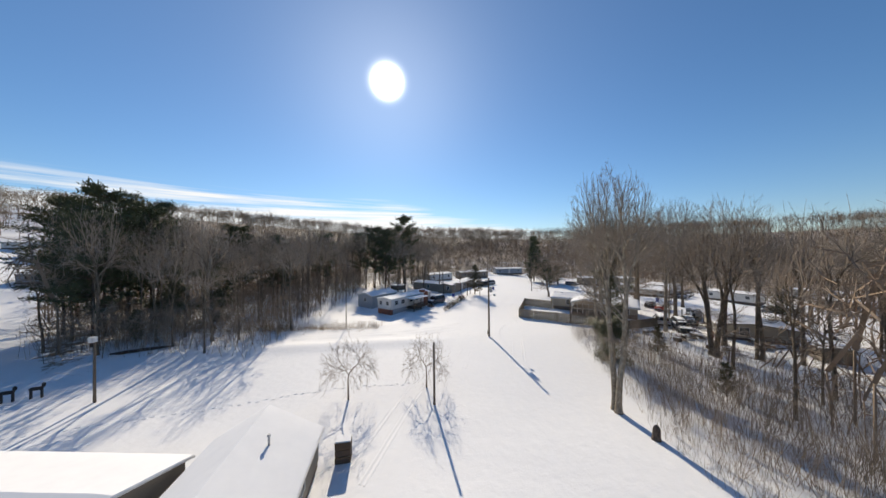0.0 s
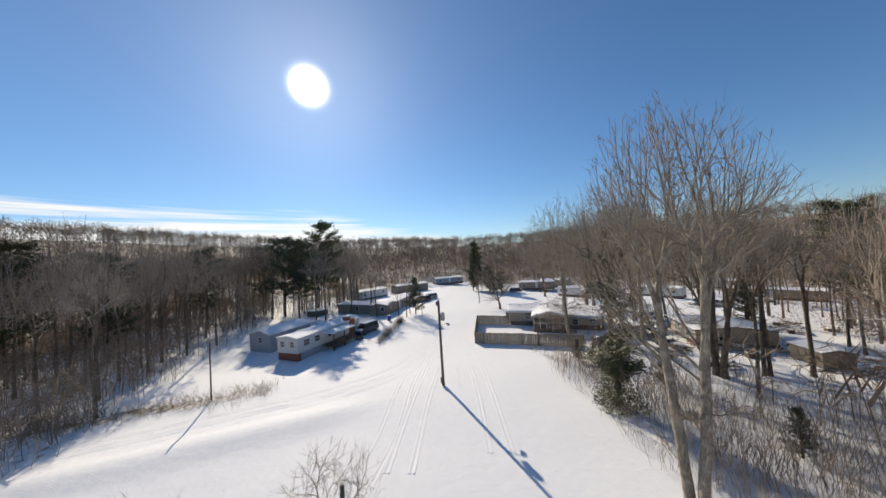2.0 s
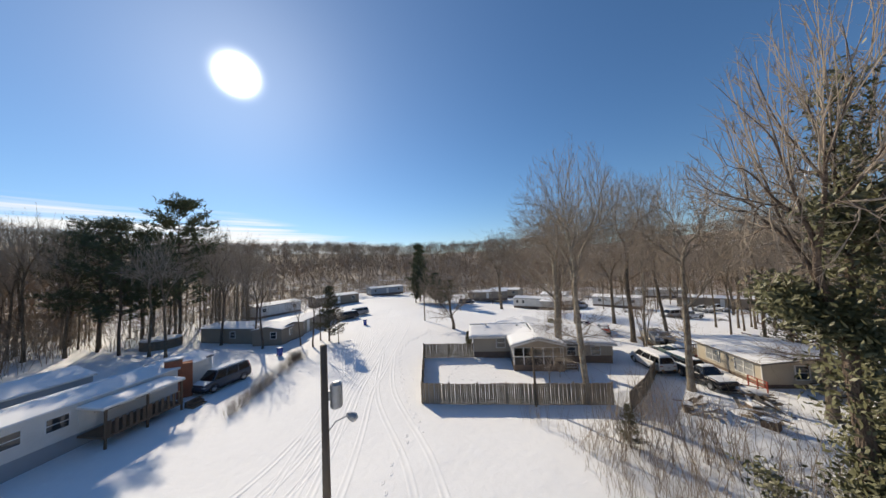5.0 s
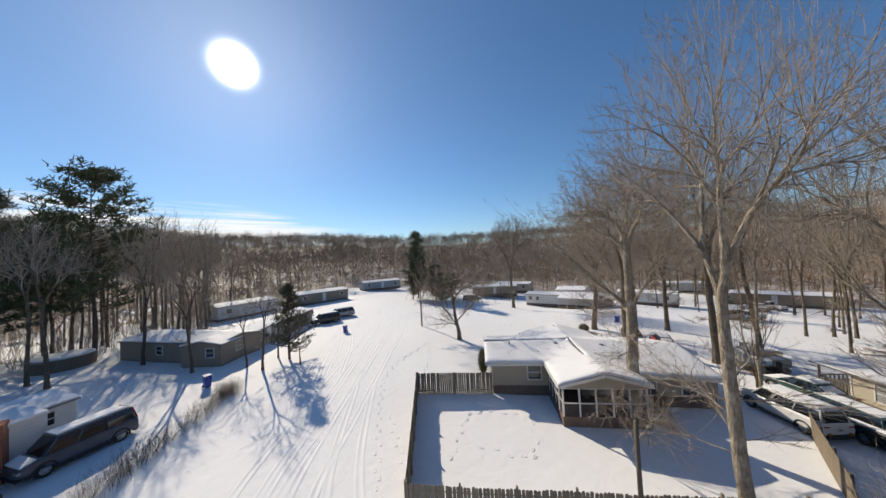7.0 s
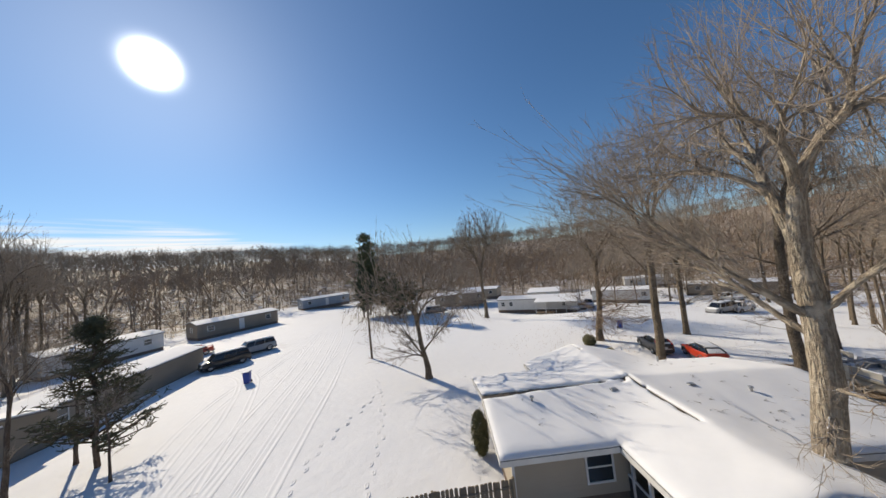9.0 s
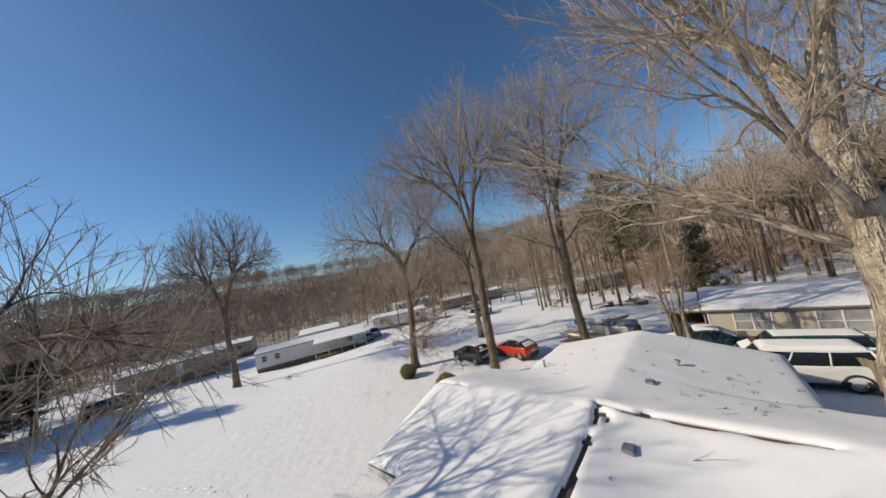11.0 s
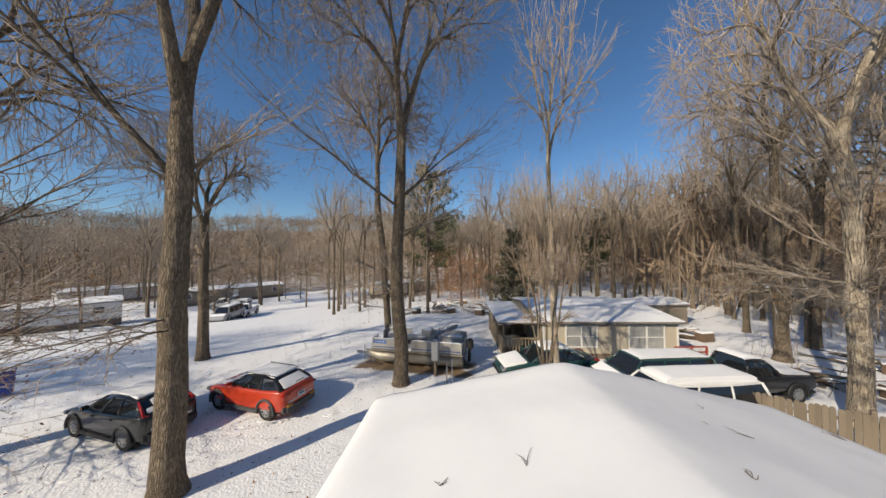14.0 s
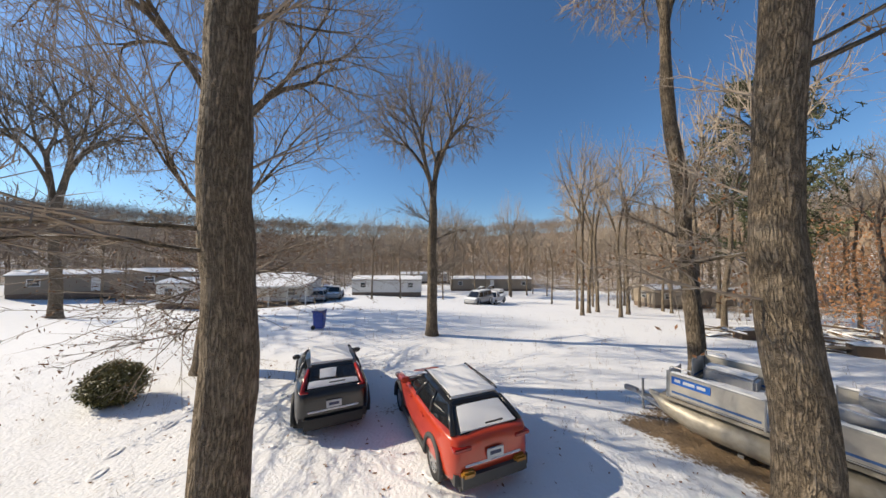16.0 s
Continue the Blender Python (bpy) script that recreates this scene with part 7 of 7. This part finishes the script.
# ---- the pontoon boat on its trailer ----
# dark blotches in the colour stand for reflections in the boat's metal
M_ALU = mat("aluminium_dark_reflections", (0.47, 0.43, 0.36), (0.25, 0.225, 0.18), 1.5, 0.45, 0.2, 12, metal=0.4, blotch=0.9)
M_PANEL = mat("boat_panel", (0.52, 0.5, 0.45), (0.34, 0.32, 0.285), 1.2, 0.5, 0.1, metal=0.2)
M_VINYL = mat("faded_vinyl", (0.4, 0.4, 0.4), (0.26, 0.26, 0.27), 2, 0.6, 0.3, snow=0.5)
M_SIGNBLUE = mat("blue_placard", (0.02, 0.13, 0.5), (0.02, 0.1, 0.4), 3, 0.4, 0.0)
M_STRIPE = mat("blue_stripe", (0.05, 0.12, 0.3), (0.04, 0.1, 0.25), 3, 0.5, 0.0)


car("sedan_car", "snow covered white car parked before the far trailers", 71.2, 84.9, 205, M_WHITECAR, L=4.5, W=1.8, H=1.45, style="sedan", snow=0.1)
car("pickup_truck", "snow covered silver pickup parked before the far trailers", 74.6, 84.0, 210, M_SILVER, L=5.2, W=1.9, H=1.75, style="pickup", wheel_r=0.37, category="pickup truck", snow=0.1)
car("suv", "dusty grey estate car parked across the field", 78.2, 64.4, 160, M_SILVER, L=4.8, W=1.85, H=1.75, style="van", wheel_r=0.36, snow=0.05)
car("pickup_truck", "white pickup truck parked across the field", 82.6, 63.0, 165, M_WHITECAR, L=5.2, W=1.9, H=1.75, style="pickup", wheel_r=0.37, category="pickup truck", snow=0.08)


def pontoon_boat():
    zb = 0.08
    t = thing("pontoon_boat", pose(48.95, 52.58, gz(48.87, 52.48) + 0.08, 0, -1.2, 49.0) @ Matrix.Diagonal((0.93, 0.96, 0.9, 1)), "old pontoon boat with grey panels, blue placard and snow on deck", "boat")
    for sy in (-1, 1):
        v, f = [], []
        tube(v, f, [Vector((-2.75, sy * 0.85, zb + 0.33)), Vector((-2.7, sy * 0.85, zb + 0.32)), Vector((1.9, sy * 0.85, zb + 0.32)), Vector((2.4, sy * 0.85, zb + 0.42)), Vector((2.85, sy * 0.85, zb + 0.62))], [0.2, 0.31, 0.31, 0.24, 0.04], 18)
        raw("pontoon", v, f, M_ALU, t, smooth=True)
        for x in (-1.8, 0.0, 1.6):
            part("pontoon_bracket", box(x - 0.12, sy * 0.85 - 0.1, zb + 0.56, x + 0.12, sy * 0.85 + 0.1, zb + 0.70), M_ALU, t)
    part("deck", box(-2.8, -1.2, zb + 0.70, 2.5, 1.2, zb + 0.78, 0.015), M_ALU, t)
    z0, z1 = zb + 0.84, zb + 1.42
    def panel(x0, y0, x1, y1):
        lx, hx, ly, hy = min(x0, x1), max(x0, x1), min(y0, y1), max(y0, y1)
        p = part("side_panel", box(lx - 0.012, ly - 0.012, z0, hx + 0.012, hy + 0.012, z1 - 0.05, 0.004), M_PANEL, t)
        part("stripe", box(lx - 0.016 if lx == hx else lx + 0.05, ly - 0.016 if ly == hy else ly + 0.05, z0 + 0.07, hx + 0.016 if lx == hx else hx - 0.05, hy + 0.016 if ly == hy else hy - 0.05, z0 + 0.12), M_STRIPE, p)
        for zz in (z0 - 0.02, z1 - 0.04):
            v, f = [], []
            tube(v, f, [Vector((x0, y0, zz)), Vector((x1, y1, zz))], [0.02, 0.02], 6)
            raw("rail", v, f, M_STEEL, t)
        for x, y in ((x0, y0), (x1, y1)):
            v, f = [], []
            tube(v, f, [Vector((x, y, zb + 0.78)), Vector((x, y, z1 + 0.0))], [0.02, 0.02], 6)
            raw("rail_post", v, f, M_STEEL, t)
    for sy in (-1, 1):
        for x0, x1 in ((-2.7, -1.2), (-1.15, 0.1), (0.75, 2.3)):
            panel(x0, sy * 1.17, x1, sy * 1.17)
    panel(2.35, -1.15, 2.35, -0.4)
    panel(2.35, 0.4, 2.35, 1.15)
    panel(-2.75, -1.15, -2.75, 0.2)
    # raised hoops at the bow
    for sy in (-1, 1):
        v, f = [], []
        tube(v, f, [Vector((2.3, sy * 1.17, z1)), Vector((2.28, sy * 1.17, z1 + 0.12)), Vector((1.9, sy * 1.17, z1 + 0.13)), Vector((1.85, sy * 1.17, z1))], [0.018] * 4, 6)
        raw("hoop", v, f, M_STEEL, t)
    sg = part("placard", box(1.55, 1.186, z1 - 0.28, 2.25, 1.196, z1 - 0.1), M_SIGNBLUE, t, "blue placard with pale marks")
    for x0, x1 in ((2.08, 2.19), (1.82, 2.03), (1.63, 1.78)):
        part("mark", box(x0, 1.196, z1 - 0.22, x1, 1.2, z1 - 0.15), M_PLATE, sg)
    # seats, console, folded top, motor
    for x0, y0, x1, y1 in ((1.2, 0.6, 2.2, 1.1), (1.2, -1.1, 2.2, -0.6), (-2.6, -1.1, -1.3, -0.55), (-2.6, 0.55, -1.6, 1.1)):
        s = part("seat", box(x0, y0, zb + 0.79, x1, y1, zb + 1.18, 0.06), M_VINYL, t)
        roof_slab("snow", [(x0 + 0.05, y0 + 0.05, zb + 1.182), (x1 - 0.05, y0 + 0.05, zb + 1.182), (x1 - 0.05, y1 - 0.05, zb + 1.182), (x0 + 0.05, y1 - 0.05, zb + 1.182)], 0.1, M_SNOW, s, 0.03, 0.2)
    part("console", box(-0.7, -1.0, zb + 0.79, -0.2, -0.3, zb + 1.6, 0.05), M_VINYL, t)
    part("backrest", box(-1.35, -1.1, zb + 1.1, -1.2, -0.55, zb + 1.6, 0.05), M_VINYL, t)
    part("backrest", box(-1.55, 0.5, zb + 1.1, -1.35, 1.1, zb + 1.65, 0.06), M_VINYL, t)
    rng = random.Random(4)
    for k in range(4):
        v, f = [], []
        pts = [Vector((-0.6 + 0.35 * i + rng.gauss(0, 0.05), 0.2 + 0.2 * k + rng.gauss(0, 0.08), zb + 1.35 + 0.12 * (k % 2) + rng.gauss(0, 0.06))) for i in range(5)]
        tube(v, f, pts, [0.08, 0.13, 0.1, 0.14, 0.06], 8)
        raw("folded_canvas", v, f, M_VINYL, t, smooth=True)
    for sy in (-1, 1):
        v, f = [], []
        tube(v, f, [Vector((-0.9, sy * 1.1, zb + 1.4)), Vector((-1.8, sy * 1.08, zb + 1.95)), Vector((-2.4, sy * 1.05, zb + 2.0))], [0.018] * 3, 6)
        raw("canopy_bow", v, f, M_STEEL, t)
    roof_slab("deck_snow", [(-2.6, -1.1, zb + 0.784), (2.2, -1.1, zb + 0.784), (2.2, 1.1, zb + 0.784), (-2.6, 1.1, zb + 0.784)], 0.12, M_SNOW, t, 0.03, 0.3)
    for k, (x0, x1) in enumerate(((-2.68, -1.25), (-1.1, 0.05), (0.8, 2.25))):
        for sy in (-1, 1):
            roof_slab("rail_snow", [(x0, sy * 1.17 - 0.035, z1 - 0.018), (x1, sy * 1.17 - 0.035, z1 - 0.018), (x1, sy * 1.17 + 0.035, z1 - 0.018), (x0, sy * 1.17 + 0.035, z1 - 0.018)], 0.045, M_SNOW, t, 0.02, 0.12)
    for k in range(3):
        v, f = [], []
        xk = -1.2 - 0.45 * k
        tube(v, f, [Vector((xk + 0.3, -1.1, zb + 1.4)), Vector((xk, -1.08, zb + 1.75 + 0.06 * k)), Vector((xk - 0.05, 0, zb + 1.82 + 0.06 * k)), Vector((xk, 1.08, zb + 1.75 + 0.06 * k)), Vector((xk + 0.3, 1.1, zb + 1.4))], [0.016] * 5, 6)
        raw("canopy_bow", v, f, M_STEEL, t)
    v, f = [], []
    tube(v, f, [Vector((-2.2 + 0.3 * i, -0.9 + 0.45 * i + rng.gauss(0, 0.06), zb + 1.72 + rng.gauss(0, 0.06))) for i in range(5)], [0.07, 0.16, 0.12, 0.17, 0.06], 9)
    raw("torn_canvas", v, f, M_VINYL, t, smooth=True)
    part("tackle_box", box(0.15, -0.2, zb + 0.9, 0.6, 0.35, zb + 1.25, 0.03), M_BLACK, t)
    m = part("outboard_motor", box(-3.25, -0.22, zb + 0.75, -2.85, 0.22, zb + 1.35, 0.09), M_BLACK, t)
    part("motor_leg", box(-3.1, -0.1, zb + 0.0, -2.92, 0.1, zb + 0.75, 0.04), M_BLACK, m)
    # trailer
    tr = thing("boat_trailer", pose(48.87, 52.48, gz(48.87, 52.48), 0, 0, 49.8), "rusty steel boat trailer under the pontoon boat", "trailer")
    for sy in (-1, 1):
        v, f = [], []
        tube(v, f, [Vector((-2.2, sy * 0.5, 0.16)), Vector((2.2, sy * 0.5, 0.16)), Vector((3.4, 0, 0.3))], [0.045] * 3, 6)
        raw("frame_rail", v, f, M_STEEL, tr)
        add_wheel(tr, -0.6, sy * 0.7, 0.26, 0.16, sy)
    for x in (-2.0, -0.6, 1.2):
        part("crossbar", box(x - 0.04, -0.9, 0.1, x + 0.04, 0.9, 0.16), M_STEEL, tr)
    part("coupler", box(3.35, -0.06, 0.26, 3.7, 0.06, 0.4, 0.02), M_STEEL, tr)
    v, f = [], []
    tube(v, f, [Vector((3.2, 0.1, -0.05)), Vector((3.2, 0.1, 0.75))], [0.03, 0.03], 8)
    raw("jack", v, f, M_STEEL, tr)


pontoon_boat()


# ---- yard things ----
def wheelie_bin(label, x, y, ang):
    t = thing("wheelie_bin", pose(x, y, gz(x, y), 0, 0, ang), label, "bin", "blue bins")
    bm = bmesh.new()
    bbox(bm, -0.27, -0.3, 0.06, 0.27, 0.3, 0.98)
    for v in bm.verts:
        k = 0.82 if v.co.z < 0.5 else 1.0
        v.co.x *= k
        v.co.y *= k
    bmesh.ops.bevel(bm, geom=list(bm.edges), offset=0.03, segments=2, affect="EDGES")
    part("bin_body", bm, M_BLUE, t)
    part("lid", box(-0.3, -0.33, 0.985, 0.3, 0.34, 1.05, 0.025), M_BLUE, t)
    part("handle", box(-0.2, 0.34, 0.9, 0.2, 0.38, 0.94, 0.01), M_BLUE, t)
    for sx in (-1, 1):
        v, f = lathe_y([(0.0, -0.03), (0.12, -0.03), (0.12, 0.03), (0.0, 0.03)], 14)
        raw("bin_wheel", [Vector((sx * 0.25 + p.y, 0.25 + p.x, 0.12 + p.z)) for p in v], f, M_RUBBER, t)
    part("snow", box(-0.27, -0.3, 1.052, 0.27, 0.3, 1.1, 0.02), M_SNOW, t)
    return t


wheelie_bin("blue plastic wheelie bin standing in the snow", 54.9, 69.3, 20)
wheelie_bin("blue plastic wheelie bin beside the drive", 2.7, 72.6, 30)
wheelie_bin("blue plastic wheelie bin at the edge of the lane", 15.6, 84.3, -20)

mp_ = thing("meter_pedestal", pose(46.8, 52.7, gz(46.8, 52.7), 0, 0, 40), "grey electric meter box on a post beside the boat", "meter box")
part("post", box(-0.06, -0.06, -0.3, 0.06, 0.06, 1.25, 0.01), M_POLE, mp_)
part("meter_box", box(-0.17, -0.1, 0.75, 0.17, 0.1, 1.65, 0.02), M_STEEL, mp_)
part("meter_dial", box(-0.09, -0.14, 1.3, 0.09, -0.1, 1.5, 0.03), M_GLASS, mp_)
for dx, h in ((-1.0, 1.1), (-0.75, 0.9)):
    v, f = [], []
    tube(v, f, [Vector((dx, 0.5, -0.2)), Vector((dx, 0.5, h))], [0.03, 0.03], 8)
    raw("pipe_post", v, f, M_STEEL, mp_)

# stump, wooden hut, play frame, mulch, mailbox and scrap
st_ = thing("tree_stump", pose(15.1, 18.5, gz(15.1, 18.5)), "broken grey tree stump at the foot of the bank", "stump")
v, f = [], []
tube(v, f, [Vector((0, 0, -0.2)), Vector((0.02, 0, 0.3)), Vector((0.08, 0.03, 0.75)), Vector((0.05, 0, 1.0))], [0.36, 0.27, 0.25, 0.12], 11)
raw("stump_wood", v, f, M_BARK_DARK, st_)
hut = thing("garden_hut", pose(-14.4, 88.5, gz(-14.4, 88.5)), "round wooden pool deck with snow on top", "hut")
v, f = [], []
tube(v, f, [Vector((0, 0, -0.3)), Vector((0, 0, 1.3))], [2.4, 2.4], 22)
raw("wall", v, f, M_FENCE_TAN, hut)
v, f = [], []
tube(v, f, [Vector((0, 0, 1.302)), Vector((0, 0, 1.42)), Vector((0, 0, 1.5))], [2.35, 2.3, 1.6], 22)
raw("snow", v, f, M_SNOW, hut, smooth=True)
pf = thing("play_frame", pose(-40.3, 24.9, gz(-40.3, 24.9), 0, 0, 25), "small black rocking frame standing in shaded snow", "play frame")
for dx in (-0.9, 0.9):
    part("seat", box(dx - 0.45, -0.16, 0.75, dx + 0.45, 0.16, 1.05, 0.08), M_BLACK, pf)
    part("head", box(dx + 0.35, -0.1, 1.0, dx + 0.6, 0.1, 1.4, 0.06), M_BLACK, pf)
    for lx in (-0.35, 0.35):
        part("leg", box(dx + lx - 0.05, -0.12, -0.2, dx + lx + 0.05, 0.12, 0.78, 0.02), M_BLACK, pf)
mu = thing("bare_earth", pose(-41.2, 36.6, gz(-41.2, 36.6) + 0.02, 0, 0, 28), "oval patch of bare brown earth without snow", "earth")
v = [Vector((math.cos(a) * 3.2 * (1 + 0.12 * math.sin(3 * a)), math.sin(a) * 0.9, 0.0)) for a in np.linspace(0, 6.283, 28)[:-1]]
lo_ = [Vector((p.x * 1.05, p.y * 1.05, -0.25)) for p in v]
n = len(v)
up_ = [Vector((p.x * 0.7, p.y * 0.6, 0.12)) for p in v]
raw("earth", lo_ + v + up_, [(i, (i + 1) % n, n + (i + 1) % n, n + i) for i in range(n)] + [(n + i, n + (i + 1) % n, 2 * n + (i + 1) % n, 2 * n + i) for i in range(n)] + [tuple(2 * n + i for i in range(n))], M_MULCH, mu)
rng = random.Random(6)
for px, py, nn in ((44.5, 37.6, 16), (38.4, 40.5, 12), (47.5, 34.5, 12)):
    wp = thing("scrap_pile", pose(px, py, gz(px, py), 0, 0, rng.uniform(0, 90)), "jumbled pile of boards and branches half under snow", "scrap pile")
    for k in range(nn):
        b = part("board", box(-1.1, -0.08, 0, 1.1, 0.08, 0.035), M_DARKWOOD if k % 3 else M_FENCE_TAN, wp)
        b.matrix_local = pose(rng.gauss(0, 0.6), rng.gauss(0, 0.5), 0.05 + 0.05 * k, rng.uniform(-12, 12), rng.uniform(-14, 14), rng.uniform(0, 180))
    roof_slab("snow", [(-0.9, -0.6, 0.35), (0.9, -0.6, 0.35), (0.7, 0.6, 0.45), (-0.7, 0.6, 0.4)], 0.3, M_SNOW, wp, 0.1, 0.3)


# ---- tracks in the snow ----
def smooth_line(pts, step=0.5):
    out = []
    P = [Vector((p[0], p[1], 0)) for p in pts]
    P = [P[0] * 2 - P[1]] + P + [P[-1] * 2 - P[-2]]
    for i in range(1, len(P) - 2):
        n = max(2, int((P[i + 1] - P[i]).length / step))
        for k in range(n):
            t = k / n
            a, b, c, d = P[i - 1], P[i], P[i + 1], P[i + 2]
            out.append(0.5 * ((2 * b) + (c - a) * t + (2 * a - 5 * b + 4 * c - d) * t * t + (3 * b - a - 3 * c + d) * t ** 3))
    out.append(P[-2])
    return out


def rut(v, f, line, off, rng, hgt=0.045):
    prof = ((-0.26, -0.03), (-0.16, 1.0), (-0.1, 0.12), (0.1, 0.12), (0.16, 1.0), (0.26, -0.03))
    k0 = len(v)
    for i, p in enumerate(line):
        d = (line[min(i + 1, len(line) - 1)] - line[max(i - 1, 0)]).normalized()
        s = Vector((-d.y, d.x, 0))
        w = off + 0.05 * math.sin(i * 0.13 + off)
        hh = hgt * (0.6 + 0.6 * noise.noise((p.x * 0.5, p.y * 0.5, off)))
        for o, h in prof:
            q = p + s * (w + o)
            v.append(Vector((q.x, q.y, gz(q.x, q.y) + 0.006 + max(h * hh, -0.03 if h < 0 else 0.004))))
    m = len(prof)
    for i in range(len(line) - 1):
        for q in range(m - 1):
            a = k0 + i * m + q
            f.append((a, a + 1, a + m + 1, a + m))


rng = random.Random(12)
v, f = [], []
lane = ((1.2, 30.5), (4.3, 39.5), (8.2, 50), (10.6, 57), (13.4, 62.5), (18, 72), (21.4, 79), (25.8, 90), (29.2, 100), (34, 120), (40, 150))
lane_w = ((-50, 36.0), (-36, 38.6), (-27, 40.2), (-14, 41.9), (-5, 43.6), (2, 47), (6.5, 53), (9.2, 60), (15.5, 74), (20.5, 86), (25.5, 100))
for pts, offs in ((lane, (-0.8, 0.8)), (lane_w, (-0.8, 0.8, -2.0, -0.5)), (((-5.4, 14.9), (-2.6, 25.6), (1.2, 34), (3.8, 42.4), (8, 54)), (0.0, 1.5)), (((9, 30), (11, 38), (12.6, 46), (13.2, 56), (16, 66)), (0.0, 1.5)),
                  (((13.0, 70), (15, 78), (15.5, 86), (13, 92)), (-0.7, 0.7)), (((22.5, 82), (26, 88), (31, 91), (37, 92)), (-0.7, 0.7)), (((20, 86), (22, 93), (19, 99), (15, 100)), (-0.7, 0.7)), (((10, 62), (11, 70), (13, 79), (17, 87), (22, 96), (27, 108)), (-0.6, 0.6)),
                  (((60, 92), (57, 88), (58, 82), (63, 80), (72, 80)), (-0.7, 0.7))):
    line = smooth_line(pts)
    for o in offs:
        rut(v, f, line, o, rng)
tagged(raw("tyre_tracks", v, f, M_SNOW, smooth=True), "tyre tracks pressed into the snow of the lane", "tracks", kind="stuff")

v, f = [], []
for pts in (((13.2, 49), (13.9, 55), (15.6, 62), (18, 68), (24, 73)), ((20, 64.5), (23, 70), (25, 76), (28, 82)), ((-40, 18), (-25, 22), (-12, 26), (-4, 27)), ((30, 68), (32, 75), (33, 82)), ((33.5, 70), (35, 77), (35, 84)), ((16, 60.5), (15.6, 55), (17, 52)),
            ((41.5, 63), (43.2, 64.5), (45.5, 66), (47, 66.4)), ((46, 57), (47, 61), (46.4, 64)), ((20, 55), (22, 53), (24, 56), (21, 58), (18, 55)), ((8.2, 40), (9.5, 45), (12.2, 49))):
    line = smooth_line(pts, 0.62)
    for i, p in enumerate(line):
        d = (line[min(i + 1, len(line) - 1)] - line[max(i - 1, 0)]).normalized()
        s = Vector((-d.y, d.x, 0))
        c = p + s * (0.11 if i % 2 else -0.11) + Vector((rng.gauss(0, 0.04), rng.gauss(0, 0.04), 0))
        k0 = len(v)
        for ring_, hh in ((1.5, -0.01), (1.05, 0.028), (0.7, 0.004)):
            for q in range(8):
                a = q * math.pi / 4
                w = c + d * math.cos(a) * 0.15 * ring_ + s * math.sin(a) * 0.075 * ring_
                v.append(Vector((w.x, w.y, gz(w.x, w.y) + 0.006 + hh)))
        for r_ in range(2):
            for q in range(8):
                q2 = (q + 1) % 8
                f.append((k0 + r_ * 8 + q, k0 + r_ * 8 + q2, k0 + r_ * 8 + 8 + q2, k0 + r_ * 8 + 8 + q))
        f.append(tuple(k0 + 16 + q for q in range(8)))
tagged(raw("footprints", v, f, M_SNOW, smooth=True), "lines of footprints trodden into the snow", "footprints", kind="stuff")

# fences of the yard and behind the house
fence("weathered grey picket fence round the snowy yard", [(24.0, 59.6), (18.7, 62.4), (14.6, 52.6), (22.5, 47.6), (27.5, 44.6)], 1.75, 0.14, 0.014, M_FENCE, seed=3)
fence("tan board fence behind the house", [(37.6, 46.8), (31.3, 44.4), (27.6, 43.4)], 1.5, 0.12, 0.005, M_FENCE_TAN, seed=5)
